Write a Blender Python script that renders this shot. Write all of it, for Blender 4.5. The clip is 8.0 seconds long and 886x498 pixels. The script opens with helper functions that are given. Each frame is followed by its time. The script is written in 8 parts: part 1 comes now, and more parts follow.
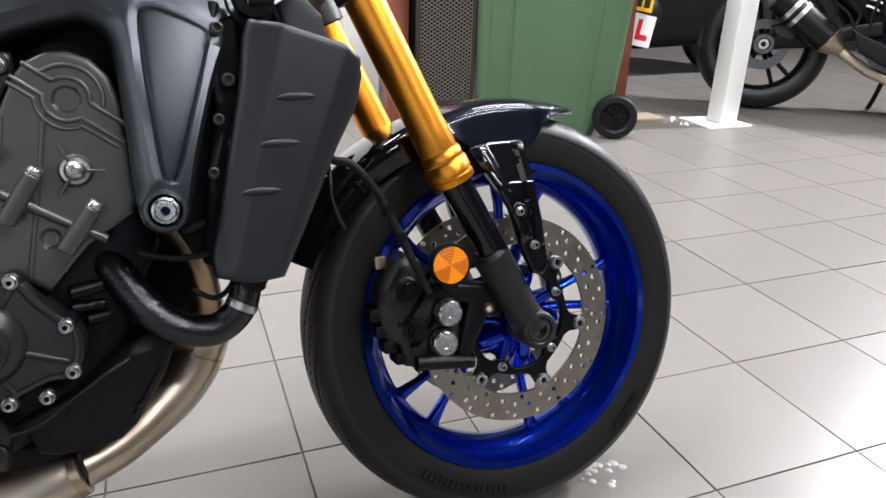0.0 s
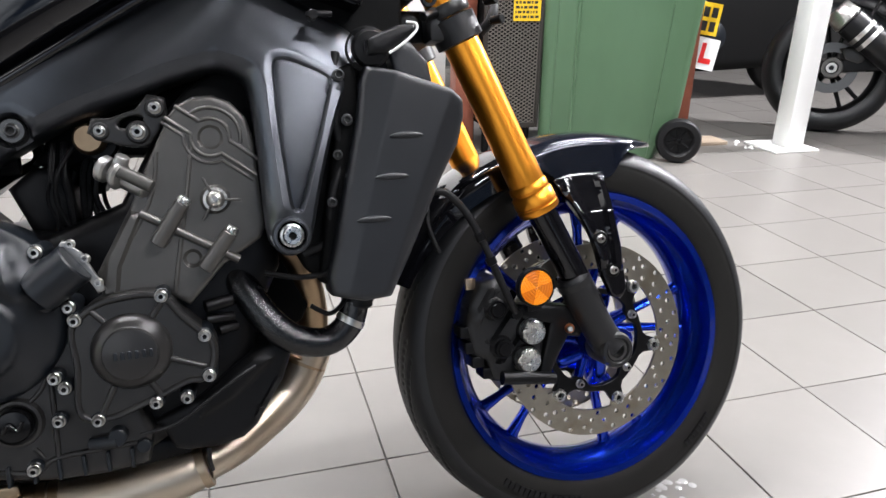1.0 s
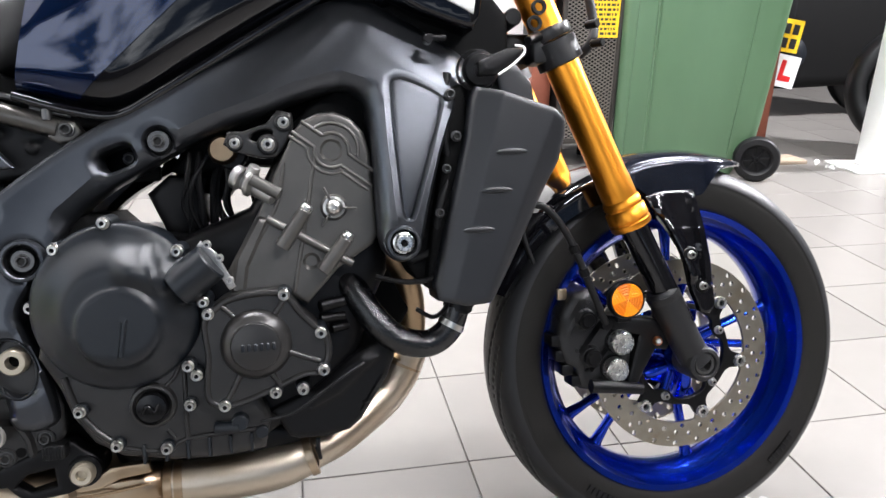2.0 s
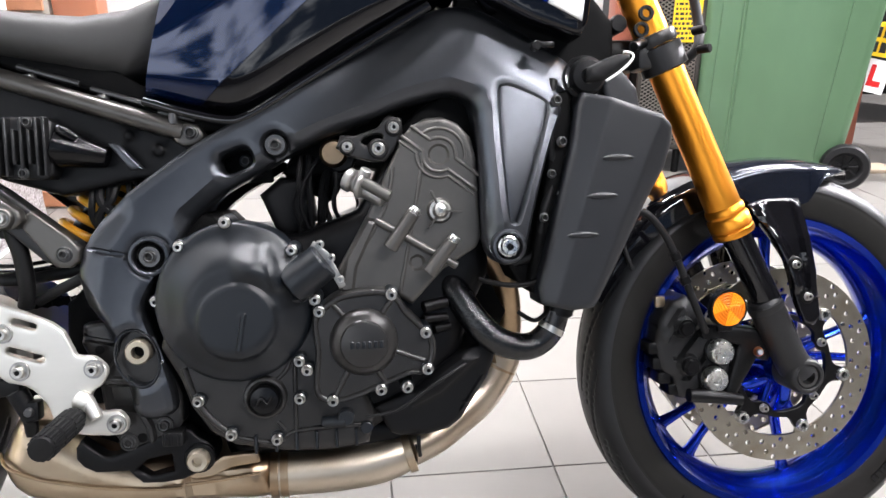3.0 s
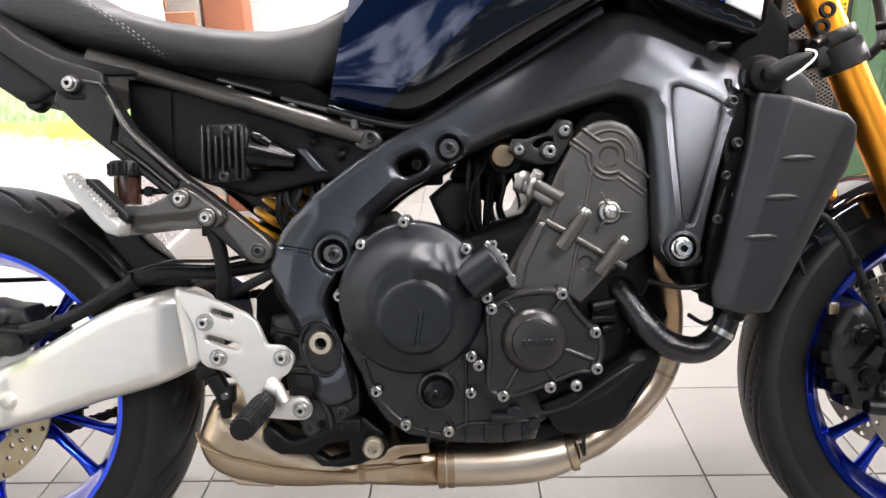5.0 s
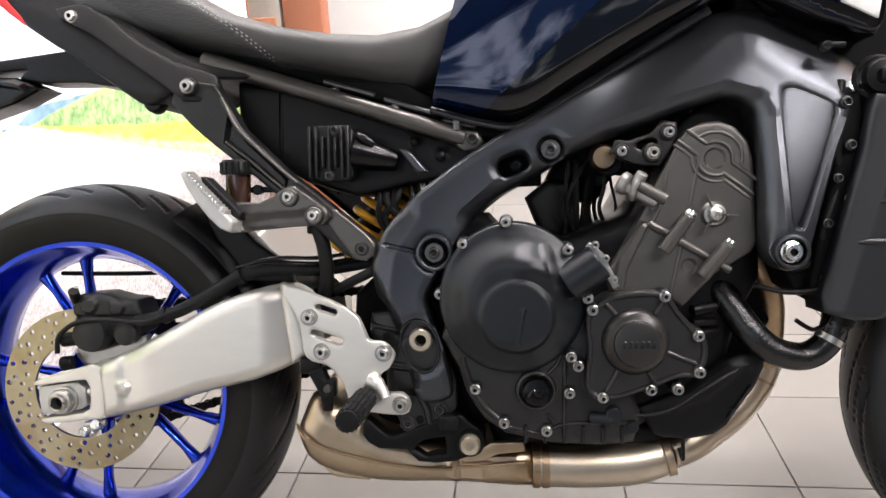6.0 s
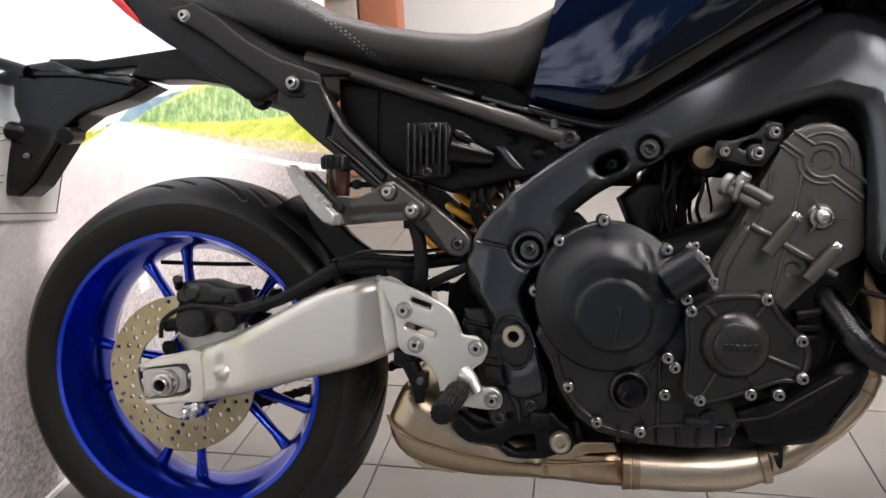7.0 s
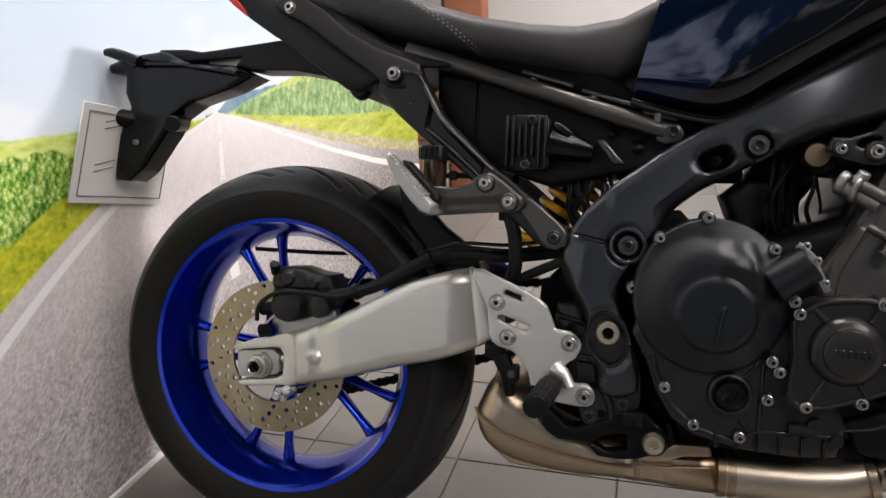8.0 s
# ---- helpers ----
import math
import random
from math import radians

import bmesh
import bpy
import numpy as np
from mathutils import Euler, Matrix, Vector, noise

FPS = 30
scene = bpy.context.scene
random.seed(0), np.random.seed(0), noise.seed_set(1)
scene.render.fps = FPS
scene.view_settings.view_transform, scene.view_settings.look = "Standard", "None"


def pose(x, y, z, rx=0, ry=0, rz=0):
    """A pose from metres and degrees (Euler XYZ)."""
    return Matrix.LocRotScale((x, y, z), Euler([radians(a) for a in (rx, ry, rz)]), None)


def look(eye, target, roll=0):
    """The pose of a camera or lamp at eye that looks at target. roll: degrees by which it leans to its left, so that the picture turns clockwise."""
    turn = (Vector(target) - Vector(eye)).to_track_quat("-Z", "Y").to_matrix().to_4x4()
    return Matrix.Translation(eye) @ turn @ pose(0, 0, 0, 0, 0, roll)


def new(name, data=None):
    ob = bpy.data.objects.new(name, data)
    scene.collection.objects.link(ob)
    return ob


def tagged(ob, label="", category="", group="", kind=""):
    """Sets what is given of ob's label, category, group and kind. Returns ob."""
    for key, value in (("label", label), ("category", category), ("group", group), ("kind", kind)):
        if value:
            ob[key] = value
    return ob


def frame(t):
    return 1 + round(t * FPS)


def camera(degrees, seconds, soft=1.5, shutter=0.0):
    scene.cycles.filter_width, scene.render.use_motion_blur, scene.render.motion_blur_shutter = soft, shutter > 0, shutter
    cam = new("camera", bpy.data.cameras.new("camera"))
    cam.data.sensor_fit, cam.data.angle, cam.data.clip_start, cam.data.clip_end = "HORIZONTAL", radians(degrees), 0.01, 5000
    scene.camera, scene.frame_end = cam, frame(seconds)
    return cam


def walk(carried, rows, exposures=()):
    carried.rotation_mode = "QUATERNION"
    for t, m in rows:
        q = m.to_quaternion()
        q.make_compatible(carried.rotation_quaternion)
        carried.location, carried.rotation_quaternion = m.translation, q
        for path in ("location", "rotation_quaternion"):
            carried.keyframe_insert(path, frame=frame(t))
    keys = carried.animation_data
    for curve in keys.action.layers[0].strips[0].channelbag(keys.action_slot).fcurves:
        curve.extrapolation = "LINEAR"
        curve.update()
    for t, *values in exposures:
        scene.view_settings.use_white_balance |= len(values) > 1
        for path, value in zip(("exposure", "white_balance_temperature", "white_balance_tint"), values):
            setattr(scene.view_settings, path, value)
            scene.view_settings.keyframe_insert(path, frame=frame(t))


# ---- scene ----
cam = camera(63.1, 8.0)
EXPOSURES = [(0, -0.20, 6150, 8), (1.5, 0.26, 6150, 8), (3.0, 0.58, 6200, 9), (4.5, 0.54, 6350, 10), (6.0, 0.2, 6600, 11), (7.0, -0.34, 6650, 11), (8.0, -0.82, 6650, 11)]
PATH = [
    (0, (0.995, -0.873, 0.802), (1.671, 0.84, 0.021), 1.9),
    (0.5, (0.955, -0.898, 0.824), (1.573, 0.848, 0.07), 1.4),
    (1, (0.924, -0.924, 0.839), (1.468, 0.853, 0.099), 1.2),
    (1.5, (0.893, -0.949, 0.849), (1.364, 0.855, 0.126), 1.2),
    (3, (0.805, -0.965, 0.857), (1.025, 0.895, 0.155), 0.4),
    (3.5, (0.785, -0.968, 0.858), (0.945, 0.9, 0.162), -0.1),
    (4, (0.763, -0.974, 0.855), (0.852, 0.903, 0.169), -0.7),
    (4.5, (0.743, -0.98, 0.857), (0.758, 0.899, 0.171), -1.3),
    (6, (0.663, -1.001, 0.86), (0.44, 0.871, 0.193), -2.7),
    (6.5, (0.635, -1.012, 0.861), (0.347, 0.853, 0.199), -2.6),
    (7, (0.611, -1.021, 0.857), (0.237, 0.832, 0.205), -2.8),
    (7.5, (0.589, -1.028, 0.852), (0.12, 0.808, 0.212), -3.0),
    (8, (0.574, -1.033, 0.844), (0.019, 0.78, 0.207), -2.7),
]
walk(cam, [(t, look(eye, target, roll)) for t, eye, target, roll in PATH], EXPOSURES)

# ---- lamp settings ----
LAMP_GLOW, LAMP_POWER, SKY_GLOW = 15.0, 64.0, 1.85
LIGHTS = [(0.28, 0.55, 2.3, True, 0.72), (3.0, 0.35, 1.5, True, 0.65), (0.4, 1.75, 1.0, True), (3.0, 1.5, 1.5, True, 0.45), (3.3, -0.95, 2.2, True, 0.65), (2.6, -2.7, 2.4, True, 0.7), (6.4, 1.76, 0.5, False, 15.0, 62)]

# ---- world and light ----
world = bpy.data.worlds.new("room_world")
scene.world = world
world.use_nodes = True
wn = world.node_tree.nodes
wl = world.node_tree.links
sky = wn.new("ShaderNodeTexSky")
sky.sky_type = "NISHITA"
sky.sun_disc = False
sky.sun_elevation = radians(35)
sky.sun_rotation = radians(200)
wl.new(sky.outputs[0], wn["Background"].inputs[0])
wn["Background"].inputs[1].default_value = 0.1


# ---- materials ----
def material(name, base, rough=0.5, metal=0.0, vary=0.15, scale=40.0, bump=0.0, bump_scale=400.0, coat=0.0,
             rough_vary=0.1, flake=0.0, spec=0.5, stain=None, transmission=0.0, random_tint=0.0, stretch=(1, 1, 1)):
    m = bpy.data.materials.new(name)
    m.use_nodes = True
    nt = m.node_tree
    n, l = nt.nodes, nt.links
    b = n["Principled BSDF"]
    b.inputs["Metallic"].default_value = metal
    b.inputs["Coat Weight"].default_value = coat
    b.inputs["Coat Roughness"].default_value = 0.04
    b.inputs["Specular IOR Level"].default_value = spec
    b.inputs["Transmission Weight"].default_value = transmission
    co = n.new("ShaderNodeTexCoord")
    mp = n.new("ShaderNodeMapping")
    mp.inputs["Scale"].default_value = stretch
    l.new(co.outputs["Object"], mp.inputs[0])
    big = n.new("ShaderNodeTexNoise")
    big.inputs["Scale"].default_value = scale
    big.inputs["Detail"].default_value = 6
    big.inputs["Roughness"].default_value = 0.65
    l.new(mp.outputs[0], big.inputs["Vector"])
    ramp = n.new("ShaderNodeMix")
    ramp.data_type = "RGBA"
    lo = [max(0, c * (1 - vary)) for c in base]
    hi = [min(1, c * (1 + vary)) for c in base]
    ramp.inputs[6].default_value = (*lo, 1)
    ramp.inputs[7].default_value = (*hi, 1)
    l.new(big.outputs[0], ramp.inputs[0])
    colour = ramp.outputs[2]
    if stain:
        st = n.new("ShaderNodeTexNoise")
        st.inputs["Scale"].default_value = stain[1]
        st.inputs["Detail"].default_value = 8
        l.new(mp.outputs[0], st.inputs["Vector"])
        rm = n.new("ShaderNodeMapRange")
        rm.inputs[1].default_value, rm.inputs[2].default_value = stain[2], stain[3]
        l.new(st.outputs[0], rm.inputs[0])
        mx = n.new("ShaderNodeMix")
        mx.data_type = "RGBA"
        l.new(rm.outputs[0], mx.inputs[0])
        l.new(colour, mx.inputs[6])
        mx.inputs[7].default_value = (*stain[0], 1)
        colour = mx.outputs[2]
    if random_tint:
        oi = n.new("ShaderNodeObjectInfo")
        hs = n.new("ShaderNodeHueSaturation")
        rr = n.new("ShaderNodeMapRange")
        rr.inputs[3].default_value, rr.inputs[4].default_value = 1 - random_tint, 1 + random_tint
        l.new(oi.outputs["Random"], rr.inputs[0])
        l.new(rr.outputs[0], hs.inputs["Value"])
        l.new(colour, hs.inputs["Color"])
        colour = hs.outputs[0]
    l.new(colour, b.inputs["Base Color"])
    fine = n.new("ShaderNodeTexNoise")
    fine.inputs["Scale"].default_value = bump_scale
    fine.inputs["Detail"].default_value = 3
    l.new(mp.outputs[0], fine.inputs["Vector"])
    rv = n.new("ShaderNodeMapRange")
    rv.inputs[3].default_value = max(0.02, rough - rough_vary)
    rv.inputs[4].default_value = min(1, rough + rough_vary)
    l.new(big.outputs[0], rv.inputs[0])
    l.new(rv.outputs[0], b.inputs["Roughness"])
    if bump:
        bp = n.new("ShaderNodeBump")
        bp.inputs["Strength"].default_value = min(1, bump)
        bp.inputs["Distance"].default_value = 0.001
        l.new(fine.outputs[0], bp.inputs["Height"])
        l.new(bp.outputs[0], b.inputs["Normal"])
    return m


M_TYRE = material("tyre_rubber", (0.0088, 0.0095, 0.0107), 0.44, spec=0.40, vary=0.45, scale=26, bump=0.35, bump_scale=900, rough_vary=0.09)
M_SIDEWALL = material("dull_sidewall_rubber", (0.0085, 0.0078, 0.0068), 0.64, spec=0.24, vary=0.35, scale=30, bump=0.35, bump_scale=700, rough_vary=0.06)
M_BLUE = material("blue_anodised_rim", (0.0056, 0.038, 0.46), 0.20, 0.92, vary=0.12, scale=20, coat=0.5, rough_vary=0.04)
M_DISC = material("drilled_steel", (0.40, 0.375, 0.315), 0.34, 1.0, vary=0.14, scale=60, bump=0.15, bump_scale=1200, stain=((0.30, 0.25, 0.17), 25, 0.50, 0.80))
M_DISC_REAR = material("worn_drilled_steel", (0.37, 0.325, 0.215), 0.36, 1.0, vary=0.18, scale=45, bump=0.15, bump_scale=1200, stain=((0.27, 0.20, 0.095), 16, 0.42, 0.75))
M_GOLD = material("gold_anodised_fork", (0.86, 0.335, 0.032), 0.33, 1.0, vary=0.05, scale=12, rough_vary=0.03)
M_FRAME = material("grey_painted_aluminium", (0.076, 0.081, 0.090), 0.31, 0.88, vary=0.10, scale=60, bump=0.05, bump_scale=1500, rough_vary=0.02)
M_SATIN = material("satin_black_plastic", (0.0033, 0.0034, 0.0038), 0.38, spec=0.22, vary=0.2, scale=50, bump=0.2, bump_scale=1500)
M_RADCOVER = material("charcoal_moulded_plastic", (0.0098, 0.0108, 0.0130), 0.37, spec=0.5, vary=0.15, scale=60, bump=0.2, bump_scale=1400, rough_vary=0.04)
M_GLOSS = material("gloss_black_and_tank_reflection", (0.003, 0.003, 0.004), 0.06, vary=0.1, coat=0.5, spec=0.3, rough_vary=0.03)
M_TANK = material("deep_blue_black_paint", (0.0025, 0.010, 0.042), 0.05, 0.5, vary=0.15, scale=8, coat=0.8, rough_vary=0.01)
M_ENGINE = material("crystal_grey_engine_paint", (0.100, 0.096, 0.089), 0.37, 0.65, vary=0.12, scale=40, bump=0.12, bump_scale=1300, rough_vary=0.03)
M_COVER = material("dark_engine_cover_paint", (0.0062, 0.0082, 0.0112), 0.37, 0.1, spec=0.44, vary=0.18, scale=40, bump=0.08, bump_scale=1400, rough_vary=0.02)
M_BLACK = material("black_metal", (0.003, 0.003, 0.0034), 0.38, 0.2, vary=0.2, spec=0.25)
M_RUBBER = material("black_rubber", (0.006, 0.006, 0.0065), 0.5, vary=0.2, bump=0.2, spec=0.25)
M_ALU = material("brushed_clear_aluminium", (0.66, 0.645, 0.595), 0.33, 0.75, vary=0.06, scale=18, bump=0.08, bump_scale=1500, rough_vary=0.09, stretch=(1, 1, 5))
M_STEEL = material("stainless_pipe", (0.56, 0.49, 0.39), 0.35, 1.0, vary=0.1, scale=14, rough_vary=0.08, stain=((0.44, 0.33, 0.21), 9, 0.5, 0.85))
M_BOLT = material("zinc_bolt", (0.52, 0.51, 0.48), 0.30, 1.0, vary=0.15, scale=200)
M_BOLT_DARK = material("dark_bolt", (0.11, 0.11, 0.11), 0.35, 0.9, vary=0.2, scale=200)
M_SEAT = material("seat_vinyl", (0.040, 0.040, 0.039), 0.50, spec=0.4, vary=0.15, scale=80, bump=0.5, bump_scale=900)
M_RIBBED = material("ribbed_seat_cloth", (0.026, 0.026, 0.026), 0.55, spec=0.4, vary=0.45, scale=300, bump=1.0, bump_scale=330, stretch=(0.25, 1, 1.4))
M_AMBER = material("amber_reflector", (0.90, 0.27, 0.003), 0.30, vary=0.1, coat=0.1, spec=0.25)
M_TILE = material("pale_grey_floor_tile", (0.174, 0.164, 0.151), 0.34, vary=0.08, scale=10, rough_vary=0.015, random_tint=0.06)
M_GROUT = material("dark_grout", (0.142, 0.130, 0.117), 0.85, vary=0.3, scale=30, bump=0.6, bump_scale=500)
M_BIN = material("green_bin_plastic", (0.072, 0.132, 0.071), 0.34, vary=0.16, scale=5, bump=0.3, bump_scale=300, stain=((0.060, 0.115, 0.058), 3, 0.45, 0.85), stretch=(1, 1, 0.35))
M_WHITE = material("white_paint", (0.80, 0.80, 0.78), 0.35, vary=0.04, scale=6, bump=0.1)
M_WALL = material("white_wall_paint", (0.74, 0.73, 0.71), 0.7, vary=0.04, scale=3, bump=0.3, bump_scale=200)
M_CEIL = material("ceiling_panel", (0.16, 0.16, 0.16), 0.8, vary=0.04, scale=4)
M_BRICK = material("orange_brick", (0.42, 0.19, 0.10), 0.8, vary=0.25, scale=20, bump=0.8, bump_scale=160, random_tint=0.15)
M_MORTAR = material("mortar", (0.42, 0.38, 0.33), 0.9, vary=0.2, scale=40, bump=0.6, bump_scale=300)
M_REDPOST = material("red_oxide_paint", (0.24, 0.075, 0.045), 0.45, vary=0.15, scale=12, bump=0.2)
M_YELLOW = material("yellow_plate", (0.80, 0.52, 0.02), 0.35, vary=0.04)
M_RED = material("red_vinyl", (0.65, 0.02, 0.02), 0.4, vary=0.05)
M_PLATE = material("white_plate", (0.78, 0.77, 0.74), 0.35, vary=0.04, scale=15)
# nearly black, so that the made-up walls reflect little light
M_SHADE = material("darkened_surround_wall", (0.035, 0.034, 0.033), 0.75, vary=0.08, scale=3, bump=0.3, bump_scale=200)
M_GOLDSPRING = material("yellow_spring_paint", (0.75, 0.36, 0.02), 0.35, vary=0.08)
M_COPPER = material("copper_nipple", (0.7, 0.25, 0.1), 0.3, 0.9, vary=0.1)
M_HEADER = material("heat_browned_steel", (0.40, 0.29, 0.18), 0.34, 1.0, vary=0.2, scale=25, stain=((0.20, 0.13, 0.085), 12, 0.45, 0.75))
M_BROWNSTEEL = material("heat_stained_silencer_steel", (0.50, 0.405, 0.29), 0.32, 1.0, vary=0.15, scale=18, rough_vary=0.08, stain=((0.28, 0.175, 0.09), 7, 0.45, 0.75))
M_MESH = material("dark_expanded_steel", (0.05, 0.045, 0.04), 0.5, 0.6, vary=0.2)
M_ORANGEPOST = material("orange_brown_paint", (0.34, 0.12, 0.06), 0.6, vary=0.12, scale=10)
M_CARD = material("cardboard", (0.27, 0.21, 0.15), 0.85, vary=0.1, scale=20)
M_LETTER = material("black_plate_lettering", (0.02, 0.02, 0.02), 0.5, vary=0.1)
M_STITCH = material("grey_thread", (0.22, 0.22, 0.21), 0.8, vary=0.1)
M_CLOUDY = material("brake_fluid_pot", (0.05, 0.022, 0.016), 0.15, vary=0.2, coat=0.6)
M_MUDGUARD = material("blue_black_paint", (0.008, 0.011, 0.020), 0.19, 0.5, vary=0.15, scale=8, coat=0.7, rough_vary=0.02)
M_STRUT = material("dark_cast_strut_paint", (0.026, 0.026, 0.026), 0.30, 0.7, vary=0.15, scale=50, bump=0.08, bump_scale=1400)
M_BRIGHT = material("bright_bolt_steel", (0.72, 0.72, 0.70), 0.28, 1.0, vary=0.1, scale=200)
# the reflector's amber again, darkened for prisms turned from the light
M_AMBER_DARK = material("amber_prism_less_lit", (0.62, 0.15, 0.002), 0.30, vary=0.1, coat=0.1, spec=0.25)
M_CAST = material("bare_cast_alloy", (0.36, 0.355, 0.34), 0.36, 0.9, vary=0.12, scale=60, bump=0.25, bump_scale=900)
M_HOSE = material("glossy_coolant_hose", (0.003, 0.0032, 0.004), 0.24, vary=0.2, scale=60, bump=0.9, bump_scale=260, spec=0.6)
M_GLOSSPLASTIC = material("shiny_black_plastic", (0.003, 0.003, 0.0034), 0.20, vary=0.2, scale=50, spec=0.3, rough_vary=0.06)
M_CASE = material("bronze_grey_case_paint", (0.034, 0.033, 0.032), 0.29, 0.5, vary=0.15, scale=40, bump=0.05, bump_scale=1400, rough_vary=0.03)
M_PEGARM = material("grey_cast_bracket", (0.105, 0.100, 0.092), 0.34, 0.9, vary=0.12, scale=50, bump=0.1, bump_scale=1200)
M_SOCKET = material("dark_steel_and_socket_shade", (0.035, 0.034, 0.033), 0.6, 0.2, vary=0.2, scale=200, spec=0.3)
M_TAIL = material("grained_black_tail_plastic", (0.0048, 0.0048, 0.0052), 0.46, vary=0.2, scale=60, bump=0.35, bump_scale=1200, spec=0.20)
M_FOOT = material("matt_black_fork_casting", (0.011, 0.011, 0.0115), 0.42, vary=0.2, scale=60, bump=0.3, bump_scale=900, spec=0.4)
M_BUSH = material("zinc_plated_bush", (0.46, 0.41, 0.32), 0.42, 0.75, vary=0.15, scale=90)
M_PEG = material("bead_blasted_alloy_peg", (0.50, 0.50, 0.48), 0.42, 0.6, vary=0.08, scale=60, bump=0.2, bump_scale=900)
# near-black: holds the shade of gaps and holes, and colours some matt black parts
M_DARKINT = material("gap_shade_and_matt_black", (0.0035, 0.0035, 0.0035), 0.6, vary=0.3, spec=0.08)


# ---- mesh helpers ----
from mathutils.geometry import delaunay_2d_cdt


def part(name, bm, mat, parent=None, label="", smooth=True, angle=40):
    me = bpy.data.meshes.new(name)
    bmesh.ops.recalc_face_normals(bm, faces=bm.faces)
    bm.to_mesh(me)
    bm.free()
    me.materials.append(mat)
    if smooth:
        me.shade_smooth()
        me.set_sharp_from_angle(angle=radians(angle))
    ob = new(name, me)
    ob.parent = parent
    if label:
        ob["label"] = label
    return ob


def shared(name, me, parent, m, label=""):
    ob = new(name, me)
    ob.parent = parent
    ob.matrix_basis = m
    if label:
        ob["label"] = label
    return ob


def spline(pts, closed=False, n=6):
    """Catmull-Rom through points of any dimension."""
    p = np.array(pts, float)
    k = len(p)
    out = []
    for i in range(k if closed else k - 1):
        if closed:
            a, b, c, d = p[(i - 1) % k], p[i], p[(i + 1) % k], p[(i + 2) % k]
        else:
            a, b, c, d = p[max(i - 1, 0)], p[i], p[i + 1], p[min(i + 2, k - 1)]
        for s in np.arange(n) / n:
            out.append(0.5 * (2 * b + (c - a) * s + (2 * a - 5 * b + 4 * c - d) * s**2 + (3 * b - a - 3 * c + d) * s**3))
    if not closed:
        out.append(p[-1])
    return np.array(out)


def seg_dist(x, z, p, q):
    p, q = np.array(p, float), np.array(q, float)
    d = q - p
    s = np.clip(((x - p[0]) * d[0] + (z - p[1]) * d[1]) / max(d @ d, 1e-12), 0, 1)
    return np.hypot(x - p[0] - s * d[0], z - p[1] - s * d[1])


def line_dist(x, z, pts, closed=False):
    pairs = list(zip(pts[:-1], pts[1:])) + ([(pts[-1], pts[0])] if closed else [])
    return np.min([seg_dist(x, z, a, b) for a, b in pairs], axis=0)


def inside(x, z, poly):
    x, z = np.asarray(x), np.asarray(z)
    res = np.zeros(x.shape, bool)
    k = len(poly)
    for i in range(k):
        (x0, z0), (x1, z1) = poly[i], poly[(i + 1) % k]
        hit = (z0 > z) != (z1 > z)
        res ^= hit & (x < (x1 - x0) * (z - z0) / ((z1 - z0) or 1e-12) + x0)
    return res


def smooth01(v):
    v = np.clip(v, 0, 1)
    return v * v * (3 - 2 * v)


def offset_points(pts, offsets, step, closed=False):
    """Points along a line and beside it, to lay mesh corners on."""
    p = np.array(pts, float)
    q = np.roll(p, -1, 0) if closed else p[1:]
    out = []
    for a, b in zip(p if closed else p[:-1], q):
        d = b - a
        n = max(1, int(np.hypot(*d) / step))
        side = np.array([-d[1], d[0]]) / max(np.hypot(*d), 1e-9)
        for o in offsets:
            out += [a + d * (k + 0.5) / n + side * o for k in range(n)]
            out += [a + side * o]
    return np.array(out)


def ridge(pts, width, height):
    """A raised (or sunk) line along pts."""
    f = lambda x, z: height * smooth01(1.6 * (1 - line_dist(x, z, pts) / width))
    f.guides = offset_points(pts, (0, width * 0.42, -width * 0.42, width, -width), 0.004)
    return f


def disc_step(c, r, height, edge=0.004):
    f = lambda x, z: height * smooth01((r - np.hypot(x - c[0], z - c[1])) / edge + 0.5)
    n = max(16, int(2 * math.pi * r / 0.004))
    a = 2 * math.pi * np.arange(n) / n
    f.guides = np.concatenate([np.stack([c[0] + q * np.cos(a), c[1] + q * np.sin(a)], 1) for q in (r - edge * 0.5, r, r + edge * 0.5)])
    return f


def patch(poly, height, edge=0.004):
    def f(x, z):
        d = line_dist(x, z, poly, True) * np.where(inside(x, z, poly), 1, -1)
        return height * smooth01(d / edge + 0.5)
    f.guides = offset_points(poly, (0, edge * 0.5, -edge * 0.5), 0.004, True)
    return f


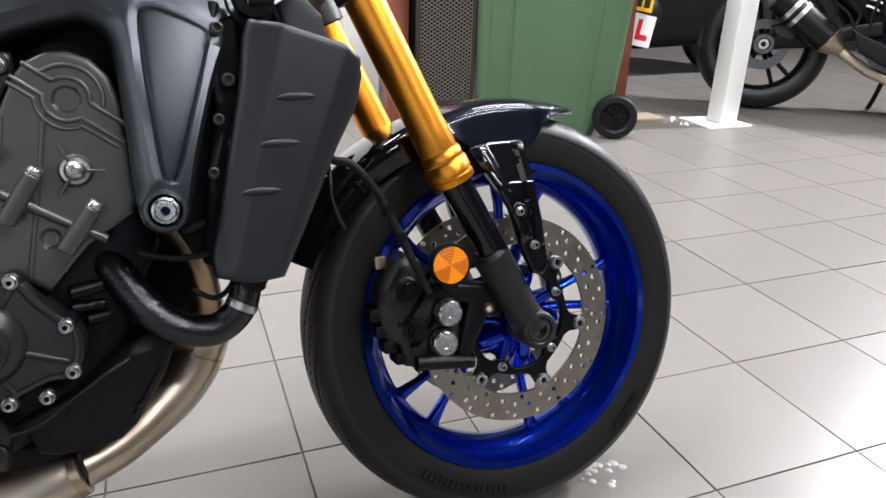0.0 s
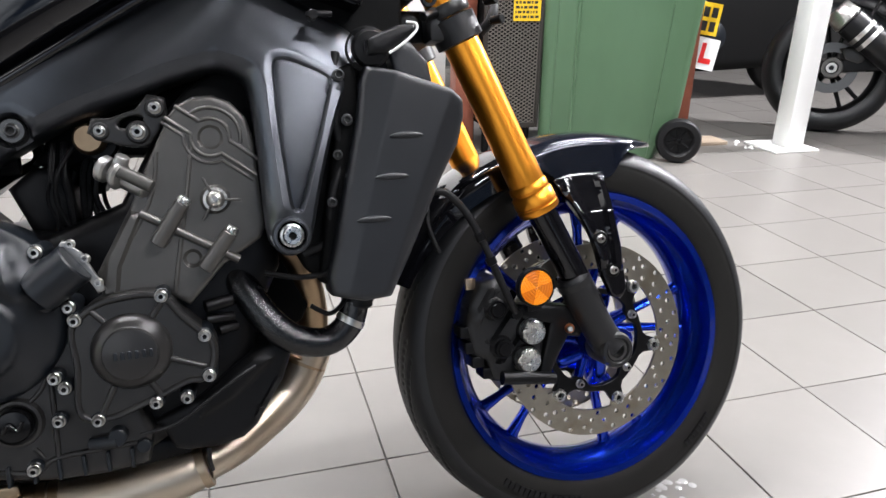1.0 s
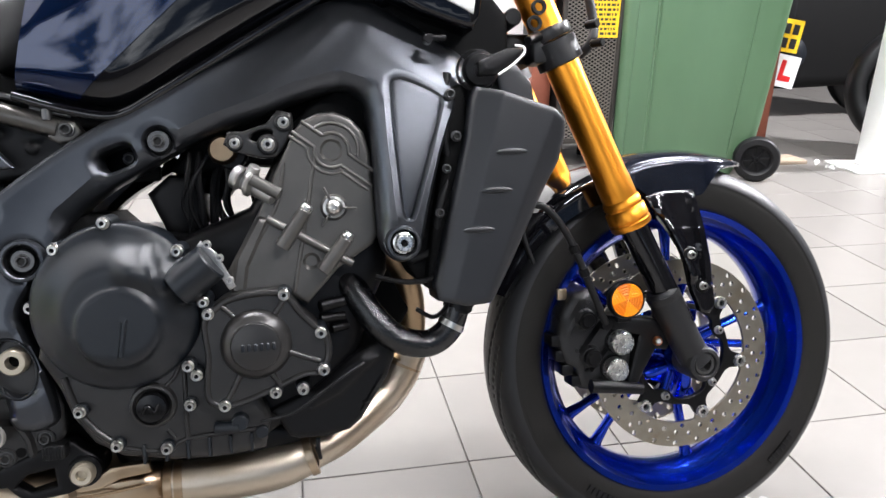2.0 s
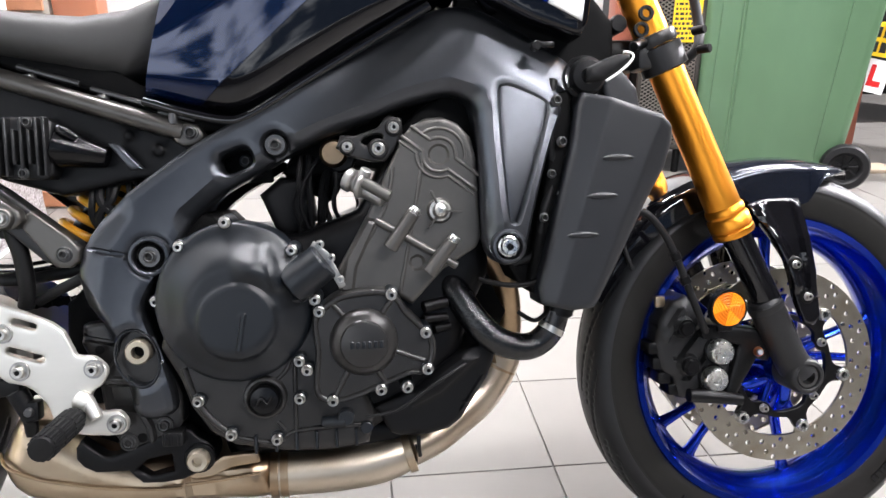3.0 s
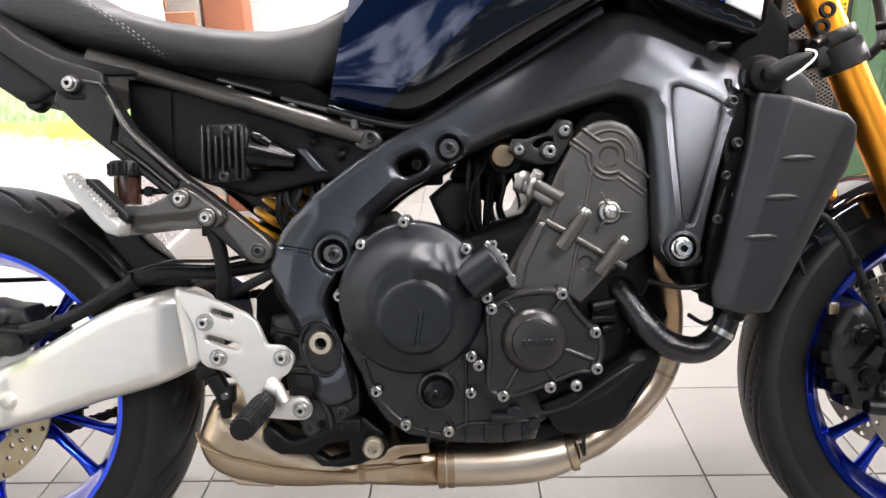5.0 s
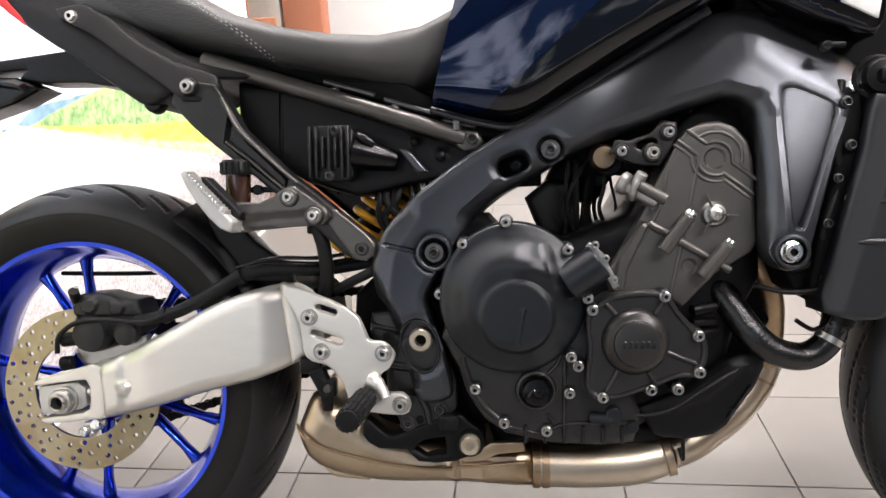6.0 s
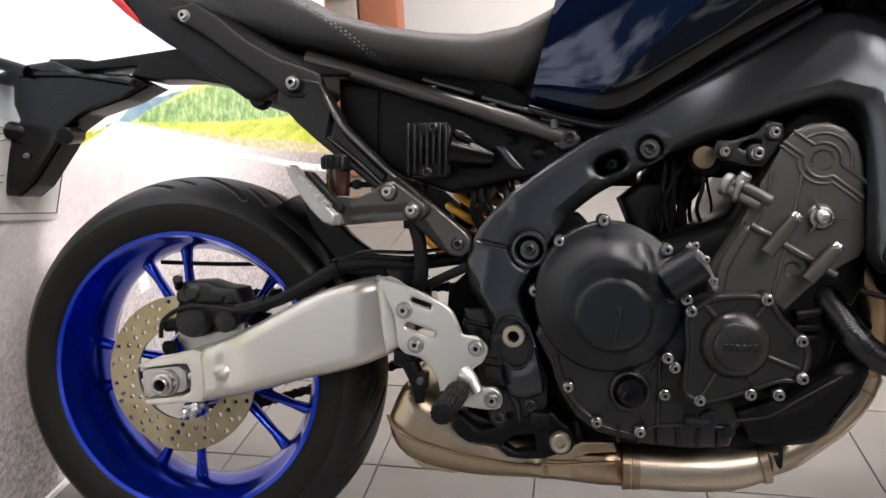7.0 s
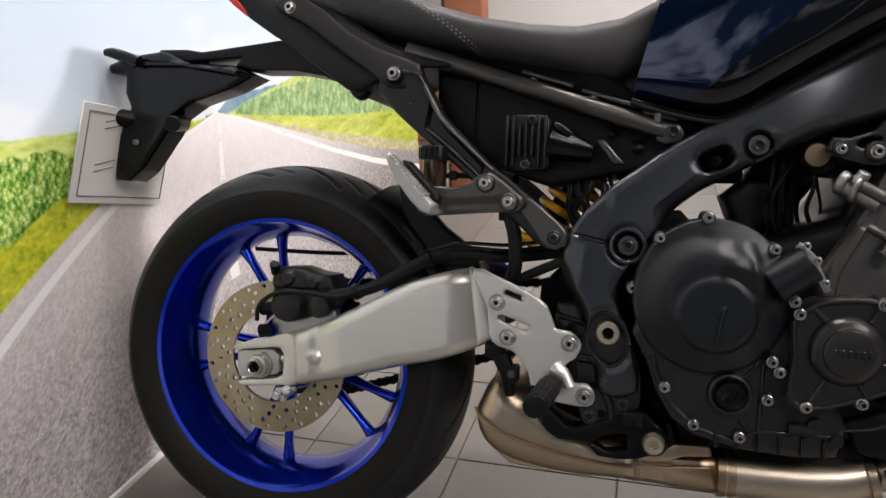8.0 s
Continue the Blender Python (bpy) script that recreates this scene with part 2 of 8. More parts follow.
def plate(outline, surface, depth, rnd=0.006, res=0.006, feats=(), holes=(), side=-1, smooth_outline=0):
    """A body with a curved outer face, seen along the y axis. surface(x, z): how far out (metres from the middle plane) its
    face lies; depth: how thick it is; rnd: the rounding of its edge. side -1: the right-hand face."""
    if smooth_outline:
        outline = spline(outline, True, smooth_outline)
    rings = [np.array(outline, float)] + [np.array(h, float) for h in holes]
    dense = []
    for ring in rings:
        pts = []
        for a, b in zip(ring, np.roll(ring, -1, 0)):
            k = max(1, int(np.ceil(np.hypot(*(b - a)) / (res * 1.2))))
            pts += [a + (b - a) * i / k for i in range(k)]
        dense.append(np.array(pts))
    lo, hi = rings[0].min(0), rings[0].max(0)
    gx, gz = np.meshgrid(np.arange(lo[0], hi[0], res), np.arange(lo[1], hi[1], res * 0.87))
    gx[::2] += res / 2
    gx, gz = gx.ravel(), gz.ravel()

    def edge_dist(x, z):
        return np.min([line_dist(x, z, r, True) for r in rings], axis=0)

    def within(x, z):
        ok = inside(x, z, rings[0])
        for h in rings[1:]:
            ok &= ~inside(x, z, h)
        return ok
    keep = within(gx, gz)
    gx, gz = gx[keep], gz[keep]
    d = edge_dist(gx, gz)
    margin = rnd + res * 0.5 if rnd else res * 0.45
    gx, gz = gx[d > margin], gz[d > margin]
    inset = []
    for ring in dense if rnd else ():
        t = np.roll(ring, -1, 0) - np.roll(ring, 1, 0)
        t /= np.maximum(np.hypot(t[:, 0], t[:, 1]), 1e-9)[:, None]
        for frac in (0.12, 0.4, 1.0):
            for sgn in (1, -1):
                p = ring + sgn * frac * rnd * np.stack([-t[:, 1], t[:, 0]], 1)
                ok = within(p[:, 0], p[:, 1])
                p = p[ok]
                inset.append(p[edge_dist(p[:, 0], p[:, 1]) > frac * rnd * 0.92] if len(p) else p)
    guide = [f.guides for f in feats if hasattr(f, "guides")]
    if guide:
        g = np.concatenate(guide)
        g = g[within(g[:, 0], g[:, 1])]
        g = g[edge_dist(g[:, 0], g[:, 1]) > rnd * 1.05 + 0.0006]
        kept = {}
        for p in g:
            kept.setdefault((round(p[0] / 0.0011), round(p[1] / 0.0011)), p)
        g = np.array(list(kept.values())) if kept else np.zeros((0, 2))
        if len(g):
            near = np.array([np.min((g[:, 0] - px) ** 2 + (g[:, 1] - pz) ** 2) for px, pz in zip(gx, gz)]) if len(gx) else np.zeros(0)
            gx, gz = gx[near > (res * 0.6) ** 2], gz[near > (res * 0.6) ** 2]
            inset.append(g)
    border = np.concatenate(dense)
    verts = np.concatenate([border] + inset + [np.stack([gx, gz], 1)])
    edges, at = [], 0
    for r in dense:
        edges += [(at + i, at + (i + 1) % len(r)) for i in range(len(r))]
        at += len(r)
    v2, _, f2, *_ = delaunay_2d_cdt([Vector(v) for v in verts], edges, [], 0, 2e-4)
    v2 = np.array([tuple(v) for v in v2])
    tri = np.array([t for t in f2 if len(t) == 3])
    mid = v2[tri].mean(1)
    tri = tri[within(mid[:, 0], mid[:, 1])]
    x, z = v2[:, 0], v2[:, 1]
    d = np.minimum(edge_dist(x, z), rnd) if rnd else np.zeros(len(x)) + 1
    out = surface(x, z) if callable(surface) else np.full(len(x), float(surface))
    base = out.copy()
    for f in feats:
        out = out + f(x, z)
    if rnd:
        out = out - (rnd - np.sqrt(np.maximum(0, rnd**2 - (rnd - d) ** 2)))
    bm = bmesh.new()
    top = [bm.verts.new((a, side * c, b)) for a, c, b in zip(x, out, z)]
    for t in tri:
        try:
            bm.faces.new([top[i] for i in t])
        except ValueError:
            pass
    open_edges = [e for e in bm.edges if len(e.link_faces) == 1]
    low = {}
    for e in open_edges:
        for v in e.verts:
            if v not in low:
                low[v] = bm.verts.new((v.co.x, v.co.y - side * depth, v.co.z))
    for e in open_edges:
        a, b = e.verts
        bm.faces.new((a, b, low[b], low[a]))
    loose = [v for v in bm.verts if not v.link_faces]
    for v in loose:
        bm.verts.remove(v)
    return bm


def tube(pts, radius, seg=14, n=6, caps=True, smooth_path=True, flat=1.0):
    """A pipe through points; radius: one number or one for each point."""
    k = len(pts)
    rad = [radius] * k if np.isscalar(radius) else list(radius)
    rows = np.array([(*p, r) for p, r in zip(pts, rad)], float)
    rows = spline(rows, False, n) if smooth_path and k > 2 else rows
    bm = bmesh.new()
    loops = []
    up = None
    for i, row in enumerate(rows):
        a, b = rows[max(i - 1, 0)][:3], rows[min(i + 1, len(rows) - 1)][:3]
        t = Vector(b - a).normalized()
        if up is None:
            up = t.orthogonal().normalized()
        up = (up - t * up.dot(t)).normalized()
        w = t.cross(up)
        loops.append([bm.verts.new(Vector(row[:3]) + float(row[3]) * (math.cos(s) * up + flat * math.sin(s) * w))
                      for s in (2 * math.pi * j / seg for j in range(seg))])
    for p, q in zip(loops, loops[1:]):
        for j in range(seg):
            bm.faces.new((p[j], p[(j + 1) % seg], q[(j + 1) % seg], q[j]))
    if caps:
        bm.faces.new(loops[0])
        bm.faces.new(loops[-1])
    return bm


def lathe(profile, centre=(0, 0, 0), axis=(0, 1, 0), seg=64, closed=False):
    """A turned body: profile of (distance from the axis, place along it)."""
    axis = Vector(axis).normalized()
    u = Vector((1, 0, 0)) if abs(axis.x) < 0.9 else Vector((0, 0, 1))
    u = (u - axis * u.dot(axis)).normalized()
    w = axis.cross(u)
    c = Vector(centre)
    bm = bmesh.new()
    loops = []
    for r, h in profile:
        r, h = float(r), float(h)
        if r < 1e-6:
            loops.append([bm.verts.new(c + axis * h)])
        else:
            loops.append([bm.verts.new(c + axis * h + r * (math.cos(s) * u + math.sin(s) * w)) for s in (2 * math.pi * j / seg for j in range(seg))])
    pairs = list(zip(loops, loops[1:])) + ([(loops[-1], loops[0])] if closed else [])
    for p, q in pairs:
        for j in range(seg):
            k = (j + 1) % seg
            if len(p) == 1 and len(q) == 1:
                continue
            if len(p) == 1:
                bm.faces.new((p[0], q[k], q[j]))
            elif len(q) == 1:
                bm.faces.new((p[j], p[k], q[0]))
            else:
                bm.faces.new((p[j], p[k], q[k], q[j]))
    return bm


def box(lo, hi, bevel=0.002, seg=2):
    bm = bmesh.new()
    bmesh.ops.create_cube(bm, size=1.0)
    lo, hi = Vector(lo), Vector(hi)
    bmesh.ops.scale(bm, vec=hi - lo, verts=bm.verts)
    bmesh.ops.translate(bm, vec=(lo + hi) / 2, verts=bm.verts)
    if bevel:
        bmesh.ops.bevel(bm, geom=bm.edges[:], offset=bevel, segments=seg, affect="EDGES", profile=0.5)
    return bm


def rod(p, q, r, r2=None, seg=20, chamfer=0.15):
    """A straight turned rod with chamfered ends."""
    p, q = Vector(p), Vector(q)
    r2 = r if r2 is None else r2
    h = (q - p).length
    c = min(chamfer * min(r, r2), h / 3)
    return lathe([(0, 0), (r - c, 0), (r, c), (r2, h - c), (r2 - c, h), (0, h)], p, q - p, seg)


def joined(*bms):
    """Several bmeshes as one."""
    out = bms[0]
    for b in bms[1:]:
        me = bpy.data.meshes.new("joined")
        b.to_mesh(me)
        b.free()
        out.from_mesh(me)
        bpy.data.meshes.remove(me)
    return out


def loft(sections, caps=True):
    """A skin over closed sections of as many points each."""
    bm = bmesh.new()
    loops = [[bm.verts.new(p) for p in s] for s in sections]
    k = len(loops[0])
    for p, q in zip(loops, loops[1:]):
        for j in range(k):
            bm.faces.new((p[j], p[(j + 1) % k], q[(j + 1) % k], q[j]))
    if caps:
        bm.faces.new(loops[0])
        bm.faces.new(loops[-1])
    return bm


def socket_bolt_mesh(name, r, h, mat, socket=0.5):
    bm = lathe([(0, -h * 0.2), (r * socket * 0.96, -h * 0.22), (r * socket, -h * 0.9), (r * socket * 1.12, -h), (r * 0.66, -h * 1.02), (r * 0.76, -h * 0.86), (r * 0.79, -h * 0.35),
                (r * 0.95, -h * 0.28), (r, -h * 0.14), (r, 0), (r * 0.5, h * 0.3), (0, h * 0.3)], seg=18)
    me = bpy.data.meshes.new(name)
    bmesh.ops.recalc_face_normals(bm, faces=bm.faces)
    bm.to_mesh(me)
    bm.free()
    me.materials.append(mat)
    # faces inside the socket are coloured dark, in place of shade
    me.materials.append(M_SOCKET)
    for p in me.polygons:
        if math.hypot(p.center.x, p.center.z) < r * socket * 0.995 and p.center.y > -h * 0.97 and p.center.y < h * 0.1:
            p.material_index = 1
    me.shade_smooth()
    me.set_sharp_from_angle(angle=radians(35))
    return me


BOLT = socket_bolt_mesh("bolt", 0.0072, 0.008, M_BOLT, 0.34)
BOLT_BIG = socket_bolt_mesh("bolt_large", 0.0100, 0.009, M_BOLT, 0.32)
BOLT_BRIGHT = socket_bolt_mesh("bolt_bright", 0.0115, 0.009, M_BRIGHT, 0.30)
BOLT_DARK = socket_bolt_mesh("bolt_dark", 0.0085, 0.007, M_BOLT_DARK)


# ---- the room ----
def structure(ob, label, category):
    return tagged(ob, label, category, kind="structure")


ROOM = (-4.6, 7.0, -4.2, 5.2, 3.5)
X0, X1, Y0, Y1, H = ROOM
slab = structure(part("floor", box((X0 - 0.2, Y0 - 0.2, -0.16), (X1 + 0.2, Y1 + 0.2, -0.004), 0), M_GROUT, smooth=False), "showroom floor of pale grey square tiles with dark joints", "floor")
# ceiling out of view, dark grey to dim what glossy parts reflect
structure(part("ceiling", box((X0 - 0.2, Y0 - 0.2, H), (X1 + 0.2, Y1 + 0.2, H + 0.1), 0), M_CEIL, smooth=False), "unseen dark grey ceiling that keeps reflections low", "ceiling")
# made-up surrounding walls, near-black to darken reflections and the far background
structure(part("wall_north", box((X0 - 0.2, Y1, 0), (X1 + 0.2, Y1 + 0.2, H), 0), M_SHADE, smooth=False), "near-black surrounding wall, added to keep reflections dark", "wall")
structure(part("wall_east", box((X1, Y0, 0), (X1 + 0.2, Y1, H), 0), M_SHADE, smooth=False), "near-black surrounding wall, added to keep reflections dark", "wall")
structure(part("wall_west", box((X0 - 0.2, Y0, 0), (X0, Y1, H), 0), M_SHADE, smooth=False), "near-black surrounding wall, added to keep reflections dark", "wall")


def window_wall():
    """The street side, with a wide shop window behind the camera."""
    a, b, lo, hi = -4.3, 2.7, 0.5, 3.42
    bm = joined(box((X0 - 0.2, Y0 - 0.2, 0), (a, Y0, H), 0), box((b, Y0 - 0.2, 0), (X1 + 0.2, Y0, H), 0),
                box((a, Y0 - 0.2, 0), (b, Y0, lo), 0), box((a, Y0 - 0.2, hi), (b, Y0, H), 0))
    # the wall round the window is made up and near-black for the same purpose
    structure(part("wall_south", bm, M_SHADE, smooth=False), "near-black wall with a wide window, added to keep reflections dark", "wall")
    fr = joined(*[box((x - 0.03, Y0 - 0.12, lo), (x + 0.03, Y0 - 0.06, hi), 0.004) for x in (a + 0.03, b - 0.03)],
                box((a, Y0 - 0.119, lo), (b, Y0 - 0.061, lo + 0.06), 0.004), box((a, Y0 - 0.119, hi - 0.06), (b, Y0 - 0.061, hi), 0.004))
    structure(part("window_1", fr, M_WHITE), "wide white framed shop window", "window")
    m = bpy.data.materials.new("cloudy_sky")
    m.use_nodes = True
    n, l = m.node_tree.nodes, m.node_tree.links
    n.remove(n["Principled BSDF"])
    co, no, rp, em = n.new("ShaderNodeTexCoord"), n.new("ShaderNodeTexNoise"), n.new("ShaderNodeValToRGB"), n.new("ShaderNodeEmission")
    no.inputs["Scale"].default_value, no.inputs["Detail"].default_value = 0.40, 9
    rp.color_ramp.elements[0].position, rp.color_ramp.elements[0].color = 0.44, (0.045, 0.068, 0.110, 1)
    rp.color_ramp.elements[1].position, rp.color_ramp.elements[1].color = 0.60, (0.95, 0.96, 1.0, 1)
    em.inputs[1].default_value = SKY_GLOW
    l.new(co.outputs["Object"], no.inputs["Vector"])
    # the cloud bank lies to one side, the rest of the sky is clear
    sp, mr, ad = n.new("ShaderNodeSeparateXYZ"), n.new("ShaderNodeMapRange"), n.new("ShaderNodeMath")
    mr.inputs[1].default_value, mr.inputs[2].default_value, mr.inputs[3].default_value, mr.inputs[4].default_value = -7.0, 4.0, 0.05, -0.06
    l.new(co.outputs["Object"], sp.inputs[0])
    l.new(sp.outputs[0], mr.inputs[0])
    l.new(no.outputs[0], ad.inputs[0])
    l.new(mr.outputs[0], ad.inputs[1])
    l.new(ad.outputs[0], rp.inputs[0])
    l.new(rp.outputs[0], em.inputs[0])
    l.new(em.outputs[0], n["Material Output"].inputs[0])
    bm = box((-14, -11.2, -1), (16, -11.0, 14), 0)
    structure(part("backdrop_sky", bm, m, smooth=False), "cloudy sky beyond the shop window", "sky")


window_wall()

# Long strip lights under the ceiling.
M_LAMP = bpy.data.materials.new("lamp_diffuser")
M_LAMP.use_nodes = True
lamp_shader = M_LAMP.node_tree.nodes["Principled BSDF"]
lamp_shader.inputs["Base Color"].default_value = (0.9, 0.9, 0.9, 1)
lamp_shader.inputs["Emission Color"].default_value = (1.0, 0.97, 0.92, 1)
lamp_shader.inputs["Emission Strength"].default_value = LAMP_GLOW


def strip_light(x, y, length, along_x=True, gain=1.0, tilt=0.0):
    """A tube light on the ceiling; a tilted one hangs lower and shines along the showroom."""
    sx, sy = (length / 2, 0.07) if along_x else (0.07, length / 2)
    m = pose(x, y, H - (0.002 if not tilt else 0.06), 0, tilt, 0)
    body = tagged(part("ceiling_light", box((-sx - 0.02, -sy - 0.02, -0.03), (sx + 0.02, sy + 0.02, 0.0), 0.004), M_WHITE),
                  "tilted white ceiling floodlight, lit" if tilt else "long white fluorescent ceiling light, lit", "ceiling light", "ceiling lights")
    body.matrix_world = m
    part("diffuser", box((-sx, -sy, -0.055), (sx, sy, -0.031), 0.006), M_LAMP, body)
    lamp = bpy.data.lights.new("ceiling_lamp", "AREA")
    lamp.shape, lamp.size, lamp.size_y = "RECTANGLE", 2 * sx, 2 * sy
    lamp.energy, lamp.color = LAMP_POWER * length * gain, (1.0, 0.945, 0.955)
    ob = new("ceiling_lamp", lamp)
    ob.matrix_world = m @ pose(0, 0, -0.068)


for spec_ in LIGHTS:
    strip_light(*spec_)


# ---- the motorcycle, in its own axes: x ahead, z up along its middle plane ----
bike = new("motorcycle")
bike.matrix_world = pose(0, -0.1077, 0, -15.8, 0, 1.1)
tagged(bike, "dark grey and blue motorcycle with blue wheels and gold fork", "motorcycle")


def field(ctrl, ridge_weight=1e-4):
    """A smooth surface near (x, z, out) controls: a plane, or with enough of them a gently bent one."""
    c = np.array(ctrl, float)
    mid = c[:, :2].mean(0)

    def basis(x, z):
        u, v = (x - mid[0]) * 3, (z - mid[1]) * 3
        cols = [np.ones_like(u), u, v]
        if len(c) >= 8:
            cols += [u * u, u * v, v * v, u**3, u * u * v, u * v * v, v**3] if len(c) >= 12 else [u * u, u * v, v * v]
        return np.stack(cols, -1)
    a = basis(c[:, 0], c[:, 1])
    k = np.linalg.solve(a.T @ a + ridge_weight * np.eye(a.shape[1]), a.T @ c[:, 2])
    lo, hi = c[:, 2].min() - 0.01, c[:, 2].max() + 0.01
    return lambda x, z: np.clip(basis(x, z) @ k, lo, hi)


def tyre_mesh(name, centre, profile, grooves, shoulder, parent, seg=720):
    """Tread and sidewalls meet in a low step at the shoulder radius."""
    prof = spline(profile, False, 6)
    side = prof[:, 0] < shoulder
    prof[side, 1] *= 1 - 0.0010 / abs(prof[side, 1])
    th = 2 * np.pi * np.arange(seg) / seg
    r = np.repeat(prof[None, :, 0], seg, 0)
    y = np.repeat(prof[None, :, 1], seg, 0)
    t = np.repeat(th[:, None], len(prof), 1)
    r = r - grooves(t, y, r)
    v = np.stack([centre[0] + r * np.cos(t), centre[1] + y, centre[2] + r * np.sin(t)], -1).reshape(-1, 3)
    k = len(prof)
    faces = []
    for i in range(seg):
        j = (i + 1) % seg
        for a in range(k - 1):
            faces.append((i * k + a, i * k + a + 1, j * k + a + 1, j * k + a))
    me = bpy.data.meshes.new(name)
    me.from_pydata(v.tolist(), [], faces)
    me.materials.append(M_TYRE)
    me.materials.append(M_SIDEWALL)
    me.shade_smooth()
    low = [1 if side[a] or side[a + 1] else 0 for a in range(k - 1)]
    me.polygons.foreach_set("material_index", low * seg)
    ob = new(name, me)
    ob.parent = parent
    ob["label"] = "black road tyre with curved tread grooves"
    return ob


def tread(repeat, half, slant, lo, hi, radius):
    """Curved grooves that run from the crown to the shoulder, on both sides."""
    def f(t, y, r):
        depth = np.zeros_like(t)
        for sgn, shift in ((1, 0.0), (-1, 0.5)):
            s = np.abs(y) / half
            u = (t * repeat / (2 * np.pi) + shift + sgn * 0 + slant * s + 0.15 * np.sin(2.5 * s)) % 1.0
            gap = np.abs(u - 0.5) * 2 * np.pi * radius / repeat
            on = (r > radius - 0.024) & (np.sign(y) == sgn) & (s > lo) & (s < hi)
            depth += np.where(on, 0.0075 * smooth01((0.0052 - gap) / 0.0018), 0)
            gap2 = np.abs((u + 0.42) % 1.0 - 0.5) * 2 * np.pi * radius / repeat
            on2 = (r > radius - 0.024) & (np.sign(y) == sgn) & (s > lo + 0.22) & (s < hi - 0.12)
            depth += np.where(on2, 0.005 * smooth01((0.0036 - gap2) / 0.002), 0)
        return depth
    return f


def brake_disc(name, centre, y, r_out, r_in, parent, holes_rows, label, thick=0.005, count=12, mat=M_DISC):
    cx, cz = centre
    ring = [(cx + r_out * math.cos(a), cz + r_out * math.sin(a)) for a in np.linspace(0, 2 * math.pi, 90, endpoint=False)]
    inner = [(cx + r_in * math.cos(a), cz + r_in * math.sin(a)) for a in np.linspace(0, 2 * math.pi, 70, endpoint=False)]
    holes = [inner]
    for i in range(count):
        for k, (fr, off) in enumerate(holes_rows):
            a = 2 * math.pi * (i + off) / count
            r = r_in + fr * (r_out - r_in)
            holes.append([(cx + r * math.cos(a) + 0.0040 * math.cos(b), cz + r * math.sin(a) + 0.0040 * math.sin(b)) for b in np.linspace(0, 2 * math.pi, 8, endpoint=False)])
    bm = plate(ring, -y if y < 0 else y, thick, rnd=0.0, res=0.006, holes=holes, side=-1 if y < 0 else 1)
    return part(name, bm, mat, parent, label, angle=30)


def wheel(name, centre, y0, half_rim, rim_r, tyre_profile, tread_f, shoulder, first_angle, pair, parent, spoke_w, hub_r, hub_half):
    c = (centre[0], y0, centre[1])
    hr = half_rim
    prof = [(rim_r, -hr), (rim_r - 0.003, -hr - 0.004), (rim_r - 0.012, -hr - 0.002), (rim_r - 0.016, -hr + 0.010), (rim_r - 0.024, -hr + 0.022),
            (rim_r - 0.034, -hr * 0.35), (rim_r - 0.037, 0), (rim_r - 0.034, hr * 0.35), (rim_r - 0.024, hr - 0.022), (rim_r - 0.016, hr - 0.010), (rim_r - 0.012, hr + 0.002),
            (rim_r - 0.003, hr + 0.004), (rim_r, hr), (rim_r - 0.006, hr - 0.004), (rim_r - 0.014, 0), (rim_r - 0.006, -hr + 0.004)]
    rim = part(name, lathe(prof, c, seg=128, closed=True), M_BLUE, parent, "blue anodised cast alloy wheel", angle=50)
    tyre_mesh("tyre", c, tyre_profile, tread_f, shoulder, rim)
    for i in range(5):
        for sgn in (-1, 1):
            a0 = radians(first_angle + 72 * i + sgn * pair * 0.62)
            a1 = radians(first_angle + 72 * i + sgn * pair)
            r1 = rim_r - 0.030
            pts = []
            for s, w, hgt in ((0.0, 1.25, 1.5), (0.35, 0.9, 1.15), (0.75, 0.85, 0.9), (0.93, 1.25, 0.9), (1.0, 2.0, 1.0)):
                r = hub_r + s * (r1 - hub_r)
                a = a0 + (a1 - a0) * s
                pts.append((r, a, w * spoke_w, hgt * 0.011))
            secs = []
            for r, a, w, hh in pts:
                u = Vector((math.cos(a), 0, math.sin(a)))
                v = Vector((-math.sin(a), 0, math.cos(a)))
                base = Vector(c) + r * u
                secs.append([base + v * (w * math.cos(q)) + Vector((0, hh * math.sin(q), 0)) for q in np.linspace(0, 2 * math.pi, 12, endpoint=False)])
            part("spoke", loft(secs), M_BLUE, rim)
    hub = lathe([(0.016, -hub_half), (0.028, -hub_half), (0.030, -hub_half * 0.7), (hub_r * 0.9, -hub_half * 0.45), (hub_r + 0.006, -0.016), (hub_r + 0.006, 0.016),
                 (hub_r * 0.9, hub_half * 0.45), (0.030, hub_half * 0.7), (0.028, hub_half), (0.016, hub_half)], c, seg=48, closed=True)
    part("hub", hub, M_BLUE, rim)
    return rim


FW, RW = (1.436, 0.300), (-0.001, 0.309)
front_tyre = [(0.2262, -0.0505), (0.231, -0.0535), (0.240, -0.0558), (0.253, -0.0572), (0.265, -0.0570), (0.277, -0.0530), (0.288, -0.043), (0.2955, -0.028), (0.299, -0.012),
              (0.300, 0.0), (0.299, 0.012), (0.2955, 0.028), (0.288, 0.043), (0.277, 0.0530), (0.265, 0.0570), (0.253, 0.0572), (0.240, 0.0558), (0.231, 0.0535), (0.2262, 0.0505)]
rear_tyre = [(0.222, -0.076), (0.227, -0.081), (0.240, -0.087), (0.254, -0.090), (0.266, -0.088), (0.278, -0.079), (0.291, -0.062), (0.302, -0.040), (0.309, -0.018),
             (0.311, 0.0), (0.309, 0.018), (0.302, 0.040), (0.291, 0.062), (0.278, 0.079), (0.266, 0.088), (0.254, 0.090), (0.240, 0.087), (0.227, 0.081), (0.222, 0.076)]
